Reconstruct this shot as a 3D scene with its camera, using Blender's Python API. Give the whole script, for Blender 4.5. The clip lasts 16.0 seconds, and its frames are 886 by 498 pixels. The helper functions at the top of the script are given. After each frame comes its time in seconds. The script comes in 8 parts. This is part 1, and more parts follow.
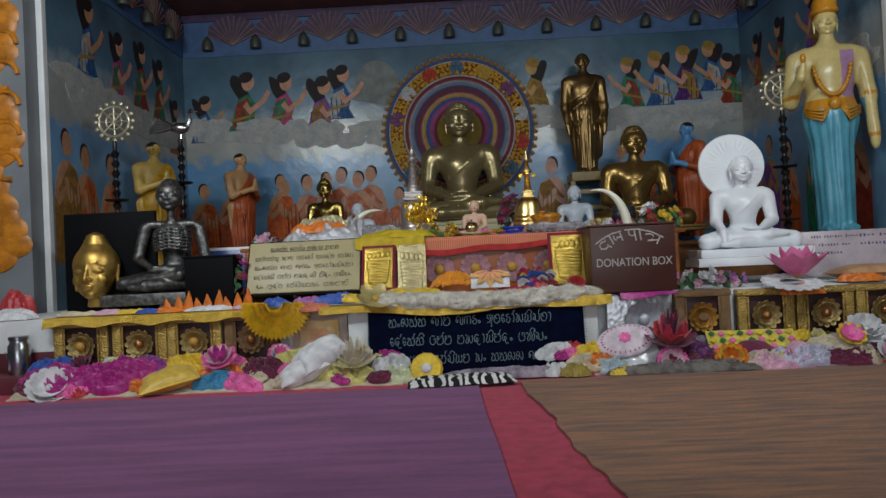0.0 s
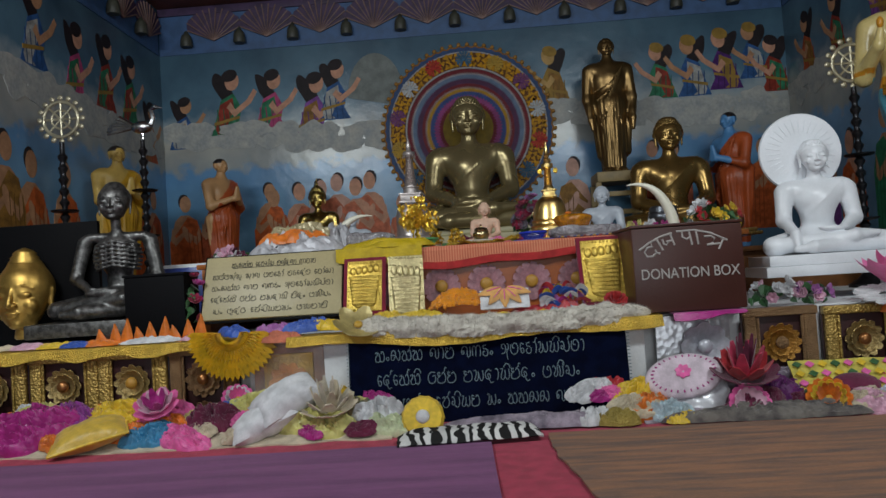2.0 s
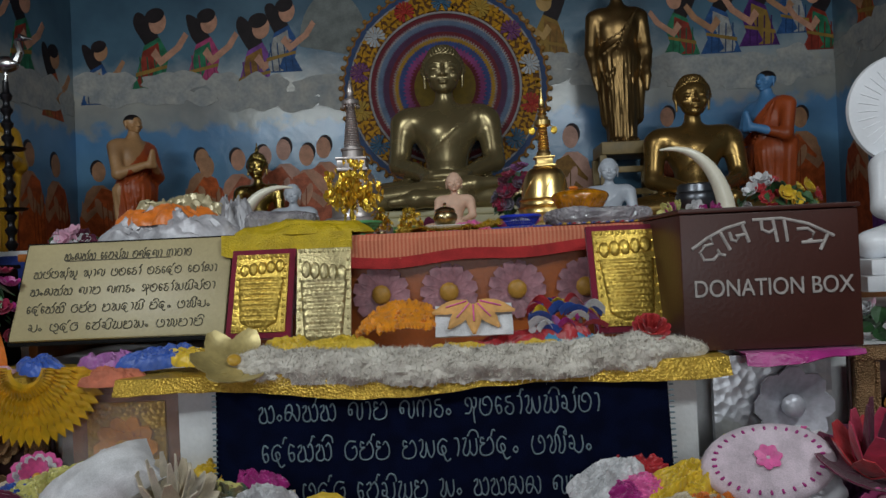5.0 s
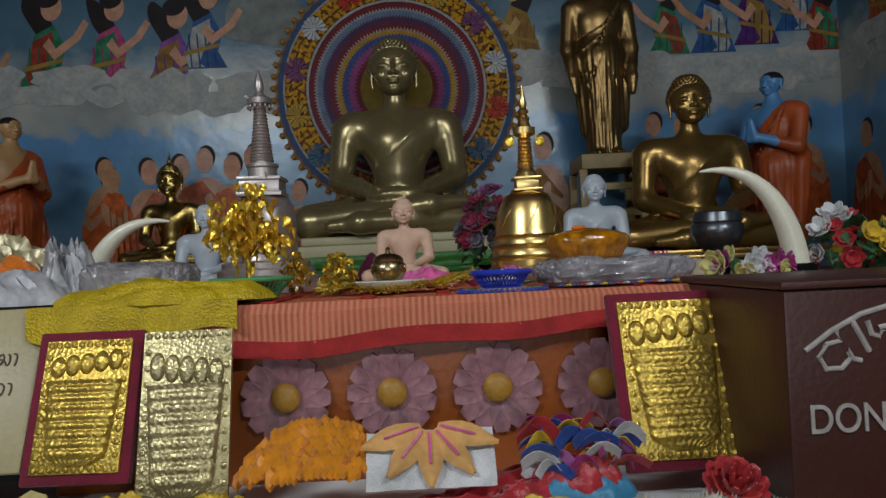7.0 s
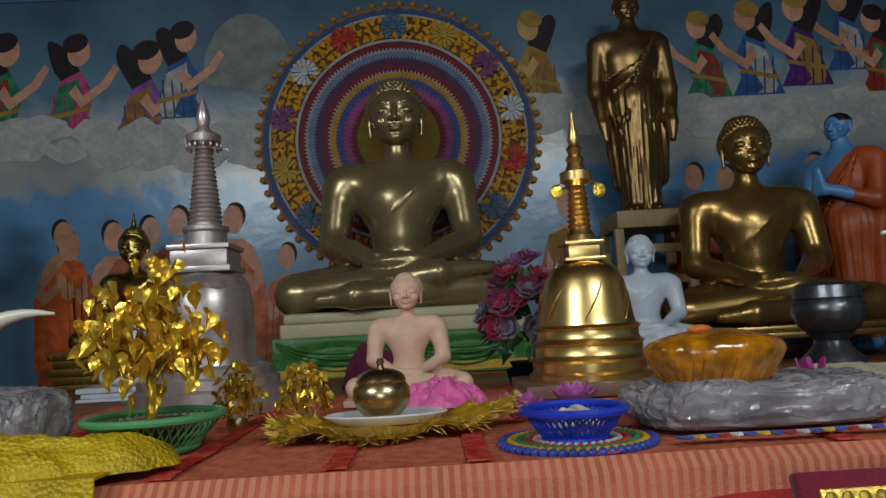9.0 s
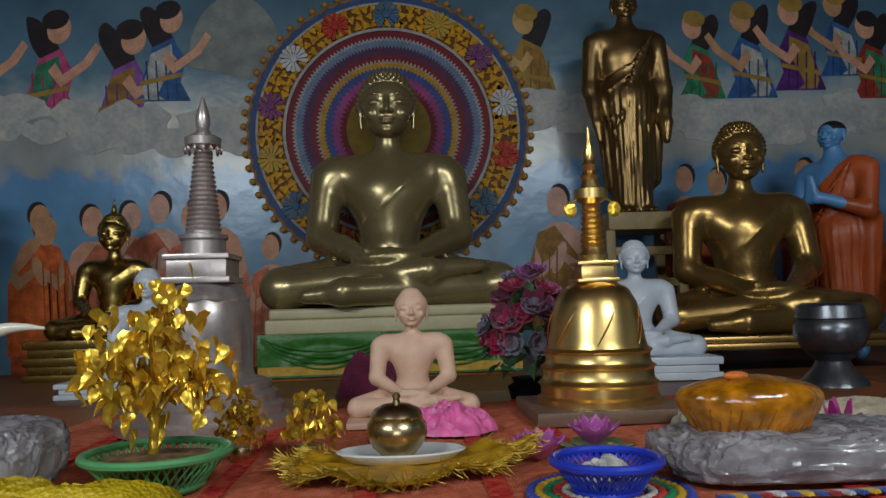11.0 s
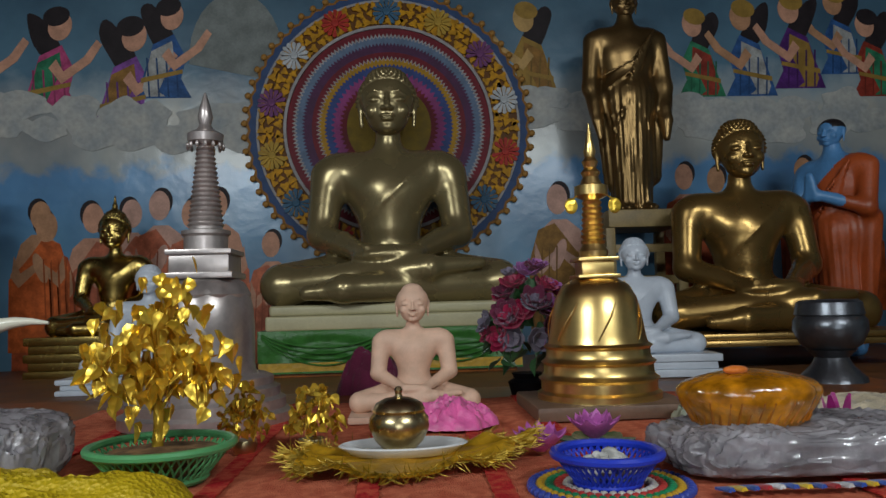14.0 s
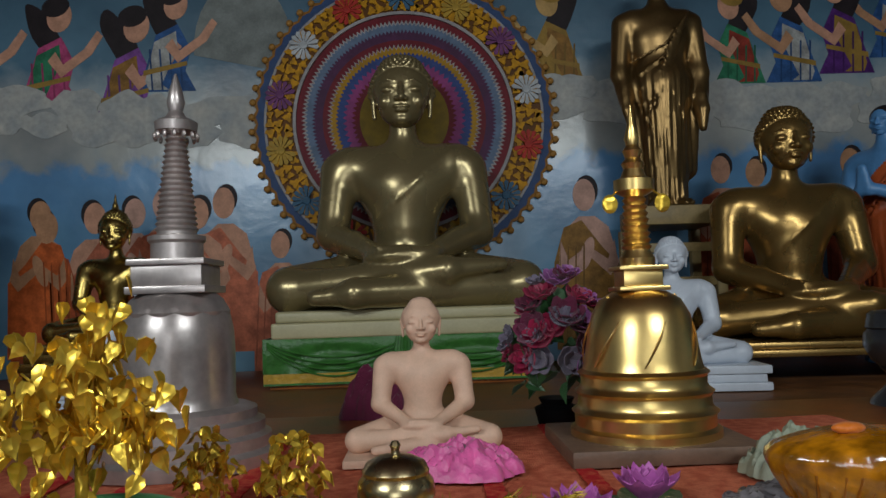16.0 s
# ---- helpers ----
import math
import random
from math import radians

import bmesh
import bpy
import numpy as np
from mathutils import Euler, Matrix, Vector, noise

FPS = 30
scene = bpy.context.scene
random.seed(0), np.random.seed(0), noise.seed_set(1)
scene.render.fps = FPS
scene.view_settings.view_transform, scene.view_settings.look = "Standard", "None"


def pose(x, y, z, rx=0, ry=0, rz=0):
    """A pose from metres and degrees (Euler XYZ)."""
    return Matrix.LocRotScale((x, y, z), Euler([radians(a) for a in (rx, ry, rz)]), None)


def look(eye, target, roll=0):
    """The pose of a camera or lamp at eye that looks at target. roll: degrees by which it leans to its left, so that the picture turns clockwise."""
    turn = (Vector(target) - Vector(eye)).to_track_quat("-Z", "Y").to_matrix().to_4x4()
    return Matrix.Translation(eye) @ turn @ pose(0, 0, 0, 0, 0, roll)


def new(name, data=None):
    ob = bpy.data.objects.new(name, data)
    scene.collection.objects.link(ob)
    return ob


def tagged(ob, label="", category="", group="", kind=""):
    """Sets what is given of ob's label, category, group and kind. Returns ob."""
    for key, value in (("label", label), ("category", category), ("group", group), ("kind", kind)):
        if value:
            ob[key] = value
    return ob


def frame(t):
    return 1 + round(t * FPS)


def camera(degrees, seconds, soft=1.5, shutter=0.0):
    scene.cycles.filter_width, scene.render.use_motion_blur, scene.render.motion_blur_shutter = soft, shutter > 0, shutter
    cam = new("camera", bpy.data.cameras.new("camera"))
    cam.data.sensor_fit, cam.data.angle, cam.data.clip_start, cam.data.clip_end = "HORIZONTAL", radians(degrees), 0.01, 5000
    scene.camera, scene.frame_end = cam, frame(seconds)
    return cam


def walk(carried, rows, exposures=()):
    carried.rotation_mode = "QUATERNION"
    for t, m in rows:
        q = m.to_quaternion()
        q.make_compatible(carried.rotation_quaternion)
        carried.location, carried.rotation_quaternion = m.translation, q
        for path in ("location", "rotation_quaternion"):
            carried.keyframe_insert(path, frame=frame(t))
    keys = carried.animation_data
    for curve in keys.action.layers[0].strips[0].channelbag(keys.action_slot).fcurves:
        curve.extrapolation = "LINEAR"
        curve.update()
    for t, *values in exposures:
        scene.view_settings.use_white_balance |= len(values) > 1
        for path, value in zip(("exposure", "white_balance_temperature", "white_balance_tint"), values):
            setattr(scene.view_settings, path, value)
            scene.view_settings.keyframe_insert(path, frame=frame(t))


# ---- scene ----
cam = camera(60.9, 16.0)
PATH = [
    (0, (0.203, -0.218, 0.602), (0.148, 1.781, 0.63), -2.7),
    (0.5, (0.213, -0.016, 0.594), (0.135, 1.982, 0.617), -3.0),
    (1, (0.224, 0.179, 0.601), (0.123, 2.176, 0.599), -3.6),
    (1.5, (0.229, 0.424, 0.608), (0.174, 2.423, 0.626), -3.7),
    (2, (0.244, 0.645, 0.59), (0.148, 2.641, 0.663), -3.7),
    (2.5, (0.261, 0.818, 0.564), (0.118, 2.813, 0.603), -3.8),
    (3, (0.275, 1.008, 0.557), (0.195, 3.006, 0.586), -2.9),
    (3.2, (0.282, 1.084, 0.553), (0.212, 3.082, 0.602), -1.9),
    (5.5, (0.342, 2.037, 0.697), (0.29, 4.036, 0.708), -3.0),
    (6, (0.351, 2.242, 0.734), (0.392, 4.242, 0.741), -2.6),
    (6.5, (0.339, 2.458, 0.773), (0.446, 4.454, 0.841), -2.4),
    (7, (0.344, 2.651, 0.8), (0.393, 4.65, 0.832), -2.7),
    (7.5, (0.314, 2.843, 0.813), (0.397, 4.841, 0.867), -2.1),
    (8, (0.289, 3.029, 0.826), (0.455, 5.019, 0.938), -3.0),
    (8.5, (0.305, 3.194, 0.842), (0.438, 5.188, 0.921), -4.4),
    (9, (0.333, 3.309, 0.887), (0.378, 5.3, 1.077), -3.2),
    (11.5, (0.264, 3.36, 0.96), (0.392, 5.351, 1.097), -1.3),
    (12, (0.267, 3.357, 0.955), (0.407, 5.347, 1.097), -1.2),
    (12.5, (0.27, 3.356, 0.955), (0.405, 5.347, 1.095), -1.6),
    (13, (0.269, 3.359, 0.957), (0.392, 5.35, 1.097), -1.9),
    (13.5, (0.268, 3.358, 0.955), (0.382, 5.35, 1.092), -1.7),
    (14, (0.267, 3.353, 0.955), (0.377, 5.346, 1.092), -1.6),
    (14.5, (0.265, 3.353, 0.956), (0.373, 5.345, 1.092), -1.7),
    (15, (0.265, 3.409, 0.962), (0.375, 5.402, 1.089), -1.6),
    (15.2, (0.276, 3.475, 0.973), (0.371, 5.473, 1.084), -1.7),
    (15.5, (0.293, 3.59, 0.99), (0.363, 5.587, 1.08), -1.9),
    (16, (0.295, 3.59, 0.99), (0.346, 5.587, 1.118), -1.8),
]
walk(cam, [(t, look(eye, target, roll)) for t, eye, target, roll in PATH],
     [(0, -0.06), (3, -0.08), (5.5, -0.30), (8, -0.30), (9, -0.17), (12.5, -0.04), (14.8, -0.04), (15.5, -0.10), (16, -0.10)])

# ---------------------------------------------------------------- light
world = bpy.data.worlds.new("world")
scene.world = world
world.use_nodes = True
world.node_tree.nodes["Background"].inputs[0].default_value = (0.62, 0.74, 1.0, 1)
world.node_tree.nodes["Background"].inputs[1].default_value = 0.03


def area_lamp(name, eye, target, sx, sy, power, color):
    data = bpy.data.lights.new(name, "AREA")
    data.shape, data.size, data.size_y, data.energy, data.color = "RECTANGLE", sx, sy, power, color
    ob = new(name, data)
    ob.matrix_world = look(eye, target)
    return ob


COOL = (0.91, 1.0, 1.02)
area_lamp("tube_light_west", (-1.9, 1.6, 2.75), (-0.4, 6.0, 1.0), 1.3, 0.16, 61, COOL)
area_lamp("tube_light_east", (1.9, 1.6, 2.85), (0.6, 6.0, 1.0), 1.3, 0.16, 52, COOL)
area_lamp("doorway_daylight", (0.2, -5.8, 1.6), (0.2, 4.0, 1.0), 3.0, 2.4, 125, (0.92, 1.0, 1.04))

# ---------------------------------------------------------------- materials
MATS = {}


def mat(name, color, rough=0.6, metal=0.0, var=0.15, scale=12.0, bump=0.2, fine=90.0, spec=0.5, second=None, mix=0.5,
        sheen=0.0, trans=0.0, alpha=1.0, coat=0.0):
    """A surface with variation at two scales, a grain in the relief and uneven gloss."""
    if name in MATS:
        return MATS[name]
    if name.startswith("mural_") or name.startswith("halo_"):
        spec, rough = 0.15, 0.5
    m = bpy.data.materials.new(name)
    m.use_nodes = True
    n, l = m.node_tree.nodes, m.node_tree.links
    b = n["Principled BSDF"]
    co = n.new("ShaderNodeTexCoord")
    n1, n2 = n.new("ShaderNodeTexNoise"), n.new("ShaderNodeTexNoise")
    n1.inputs["Scale"].default_value, n1.inputs["Detail"].default_value = scale, 4
    n2.inputs["Scale"].default_value, n2.inputs["Detail"].default_value = fine, 3
    l.new(co.outputs["Object"], n1.inputs["Vector"])
    l.new(co.outputs["Object"], n2.inputs["Vector"])
    ramp = n.new("ShaderNodeValToRGB")
    c2 = second or tuple(c * (1 - 2 * var) for c in color)
    ramp.color_ramp.elements[0].position, ramp.color_ramp.elements[1].position = 0.5 - 0.25 * mix, 0.5 + 0.25 * mix
    ramp.color_ramp.elements[0].color = (*c2, 1)
    ramp.color_ramp.elements[1].color = (*color, 1)
    l.new(n1.outputs["Fac"], ramp.inputs[0])
    mx = n.new("ShaderNodeMix")
    mx.data_type, mx.blend_type = "RGBA", "MULTIPLY"
    mx.inputs[0].default_value = min(1.0, var * 2.5)
    l.new(ramp.outputs[0], mx.inputs[6])
    r2 = n.new("ShaderNodeMapRange")
    r2.inputs[1].default_value, r2.inputs[2].default_value, r2.inputs[3].default_value, r2.inputs[4].default_value = 0.3, 0.7, 0.7, 1.15
    l.new(n2.outputs["Fac"], r2.inputs[0])
    l.new(r2.outputs[0], mx.inputs[7])
    l.new(mx.outputs[2], b.inputs["Base Color"])
    rr = n.new("ShaderNodeMapRange")
    rr.inputs[3].default_value, rr.inputs[4].default_value = max(0.02, rough * 0.8), min(1, rough * 1.2)
    l.new(n1.outputs["Fac"], rr.inputs[0])
    l.new(rr.outputs[0], b.inputs["Roughness"])
    b.inputs["Metallic"].default_value = metal
    b.inputs["Specular IOR Level"].default_value = spec
    b.inputs["Coat Weight"].default_value = coat
    b.inputs["Coat Roughness"].default_value = 0.09
    if sheen:
        b.inputs["Sheen Weight"].default_value = sheen
    if trans:
        b.inputs["Transmission Weight"].default_value = trans
        b.inputs["IOR"].default_value = 1.15
    b.inputs["Alpha"].default_value = alpha
    if bump:
        bp = n.new("ShaderNodeBump")
        bp.inputs["Strength"].default_value, bp.inputs["Distance"].default_value = bump, 0.004
        l.new(n2.outputs["Fac"], bp.inputs["Height"])
        l.new(bp.outputs[0], b.inputs["Normal"])
    MATS[name] = m
    return m


def cloth(name, color, second=None, sheen=0.3, rough=0.85, var=0.16):
    return mat(name, color, rough, 0, var, 20, 0.5, 320, 0.2, second, 0.6, sheen)


def satin(name, color, var=0.15):
    return mat(name, color, 0.40, 0, var, 25, 0.9, 55, 0.5, None, 0.7, 0.2)


def emboss(name, color, rough, scale, strength, metal=1.0):
    """Beaten or brocaded metal foil: a metal with deep cell relief."""
    m = mat(name, color, rough, metal, 0.12, 18, 0.0)
    n, l = m.node_tree.nodes, m.node_tree.links
    co, v, bp = n.new("ShaderNodeTexCoord"), n.new("ShaderNodeTexVoronoi"), n.new("ShaderNodeBump")
    v.inputs["Scale"].default_value = scale
    bp.inputs["Strength"].default_value, bp.inputs["Distance"].default_value = strength, 0.006
    l.new(co.outputs["Object"], v.inputs["Vector"])
    l.new(v.outputs["Distance"], bp.inputs["Height"])
    l.new(bp.outputs[0], n["Principled BSDF"].inputs["Normal"])
    return m


def mural_paint():
    """The painted sky of the walls: blue with a cloud band and greyer air above it, gloss paint."""
    m = bpy.data.materials.new("mural_paint")
    m.use_nodes = True
    n, l = m.node_tree.nodes, m.node_tree.links
    b = n["Principled BSDF"]
    geo, sep = n.new("ShaderNodeNewGeometry"), n.new("ShaderNodeSeparateXYZ")
    l.new(geo.outputs["Position"], sep.inputs[0])
    big, small = n.new("ShaderNodeTexNoise"), n.new("ShaderNodeTexNoise")
    big.inputs["Scale"].default_value, big.inputs["Detail"].default_value = 2.2, 5
    small.inputs["Scale"].default_value, small.inputs["Detail"].default_value = 7.0, 6
    for k in (big, small):
        l.new(geo.outputs["Position"], k.inputs["Vector"])
    add = n.new("ShaderNodeMath")
    add.operation = "MULTIPLY_ADD"
    add.inputs[1].default_value = 0.34
    l.new(small.outputs["Fac"], add.inputs[0])
    l.new(sep.outputs["Z"], add.inputs[2])
    ramp = n.new("ShaderNodeValToRGB")
    mr = n.new("ShaderNodeMapRange")
    mr.inputs[1].default_value, mr.inputs[2].default_value = 0.55, 3.15
    l.new(add.outputs[0], mr.inputs[0])
    l.new(mr.outputs[0], ramp.inputs[0])
    cr = ramp.color_ramp
    stops = [(0.0, (0.09, 0.17, 0.23)), (0.36, (0.10, 0.23, 0.37)), (0.495, (0.09, 0.23, 0.43)), (0.52, (0.27, 0.29, 0.29)),
             (0.60, (0.36, 0.345, 0.31)), (0.665, (0.24, 0.29, 0.32)), (0.72, (0.075, 0.15, 0.215)), (1.0, (0.045, 0.09, 0.13))]
    cr.elements[0].position, cr.elements[1].position = stops[0][0], stops[-1][0]
    cr.elements[0].color, cr.elements[1].color = (*stops[0][1], 1), (*stops[-1][1], 1)
    for p, c in stops[1:-1]:
        cr.elements.new(p).color = (*c, 1)
    mx = n.new("ShaderNodeMix")
    mx.data_type, mx.blend_type = "RGBA", "OVERLAY"
    mx.inputs[0].default_value = 0.75
    r3 = n.new("ShaderNodeValToRGB")
    r3.color_ramp.elements[0].position, r3.color_ramp.elements[1].position = 0.3, 0.72
    r3.color_ramp.elements[0].color, r3.color_ramp.elements[1].color = (0.25, 0.27, 0.3, 1), (0.68, 0.68, 0.66, 1)
    l.new(big.outputs["Fac"], r3.inputs[0])
    l.new(ramp.outputs[0], mx.inputs[6])
    l.new(r3.outputs[0], mx.inputs[7])
    l.new(mx.outputs[2], b.inputs["Base Color"])
    b.inputs["Roughness"].default_value = 0.24
    bp = n.new("ShaderNodeBump")
    bp.inputs["Strength"].default_value, bp.inputs["Distance"].default_value = 0.35, 0.01
    l.new(small.outputs["Fac"], bp.inputs["Height"])
    l.new(bp.outputs[0], b.inputs["Normal"])
    return m


def striped(name, c1, c2, scale, axis=0, rough=0.85, wob=0.0):
    m = mat(name, c1, rough, 0, 0.12, 14, 0.4, 260, 0.2)
    n, l = m.node_tree.nodes, m.node_tree.links
    co, sep = n.new("ShaderNodeTexCoord"), n.new("ShaderNodeSeparateXYZ")
    l.new(co.outputs["Object"], sep.inputs[0])
    s, cmp_ = n.new("ShaderNodeMath"), n.new("ShaderNodeMapRange")
    s.operation = "SINE"
    k = n.new("ShaderNodeMath")
    k.operation = "MULTIPLY_ADD"
    k.inputs[1].default_value = scale
    l.new(sep.outputs[axis], k.inputs[0])
    if wob:
        nz, w = n.new("ShaderNodeTexNoise"), n.new("ShaderNodeMath")
        nz.inputs["Scale"].default_value = 14
        l.new(co.outputs["Object"], nz.inputs["Vector"])
        w.operation = "MULTIPLY"
        w.inputs[1].default_value = wob
        l.new(nz.outputs["Fac"], w.inputs[0])
        l.new(w.outputs[0], k.inputs[2])
    l.new(k.outputs[0], s.inputs[0])
    cmp_.inputs[1].default_value, cmp_.inputs[2].default_value = -0.15, 0.15
    l.new(s.outputs[0], cmp_.inputs[0])
    mx = n.new("ShaderNodeMix")
    mx.data_type = "RGBA"
    old = n["Principled BSDF"].inputs["Base Color"].links[0].from_socket
    l.new(cmp_.outputs[0], mx.inputs[0])
    l.new(old, mx.inputs[6])
    mx.inputs[7].default_value = (*c2, 1)
    l.new(mx.outputs[2], n["Principled BSDF"].inputs["Base Color"])
    return m


MURAL = mural_paint()
PLASTER = mat("grey_plaster", (0.21, 0.23, 0.25), 0.6, var=0.1, scale=3)
WHITE_PAINT = mat("white_paint", (0.72, 0.73, 0.74), 0.5, var=0.06, scale=5)
MAROON = mat("maroon_paint", (0.12, 0.02, 0.03), 0.5, var=0.12)
CEIL = mat("red_brown_ceiling", (0.16, 0.05, 0.035), 0.6, var=0.2, scale=6)
BRONZE = mat("bronze_paint", (0.33, 0.262, 0.13), 0.27, 0.62, var=0.05, scale=6, bump=0.03)
GOLD_PAINT = mat("gold_bronze_paint", (0.33, 0.205, 0.066), 0.28, 0.8, var=0.06, scale=6, bump=0.03)
DARK_BRONZE = mat("dark_bronze", (0.25, 0.155, 0.06), 0.33, 0.85, var=0.12, scale=9, bump=0.06)
BRASS = mat("polished_brass", (0.92, 0.66, 0.25), 0.30, 1.0, var=0.06, scale=9, bump=0.03)
OLD_BRASS = mat("old_brass", (0.60, 0.49, 0.27), 0.28, 1.0, var=0.12, scale=14, bump=0.06)
SILVER = mat("tarnished_silver", (0.56, 0.50, 0.48), 0.34, 0.72, var=0.14, scale=10, bump=0.06)
IRON = mat("dark_iron", (0.05, 0.05, 0.055), 0.4, 0.9, var=0.1)
STEEL = mat("grey_steel", (0.15, 0.16, 0.18), 0.3, 0.85, var=0.08)
GOLD_FOIL = emboss("gold_foil", (0.90, 0.60, 0.07), 0.28, 60, 0.5, 0.72)
GOLD_CLOTH = emboss("gold_brocade", (0.72, 0.47, 0.07), 0.38, 160, 0.7, 0.6)
OLD_GOLD = emboss("old_gold_panel", (0.50, 0.33, 0.09), 0.42, 110, 0.9, 0.6)
MARBLE = mat("white_marble", (0.80, 0.82, 0.86), 0.35, var=0.04, scale=5, bump=0.04)
PLASTER_BLUE = mat("pale_marble", (0.62, 0.67, 0.75), 0.3, var=0.05, scale=7, bump=0.04)
PEACH = mat("peach_clay", (0.72, 0.47, 0.34), 0.6, var=0.06, scale=9, bump=0.12)
CREAM = mat("cream_paint", (0.52, 0.47, 0.28), 0.4, var=0.07, scale=6)
WOOD = mat("orange_varnished_wood", (0.36, 0.11, 0.02), 0.35, var=0.25, scale=7)
PALEWOOD = mat("gilded_wood", (0.30, 0.21, 0.08), 0.5, var=0.15)
BLACK = mat("black_board", (0.004, 0.004, 0.005), 0.6, var=0.05, spec=0.1)
IVORY = mat("ivory", (0.80, 0.76, 0.62), 0.25, var=0.06, scale=5, bump=0.03)
BOXBROWN = mat("brown_enamel", (0.06, 0.017, 0.012), 0.4, var=0.08, scale=4)

# ---------------------------------------------------------------- mesh helpers
def part(name, bm, material, parent=None, label="", smooth=True):
    """Links a bmesh (or a mesh) as one object under its thing."""
    if isinstance(bm, bmesh.types.BMesh):
        me = bpy.data.meshes.new(name)
        bm.to_mesh(me)
        bm.free()
    else:
        me = bm
    if smooth:
        me.polygons.foreach_set("use_smooth", [True] * len(me.polygons))
        me.set_sharp_from_angle(angle=radians(38))
    if material and not me.materials:
        me.materials.append(material)
    ob = new(name, me)
    if parent:
        ob.parent = parent
    if label:
        ob["label"] = label
    return ob


def thing(name, x, y, z, label, category, group="", rz=0, kind="", rx=0, ry=0):
    ob = new(name)
    ob.empty_display_size = 0.05
    ob.matrix_world = pose(x, y, z, rx, ry, rz)
    return tagged(ob, label, category, group, kind)


def box(sx, sy, sz, c=(0, 0, 0), bevel=0.004, seg=2, bm=None, rot=None):
    """A bevelled block; c is the centre of its base."""
    b = bmesh.new()
    bmesh.ops.create_cube(b, size=1)
    bmesh.ops.scale(b, vec=(sx, sy, sz), verts=b.verts)
    if bevel:
        bmesh.ops.bevel(b, geom=b.edges[:], offset=min(bevel, 0.45 * min(sx, sy, sz)), segments=seg, affect="EDGES", profile=0.6)
    bmesh.ops.translate(b, vec=(0, 0, sz / 2), verts=b.verts)
    if rot:
        bmesh.ops.transform(b, matrix=rot, verts=b.verts)
    bmesh.ops.translate(b, vec=c, verts=b.verts)
    return merge(bm, b)


def merge(bm, b):
    if bm is None:
        return b
    me = bpy.data.meshes.new("tmp")
    b.to_mesh(me)
    b.free()
    bm.from_mesh(me)
    bpy.data.meshes.remove(me)
    return bm


def lathe(profile, n=40, c=(0, 0, 0), bm=None, wave=0, amp=0.0):
    """A turned form from (radius, height) pairs; wave and amp flute it."""
    b = bmesh.new()
    rows = []
    for r, z in profile:
        rows.append([b.verts.new((c[0] + (r + amp * r * math.cos(wave * 2 * math.pi * i / n)) * math.cos(2 * math.pi * i / n),
                                  c[1] + (r + amp * r * math.cos(wave * 2 * math.pi * i / n)) * math.sin(2 * math.pi * i / n), c[2] + z)) for i in range(n)])
    for a, d in zip(rows, rows[1:]):
        for i in range(n):
            b.faces.new((a[i], a[(i + 1) % n], d[(i + 1) % n], d[i]))
    b.faces.new(rows[0][::-1])
    b.faces.new(rows[-1])
    return merge(bm, b)


def ball(r, c=(0, 0, 0), bm=None, seg=12, rings=8, rot=None):
    b = bmesh.new()
    bmesh.ops.create_uvsphere(b, u_segments=seg, v_segments=rings, radius=1)
    rr = r if isinstance(r, tuple) else (r, r, r)
    bmesh.ops.scale(b, vec=rr, verts=b.verts)
    if rot:
        bmesh.ops.transform(b, matrix=rot, verts=b.verts)
    bmesh.ops.translate(b, vec=c, verts=b.verts)
    return merge(bm, b)


def tube(points, radii, n=10, bm=None):
    """A round bar along points, with a radius at each."""
    b = bmesh.new()
    pts = [Vector(p) for p in points]
    rows = []
    for i, p in enumerate(pts):
        d = (pts[min(i + 1, len(pts) - 1)] - pts[max(i - 1, 0)]).normalized()
        u = d.cross(Vector((0.13, 0.21, 0.97)))
        u = (u if u.length > 0.05 else d.cross(Vector((1, 0, 0)))).normalized()
        v = d.cross(u)
        r = radii[i] if isinstance(radii, (list, tuple)) else radii
        rows.append([b.verts.new(p + r * (math.cos(2 * math.pi * k / n) * u + math.sin(2 * math.pi * k / n) * v)) for k in range(n)])
    for a, d in zip(rows, rows[1:]):
        for k in range(n):
            b.faces.new((a[k], a[(k + 1) % n], d[(k + 1) % n], d[k]))
    b.faces.new(rows[0][::-1])
    b.faces.new(rows[-1])
    return merge(bm, b)


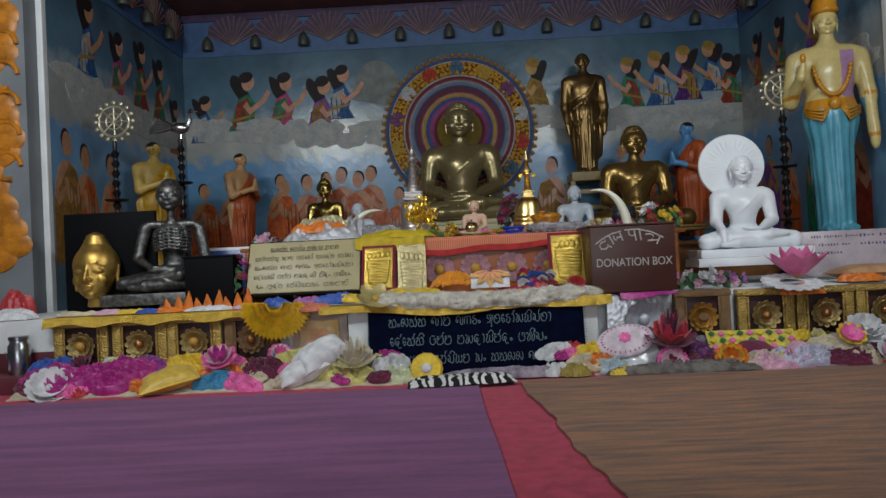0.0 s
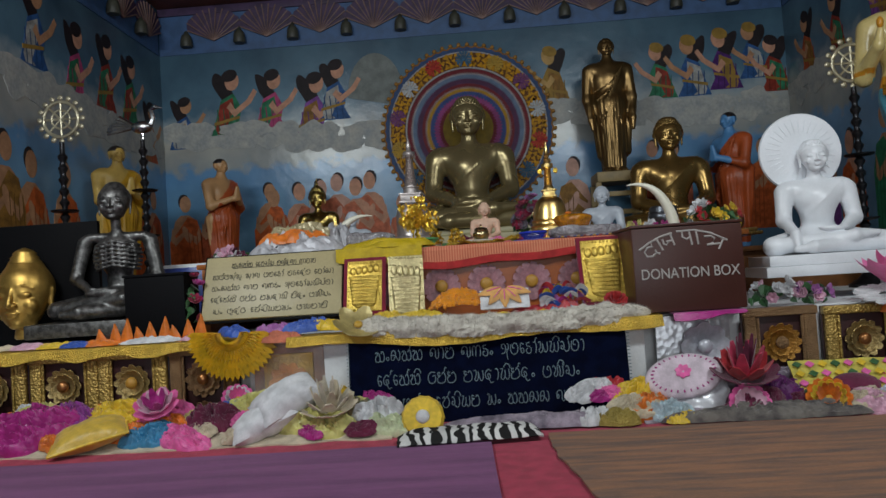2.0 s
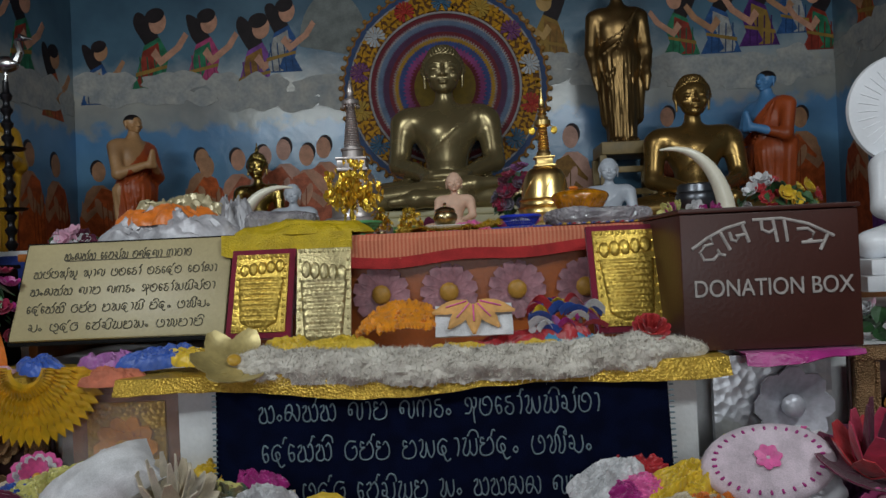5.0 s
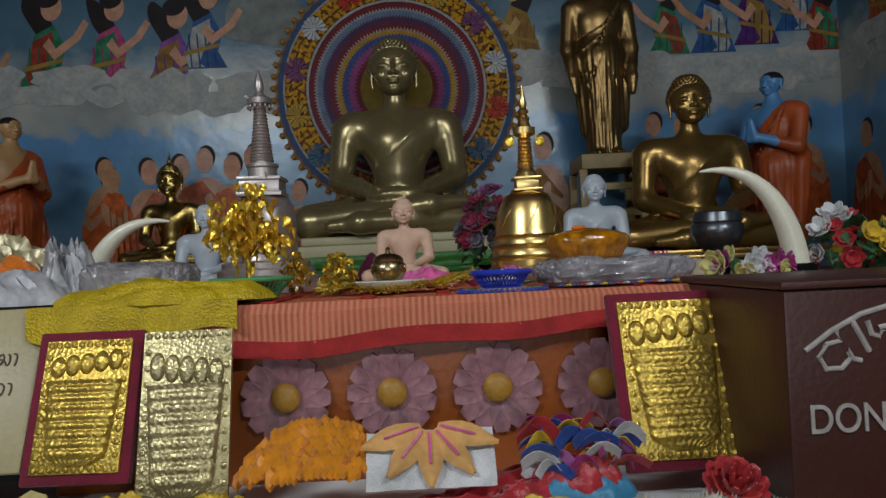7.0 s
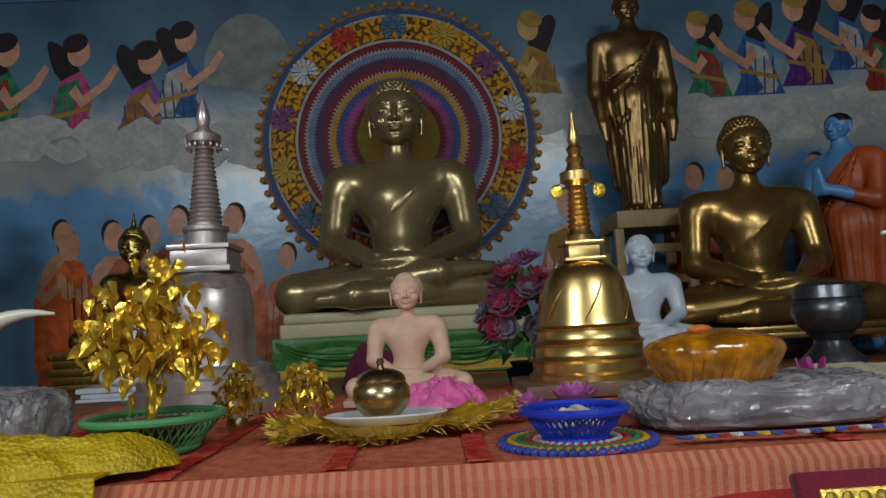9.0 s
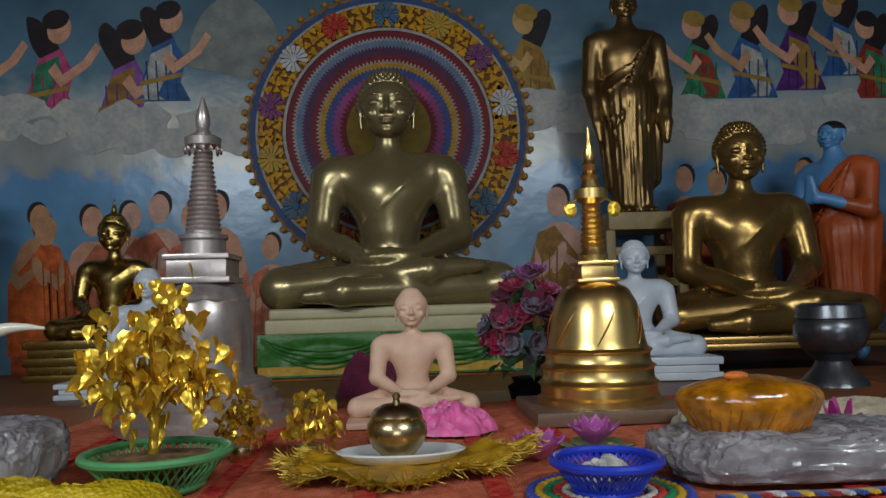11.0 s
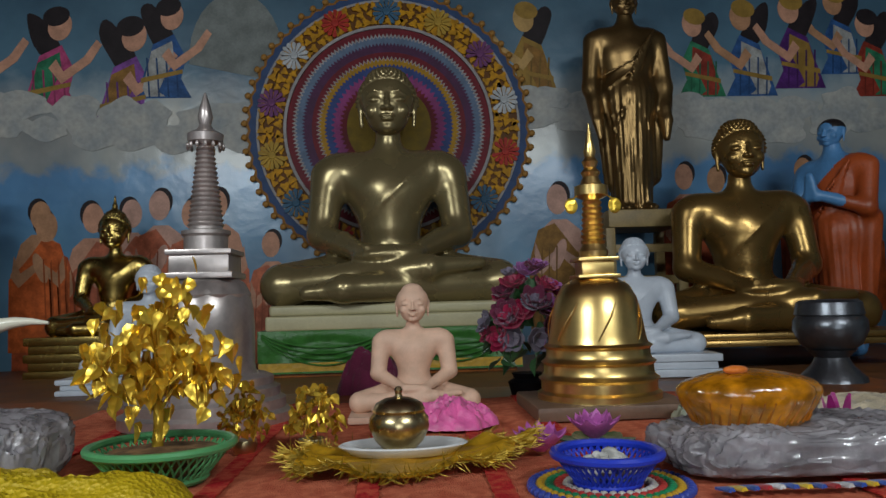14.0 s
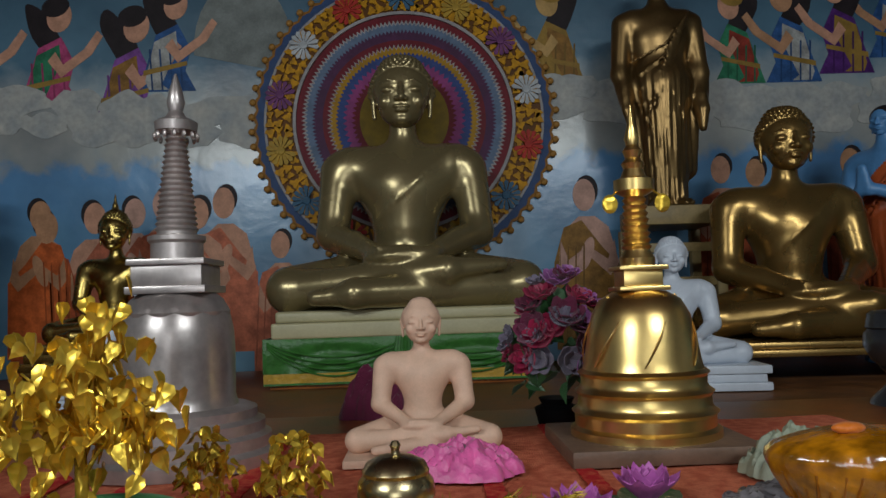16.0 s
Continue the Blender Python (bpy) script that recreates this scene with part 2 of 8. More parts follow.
def sheet(nx, ny, fn, thick=0.003, bm=None):
    """A thin closed sheet: fn(u, v) gives the middle place for u, v in 0..1."""
    b = bmesh.new()
    g = [[Vector(fn(i / nx, j / ny)) for j in range(ny + 1)] for i in range(nx + 1)]
    top, bot = [], []
    for i in range(nx + 1):
        top.append([])
        bot.append([])
        for j in range(ny + 1):
            a = g[min(i + 1, nx)][j] - g[max(i - 1, 0)][j]
            d = g[i][min(j + 1, ny)] - g[i][max(j - 1, 0)]
            nrm = a.cross(d)
            nrm = nrm.normalized() if nrm.length > 1e-9 else Vector((0, 0, 1))
            top[i].append(b.verts.new(g[i][j] + nrm * thick / 2))
            bot[i].append(b.verts.new(g[i][j] - nrm * thick / 2))
    for i in range(nx):
        for j in range(ny):
            b.faces.new((top[i][j], top[i + 1][j], top[i + 1][j + 1], top[i][j + 1]))
            b.faces.new((bot[i][j], bot[i][j + 1], bot[i + 1][j + 1], bot[i + 1][j]))
    for i in range(nx):
        b.faces.new((top[i][0], bot[i][0], bot[i + 1][0], top[i + 1][0]))
        b.faces.new((top[i][ny], top[i + 1][ny], bot[i + 1][ny], bot[i][ny]))
    for j in range(ny):
        b.faces.new((top[0][j], top[0][j + 1], bot[0][j + 1], bot[0][j]))
        b.faces.new((top[nx][j], bot[nx][j], bot[nx][j + 1], top[nx][j + 1]))
    return merge(bm, b)


def slab(outline, y, thick=0.003, bm=None):
    """A flat plate in an x-z outline, its back at y, thick towards the viewer."""
    b = bmesh.new()
    f = [b.verts.new((x, y - thick, z)) for x, z in outline]
    k = [b.verts.new((x, y, z)) for x, z in outline]
    b.faces.new(f)
    b.faces.new(k[::-1])
    for i in range(len(f)):
        j = (i + 1) % len(f)
        b.faces.new((f[i], k[i], k[j], f[j]))
    bmesh.ops.recalc_face_normals(b, faces=b.faces)
    return merge(bm, b)


# ---- soft bodies: rounded forms melted together on a grid
def surface(prims, lo, hi, step, fold=None):
    """Vertices and quads of the skin of forms that melt into each other (surface nets)."""
    lo, hi = np.array(lo, float), np.array(hi, float)
    dims = np.ceil((hi - lo) / step).astype(int) + 1
    ax = [np.arange(d) * step + o for d, o in zip(dims, lo)]
    X, Y, Z = np.meshgrid(*ax, indexing="ij")
    F = np.full(X.shape, 1e3, np.float32)
    for kind, k, *a in prims:
        if kind == "cap":
            p, q, r0, r1 = np.array(a[0]), np.array(a[1]), a[2], a[3]
            d = q - p
            h = np.clip(((X - p[0]) * d[0] + (Y - p[1]) * d[1] + (Z - p[2]) * d[2]) / max(d @ d, 1e-9), 0, 1)
            D = np.sqrt((X - p[0] - h * d[0]) ** 2 + (Y - p[1] - h * d[1]) ** 2 + (Z - p[2] - h * d[2]) ** 2) - (r0 + (r1 - r0) * h)
        else:
            c, r = a[0], a[1]
            q = np.sqrt(((X - c[0]) / r[0]) ** 2 + ((Y - c[1]) / r[1]) ** 2 + ((Z - c[2]) / r[2]) ** 2)
            D = (q - 1) * min(r)
        if kind == "cut":
            h = np.clip(0.5 - 0.5 * (F + D) / k, 0, 1)
            F = F * (1 - h) - D * h + k * h * (1 - h)
        else:
            h = np.clip(0.5 + 0.5 * (F - D) / k, 0, 1)
            F = F * (1 - h) + D * h - k * h * (1 - h)
    if fold is not None:
        F = F + fold(X, Y, Z)
    s = F < 0
    c = np.zeros(tuple(dims - 1), int)
    acc = np.zeros(tuple(dims - 1) + (3,))
    cnt = np.zeros(tuple(dims - 1))
    off = [(i, j, k) for i in (0, 1) for j in (0, 1) for k in (0, 1)]

    def at(A, o):
        return A[o[0]:A.shape[0] - 1 + o[0], o[1]:A.shape[1] - 1 + o[1], o[2]:A.shape[2] - 1 + o[2]]
    for o in off:
        for axis in range(3):
            if o[axis]:
                continue
            e = list(o)
            e[axis] = 1
            a, b = at(F, o), at(F, e)
            m = (a < 0) != (b < 0)
            t = np.where(m, a / np.where(m, a - b, 1), 0)
            for k in range(3):
                acc[..., k] += m * (o[k] + (t if k == axis else 0))
            cnt += m
    live = cnt > 0
    ids = -np.ones(live.shape, int)
    ids[live] = np.arange(live.sum())
    idx = np.argwhere(live)
    V = lo + (idx + acc[live] / cnt[live][:, None]) * step
    quads = []
    for axis in range(3):
        u, v = (axis + 1) % 3, (axis + 2) % 3
        sl0, sl1 = [slice(None)] * 3, [slice(None)] * 3
        sl0[axis], sl1[axis] = slice(0, -1), slice(1, None)
        a, b = s[tuple(sl0)], s[tuple(sl1)]
        E = np.argwhere(a != b)
        E = E[(E[:, u] > 0) & (E[:, v] > 0) & (E[:, u] < dims[u] - 1) & (E[:, v] < dims[v] - 1)]
        flip = a[tuple(E.T)]
        du, dv = np.eye(3, dtype=int)[u], np.eye(3, dtype=int)[v]
        q = np.stack([ids[tuple((E - x).T)] for x in (du + dv, dv, 0 * du, du)], 1)
        q[~flip] = q[~flip][:, ::-1]
        quads.append(q)
    return V, np.concatenate(quads)


def body_mesh(name, pieces, material):
    """One mesh from several (vertices, quads) skins."""
    vs, fs, k = [], [], 0
    for V, Q in pieces:
        vs.append(V)
        fs.append(Q + k)
        k += len(V)
    me = bpy.data.meshes.new(name)
    me.from_pydata(np.concatenate(vs).tolist(), [], np.concatenate(fs).tolist())
    me.validate()
    me.polygons.foreach_set("use_smooth", [True] * len(me.polygons))
    me.materials.append(material)
    return me


def head_forms(c, s, knob=True, curls=True, flame=False, long_ears=True):
    """A serene head; c its centre, s its half height, facing -y."""
    def P(x, y, z):
        return (c[0] + 1.14 * s * x, c[1] + s * y, c[2] + s * z)

    def R(rx, ry, rz):
        return (1.14 * s * rx, s * ry, s * rz)
    f = [("ell", 0.05 * s, P(0, 0.1, 0.22), R(0.80, 0.9, 0.80)), ("ell", 0.2 * s, P(0, -0.2, -0.30), R(0.62, 0.62, 0.68)),
         ("ell", 0.1 * s, P(0, -0.55, -0.80), R(0.22, 0.2, 0.15)),
         ("cap", 0.07 * s, P(0, -0.80, 0.16), P(0, -0.98, -0.24), 0.055 * s, 0.10 * s),
         ("ell", 0.04 * s, P(0.1, -0.88, -0.26), R(0.09, 0.10, 0.07)), ("ell", 0.04 * s, P(-0.1, -0.88, -0.26), R(0.09, 0.10, 0.07)),
         ("ell", 0.03 * s, P(0, -0.80, -0.48), R(0.22, 0.1, 0.055)), ("ell", 0.03 * s, P(0, -0.78, -0.58), R(0.17, 0.1, 0.06))]
    for e in (1, -1):
        f += [("cut", 0.07 * s, P(0.31 * e, -0.90, 0.06), R(0.22, 0.12, 0.12)),
              ("ell", 0.03 * s, P(0.31 * e, -0.66, 0.03), R(0.21, 0.14, 0.10)),
              ("cap", 0.03 * s, P(0.13 * e, -0.78, 0.285), P(0.34 * e, -0.74, 0.31), 0.018 * s, 0.02 * s),
              ("cap", 0.03 * s, P(0.34 * e, -0.74, 0.31), P(0.56 * e, -0.57, 0.20), 0.02 * s, 0.016 * s),
              ("ell", 0.04 * s, P(0.40 * e, -0.52, -0.28), R(0.22, 0.22, 0.24))]
        z1 = -0.62 if long_ears else -0.4
        f += [("cap", 0.05 * s, P(0.78 * e, 0.08, 0.16), P(0.745 * e, 0.05, z1), 0.095 * s, 0.06 * s)]
    if knob:
        f.append(("ell", 0.16 * s, P(0, 0.14, 0.90), R(0.46, 0.5, 0.30)))
    if flame:
        f += [("cap", 0.06 * s, P(0, 0.12, 1.05), P(0, 0.12, 1.5), 0.26 * s, 0.16 * s), ("cap", 0.05 * s, P(0, 0.12, 1.5), P(0, 0.12, 2.1), 0.13 * s, 0.03 * s)]
    hair = None
    if curls:
        def hair(X, Y, Z):
            x, y, z = (X - c[0]) / (1.14 * s), (Y - c[1]) / s, (Z - c[2]) / s
            line = np.minimum(y - (-0.42 + 0.0 * z), 9) + 0.9 * (z - 0.52)
            low = np.clip((z + 0.35) / 0.1, 0, 1) * np.clip((1.3 - z) / 0.05, 0, 1)
            m = np.clip(line / 0.05, 0, 1) * low * np.clip((y + 0.2 + 1.3 * np.clip(z - 0.3, 0, 1)) / 0.05, 0, 1)
            th, ph = np.arctan2(x, -(y - 0.1)), np.arctan2(z - 0.22, np.hypot(x, y - 0.1))
            r = np.floor(ph * 9 / math.pi * 2)
            return -s * m * (0.03 + 0.065 * np.abs(np.sin(21 * ph)) * np.abs(np.cos(12 * th + 0.5 * math.pi * np.floor(ph * 21 / math.pi))))
    lo, hi = P(-1.15, -1.25, -1.2), P(1.15, 1.25, 2.3 if flame else 1.5)
    return f, lo, hi, hair


def seated_forms(robe=True, earth=False, thin=False, tx=0.78):
    """Cross-legged body, one unit from knee to knee, facing -y, seat at z 0."""
    a = 0.72 if thin else 1.0
    f = [("ell", 0.05, (0, 0.13, 0.11), (0.22, 0.19, 0.12))]
    for e in (1, -1):
        f += [("cap", 0.05, (0.17 * e, 0.13, 0.115), (0.405 * e, -0.07, 0.088), 0.125 * a, 0.088 * a)]
    f += [("cap", 0.03, (0.40, -0.08, 0.075), (-0.16, -0.27, 0.065), 0.076 * a, 0.052),
          ("cap", 0.03, (-0.16, -0.27, 0.06), (-0.29, -0.26, 0.05), 0.045, 0.028),
          ("cap", 0.02, (-0.40, -0.08, 0.085), (0.14, -0.22, 0.145), 0.076 * a, 0.05),
          ("cap", 0.02, (0.14, -0.22, 0.15), (0.33, -0.17, 0.165), 0.042, 0.022)]
    legs, f = f, []
    if thin:
        f += [("ell", 0.05, (0, 0.17, 0.30), (0.10, 0.07, 0.16)), ("ell", 0.05, (0, 0.14, 0.50), (0.17, 0.11, 0.14))]
        for i in range(7):
            z = 0.40 + i * 0.03
            w = 0.165 + 0.02 * math.sin(i * 0.5)
            pts = [(w * math.sin(t), 0.14 - 0.135 * math.cos(t), z - 0.035 * abs(math.sin(t))) for t in np.linspace(-1.5, 1.5, 7)]
            f += [("cap", 0.008, p, q, 0.012, 0.012) for p, q in zip(pts, pts[1:])]
        f += [("cap", 0.02, (-0.21, 0.13, 0.615), (0.21, 0.13, 0.615), 0.035, 0.035), ("cap", 0.03, (0, 0.13, 0.6), (0, 0.11, 0.75), 0.038, 0.038)]
    else:
        f += [("ell", 0.08, (0, 0.15, 0.32), (0.155, 0.125, 0.19)), ("ell", 0.08, (0, 0.145, 0.51), (0.235, 0.135, 0.14)),
              ("cap", 0.05, (-0.25, 0.15, 0.59), (0.25, 0.15, 0.595), 0.092, 0.092),
              ("cap", 0.05, (0, 0.15, 0.62), (0, 0.135, 0.76), 0.060, 0.056)]
    sw, ew = (0.25, 0.31) if thin else (0.312, 0.345)
    for e in (1, -1):
        f.append(("cap", 0.03, (sw * e, 0.145, 0.575), (ew * e, 0.10, 0.315), 0.080 * a, 0.066 * a))
        if earth and e < 0:
            f += [("cap", 0.03, (-ew, 0.10, 0.315), (-0.33, -0.14, 0.19), 0.056, 0.04), ("cap", 0.02, (-0.33, -0.15, 0.18), (-0.33, -0.20, 0.04), 0.04, 0.022)]
        else:
            f.append(("cap", 0.03, (ew * e, 0.10, 0.305), (0.12 * e, -0.13, 0.205), 0.058 * a, 0.038 * a))
            f.append(("ell", 0.02, (0.02 * e, -0.165, 0.20 + 0.012 * e), (0.135, 0.055, 0.022)))
            for k in range(4):
                f.append(("cap", 0.006, (0.02 * e, -0.15 - 0.017 * k, 0.215 + 0.012 * e), (-0.11 * e, -0.14 - 0.019 * k, 0.213 + 0.012 * e), 0.011, 0.009))
    if not thin:          # slender trunk over flat, wide knees
        def low(p):
            return (p[0], p[1], p[2] * 0.80)

        def slim(p):
            return (p[0] * tx, p[1], p[2] * 0.86)
        legs = [(q[0], q[1], low(q[2]), (q[3][0], q[3][1], q[3][2] * 0.85)) if q[0] == "ell" else (q[0], q[1], low(q[2]), low(q[3]), q[4] * 0.86, q[5] * 0.9) for q in legs]
        f = [(q[0], q[1], slim(q[2]), (q[3][0] * tx, q[3][1], q[3][2] * 0.9)) if q[0] == "ell" else (q[0], q[1], slim(q[2]), slim(q[3]), q[4] * 0.9, q[5] * 0.9) for q in f]
    return legs + f, (-0.54, -0.36, -0.06), (0.54, 0.38, 0.80)


def seated_statue(name, x, y, z, w, material, label, rz=0, step=0.010, hstep=0.0052, robe=True, earth=False, thin=False, knob=True, curls=True, flame=False,
                  base=None, tall=1.0, tx=0.78, hs=1.0):
    """A cross-legged statue on its base, one mesh."""
    f, lo, hi = seated_forms(robe, earth, thin, tx)
    h, hlo, hhi, hair = head_forms(*(((0, 0.10, 0.872), 0.137) if thin else ((0, 0.11, 0.752 + 0.106 * (hs - 1)), 0.112 * hs)), knob, curls, flame)

    def drape(X, Y, Z):
        X, Z = X / tx, Z / 0.86
        d = (0.30 * (X - 0.20) * -1 + 0.38 * (Z - 0.66)) / 0.484 * -1
        front = np.clip((0.13 - Y) / 0.05, 0, 1) * np.clip((Z - 0.27) / 0.05, 0, 1) * np.clip((0.70 - Z) / 0.03, 0, 1) * np.clip((0.26 - abs(X)) / 0.03, 0, 1)
        return -front * (0.006 / (1 + np.exp(-np.clip(d / 0.007, -40, 40))) + 0.004 * np.exp(-((d - 0.03) / 0.008) ** 2))
    pieces = [surface(f, lo, hi, step, drape if robe else None), surface(h, hlo, hhi, hstep, hair)]
    me = body_mesh(name, pieces, material)
    bm = bmesh.new()
    bm.from_mesh(me)
    if base:
        base(bm)
    bm.to_mesh(me)
    bm.free()
    me.polygons.foreach_set("use_smooth", [True] * len(me.polygons))
    me.set_sharp_from_angle(angle=radians(50))
    ob = new(name, me)
    ob.matrix_world = pose(x, y, z, 0, 0, rz) @ Matrix.Diagonal((w, w, w * tall, 1))
    return tagged(ob, label, "statue")


# ---------------------------------------------------------------- the hall
def struct(name, bm, material, label, category="wall", smooth=False):
    return tagged(part(name, bm, material, None, label, smooth), label, category, kind="structure")


XL, XR, YB, YF, ZC = -2.58, 3.06, 7.40, 4.85, 3.22
carpet_red = cloth("red_carpet", (0.50, 0.06, 0.11), (0.36, 0.045, 0.08), 0.1)
carpet_purple = cloth("purple_carpet", (0.25, 0.092, 0.22), (0.165, 0.062, 0.155), 0.1)
mat_brown = cloth("brown_worn_mat", (0.36, 0.185, 0.11), (0.19, 0.125, 0.10), 0.05, var=0.24)


def woven(m, scale):
    """Draws a surface's variation out along one way, as worn weaving runs."""
    n, l = m.node_tree.nodes, m.node_tree.links
    mp = n.new("ShaderNodeMapping")
    mp.inputs["Scale"].default_value = scale
    co = next(k for k in n if k.type == "TEX_COORD")
    l.new(co.outputs["Object"], mp.inputs["Vector"])
    for k in [k for k in n if k.type == "TEX_NOISE"]:
        l.new(mp.outputs["Vector"], k.inputs["Vector"])


woven(mat_brown, (0.22, 1.6, 1.0))
woven(carpet_purple, (0.08, 0.7, 1.0))
struct("floor", box(12, 14, 0.2, (0, 1.0, -0.2), 0), mat("cement_floor", (0.3, 0.28, 0.26), 0.7, scale=2), "grey cement floor under the carpets", "floor")


def carpet(x0, x1, y0, y1, z, wav, seed):
    def fn(u, v):
        x = x0 + (x1 - x0) * u
        y = y0 + (y1 - y0) * v
        if wav:
            x += (1 - u) * (wav * noise.noise((seed, y * 2.2, 0.3)) + 0.5 * wav * noise.noise((seed, y * 9, 0.3)) + 0.075 * (3.2 - y))
        if seed == 2:     # the purple length was cut a little askew
            x += u * (0.042 * (3.2 - y) + 0.012 * noise.noise((y * 1.4, 0, 4)))
        return (x, y, z + 0.005 * noise.noise((x * 1.7, y * 1.7, seed)))
    return sheet(60, 90, fn, 0.006)


tagged(part("carpet", carpet(-4.49, 4.89, -5, 3.66, 0.008, 0, 1), carpet_red, None, "", True), "thin red carpet in front of the altar", "carpet")
tagged(part("carpet", carpet(-4.48, 0.237, -5, 3.245, 0.018, 0, 2), carpet_purple, None, "", True), "worn purple carpet with faint stripes", "carpet")
tagged(part("carpet", carpet(0.438, 4.88, -1.2, 3.33, 0.018, 0.03, 3), mat_brown, None, "", True), "worn brown and ochre floor mat with a frayed edge", "carpet")

struct("wall_north", box(XR - XL + 0.3, 0.15, ZC, ((XL + XR) / 2, YB + 0.075, 0), 0), MURAL, "wall painted with a blue sky and a bank of white clouds")
struct("wall_west", box(0.15, YB - YF - 0.002, ZC, (XL - 0.075, (YB + YF) / 2 + 0.001, 0), 0), MURAL, "side wall painted with blue sky and clouds")
struct("wall_east", box(0.15, YB - YF, ZC, (XR + 0.075, (YB + YF) / 2, 0), 0), MURAL, "side wall painted with blue sky and clouds")
struct("wall_front_west", box(3.2, 0.2, ZC, (XL - 1.644, YF - 0.103, 0), 0), PLASTER, "grey plastered wall beside the altar niche")
struct("wall_front_east", box(3.2, 0.2, ZC, (XR + 1.752, YF + 0.1, 0), 0), PLASTER, "grey plastered wall beside the altar niche")
struct("trim_post", box(0.045, 0.06, ZC - 0.01, (XL - 0.02, YF - 0.034, 0), 0.01), WHITE_PAINT, "white painted post at the niche edge", "trim")
struct("trim_post", box(0.17, 0.06, ZC - 0.01, (XR + 0.07, YF - 0.034, 0), 0.01), WHITE_PAINT, "white painted post at the niche edge", "trim")
struct("ceiling", box(12, 14, 0.15, (0, 1.0, ZC), 0), CEIL, "dark red-brown painted ceiling", "ceiling")
struct("wall_hall_west", box(0.2, 11.5, ZC, (-4.6, -0.9, 0), 0), PLASTER, "grey plastered hall wall")
struct("wall_hall_east", box(0.2, 11.5, ZC, (5.0, -0.9, 0), 0), PLASTER, "grey plastered hall wall")
struct("wall_south", box(3.3, 0.2, ZC, (-3.0, -6.0, 0), 0), PLASTER, "grey plastered wall beside the doorway")
struct("wall_south_east", box(3.3, 0.2, ZC, (3.4, -6.0, 0), 0), PLASTER, "grey plastered wall beside the doorway")
struct("wall_south_lintel", box(3.1, 0.2, ZC - 2.8, (0.2, -6.0, 2.8), 0), PLASTER, "lintel over the open doorway")


# frieze of fans, pendants and tassels round the niche
def frieze():
    fr = tagged(new("frieze"), "painted frieze of dark fans, blue points and tassels", "frieze", kind="structure")
    violet = mat("violet_plaster", (0.065, 0.035, 0.09), 0.6, var=0.2)
    rib = mat("fan_ribs", (0.22, 0.13, 0.11), 0.5, var=0.15)
    blue = mat("frieze_blue", (0.045, 0.105, 0.24), 0.5, var=0.12)
    tass = mat("tassel_bronze", (0.06, 0.06, 0.045), 0.5, var=0.2)
    part("band", box(XR - XL - 0.01, 0.03, 0.07, ((XL + XR) / 2, YB - 0.016, 3.14), 0.004), violet, fr)
    part("field", box(XR - XL - 0.01, 0.008, 0.36, ((XL + XR) / 2, YB - 0.005, 2.78), 0), blue, fr)
    w, first = 0.492, -2.30
    fan = bmesh.new()
    for k in range(11):
        a0 = radians(-66 + k * 12)
        a1 = radians(-66 + (k + 1) * 12)
        am = (a0 + a1) / 2

        def rim(a):
            return min(0.30, 0.242 / max(0.05, abs(math.sin(a))))
        slab([(0, 0), (rim(a0) * math.sin(a0), rim(a0) * math.cos(a0)), (1.03 * rim(am) * math.sin(am), 1.03 * rim(am) * math.cos(am)), (rim(a1) * math.sin(a1), rim(a1) * math.cos(a1))], 0, 0.012 + 0.007 * (k % 2), fan)
    fm = bpy.data.meshes.new("fan")
    fan.to_mesh(fm)
    fan.free()
    fm.materials.append(violet)
    rb = bmesh.new()
    for k in range(12):
        a0 = radians(-66 + k * 12)
        r = min(0.30, 0.242 / max(0.05, abs(math.sin(a0))))
        tube([(0, -0.02, 0), (r * math.sin(a0), -0.02, r * math.cos(a0))], [0.004, 0.007], 6, rb)
    rm = bpy.data.meshes.new("fan_ribs")
    rb.to_mesh(rm)
    rb.free()
    rm.materials.append(rib)
    tb = lathe([(0.005, 0.075), (0.018, 0.06), (0.022, 0.045), (0.04, 0.03), (0.05, 0.0), (0.056, -0.06), (0.05, -0.075)], 14)
    tm = bpy.data.meshes.new("tassel")
    tb.to_mesh(tm)
    tb.free()
    tm.materials.append(tass)
    for i in range(12):
        x = first + w * i
        if x + w / 2 < XR - 0.1:
            o = part("fan", fm, None, fr, "", False)
            o.location = (x + w / 2, YB - 0.01, 2.885)
            part("fan_ribs", rm, None, o, "", False)
        if x < XR - 0.06:
            o = part("tassel", tm, None, fr)
            o.location = (x, YB - 0.06, 2.905)
    for e, sx in ((-1, XL), (1, XR)):
        part("field", box(0.008, 2.4, 0.36, (sx - e * 0.005, YB - 1.24, 2.78), 0), blue, fr)
        for k in range(5):
            o = part("fan", fm, None, fr, "", False)
            o.location = (sx - e * 0.012, YB - 0.27 - w * k, 2.885)
            o.rotation_euler = (0, 0, radians(-90 * e))
            part("fan_ribs", rm, None, o, "", False)
            o = part("tassel", tm, None, fr)
            o.location = (sx - e * 0.06, YB - 0.5 - w * k, 2.905)


frieze()

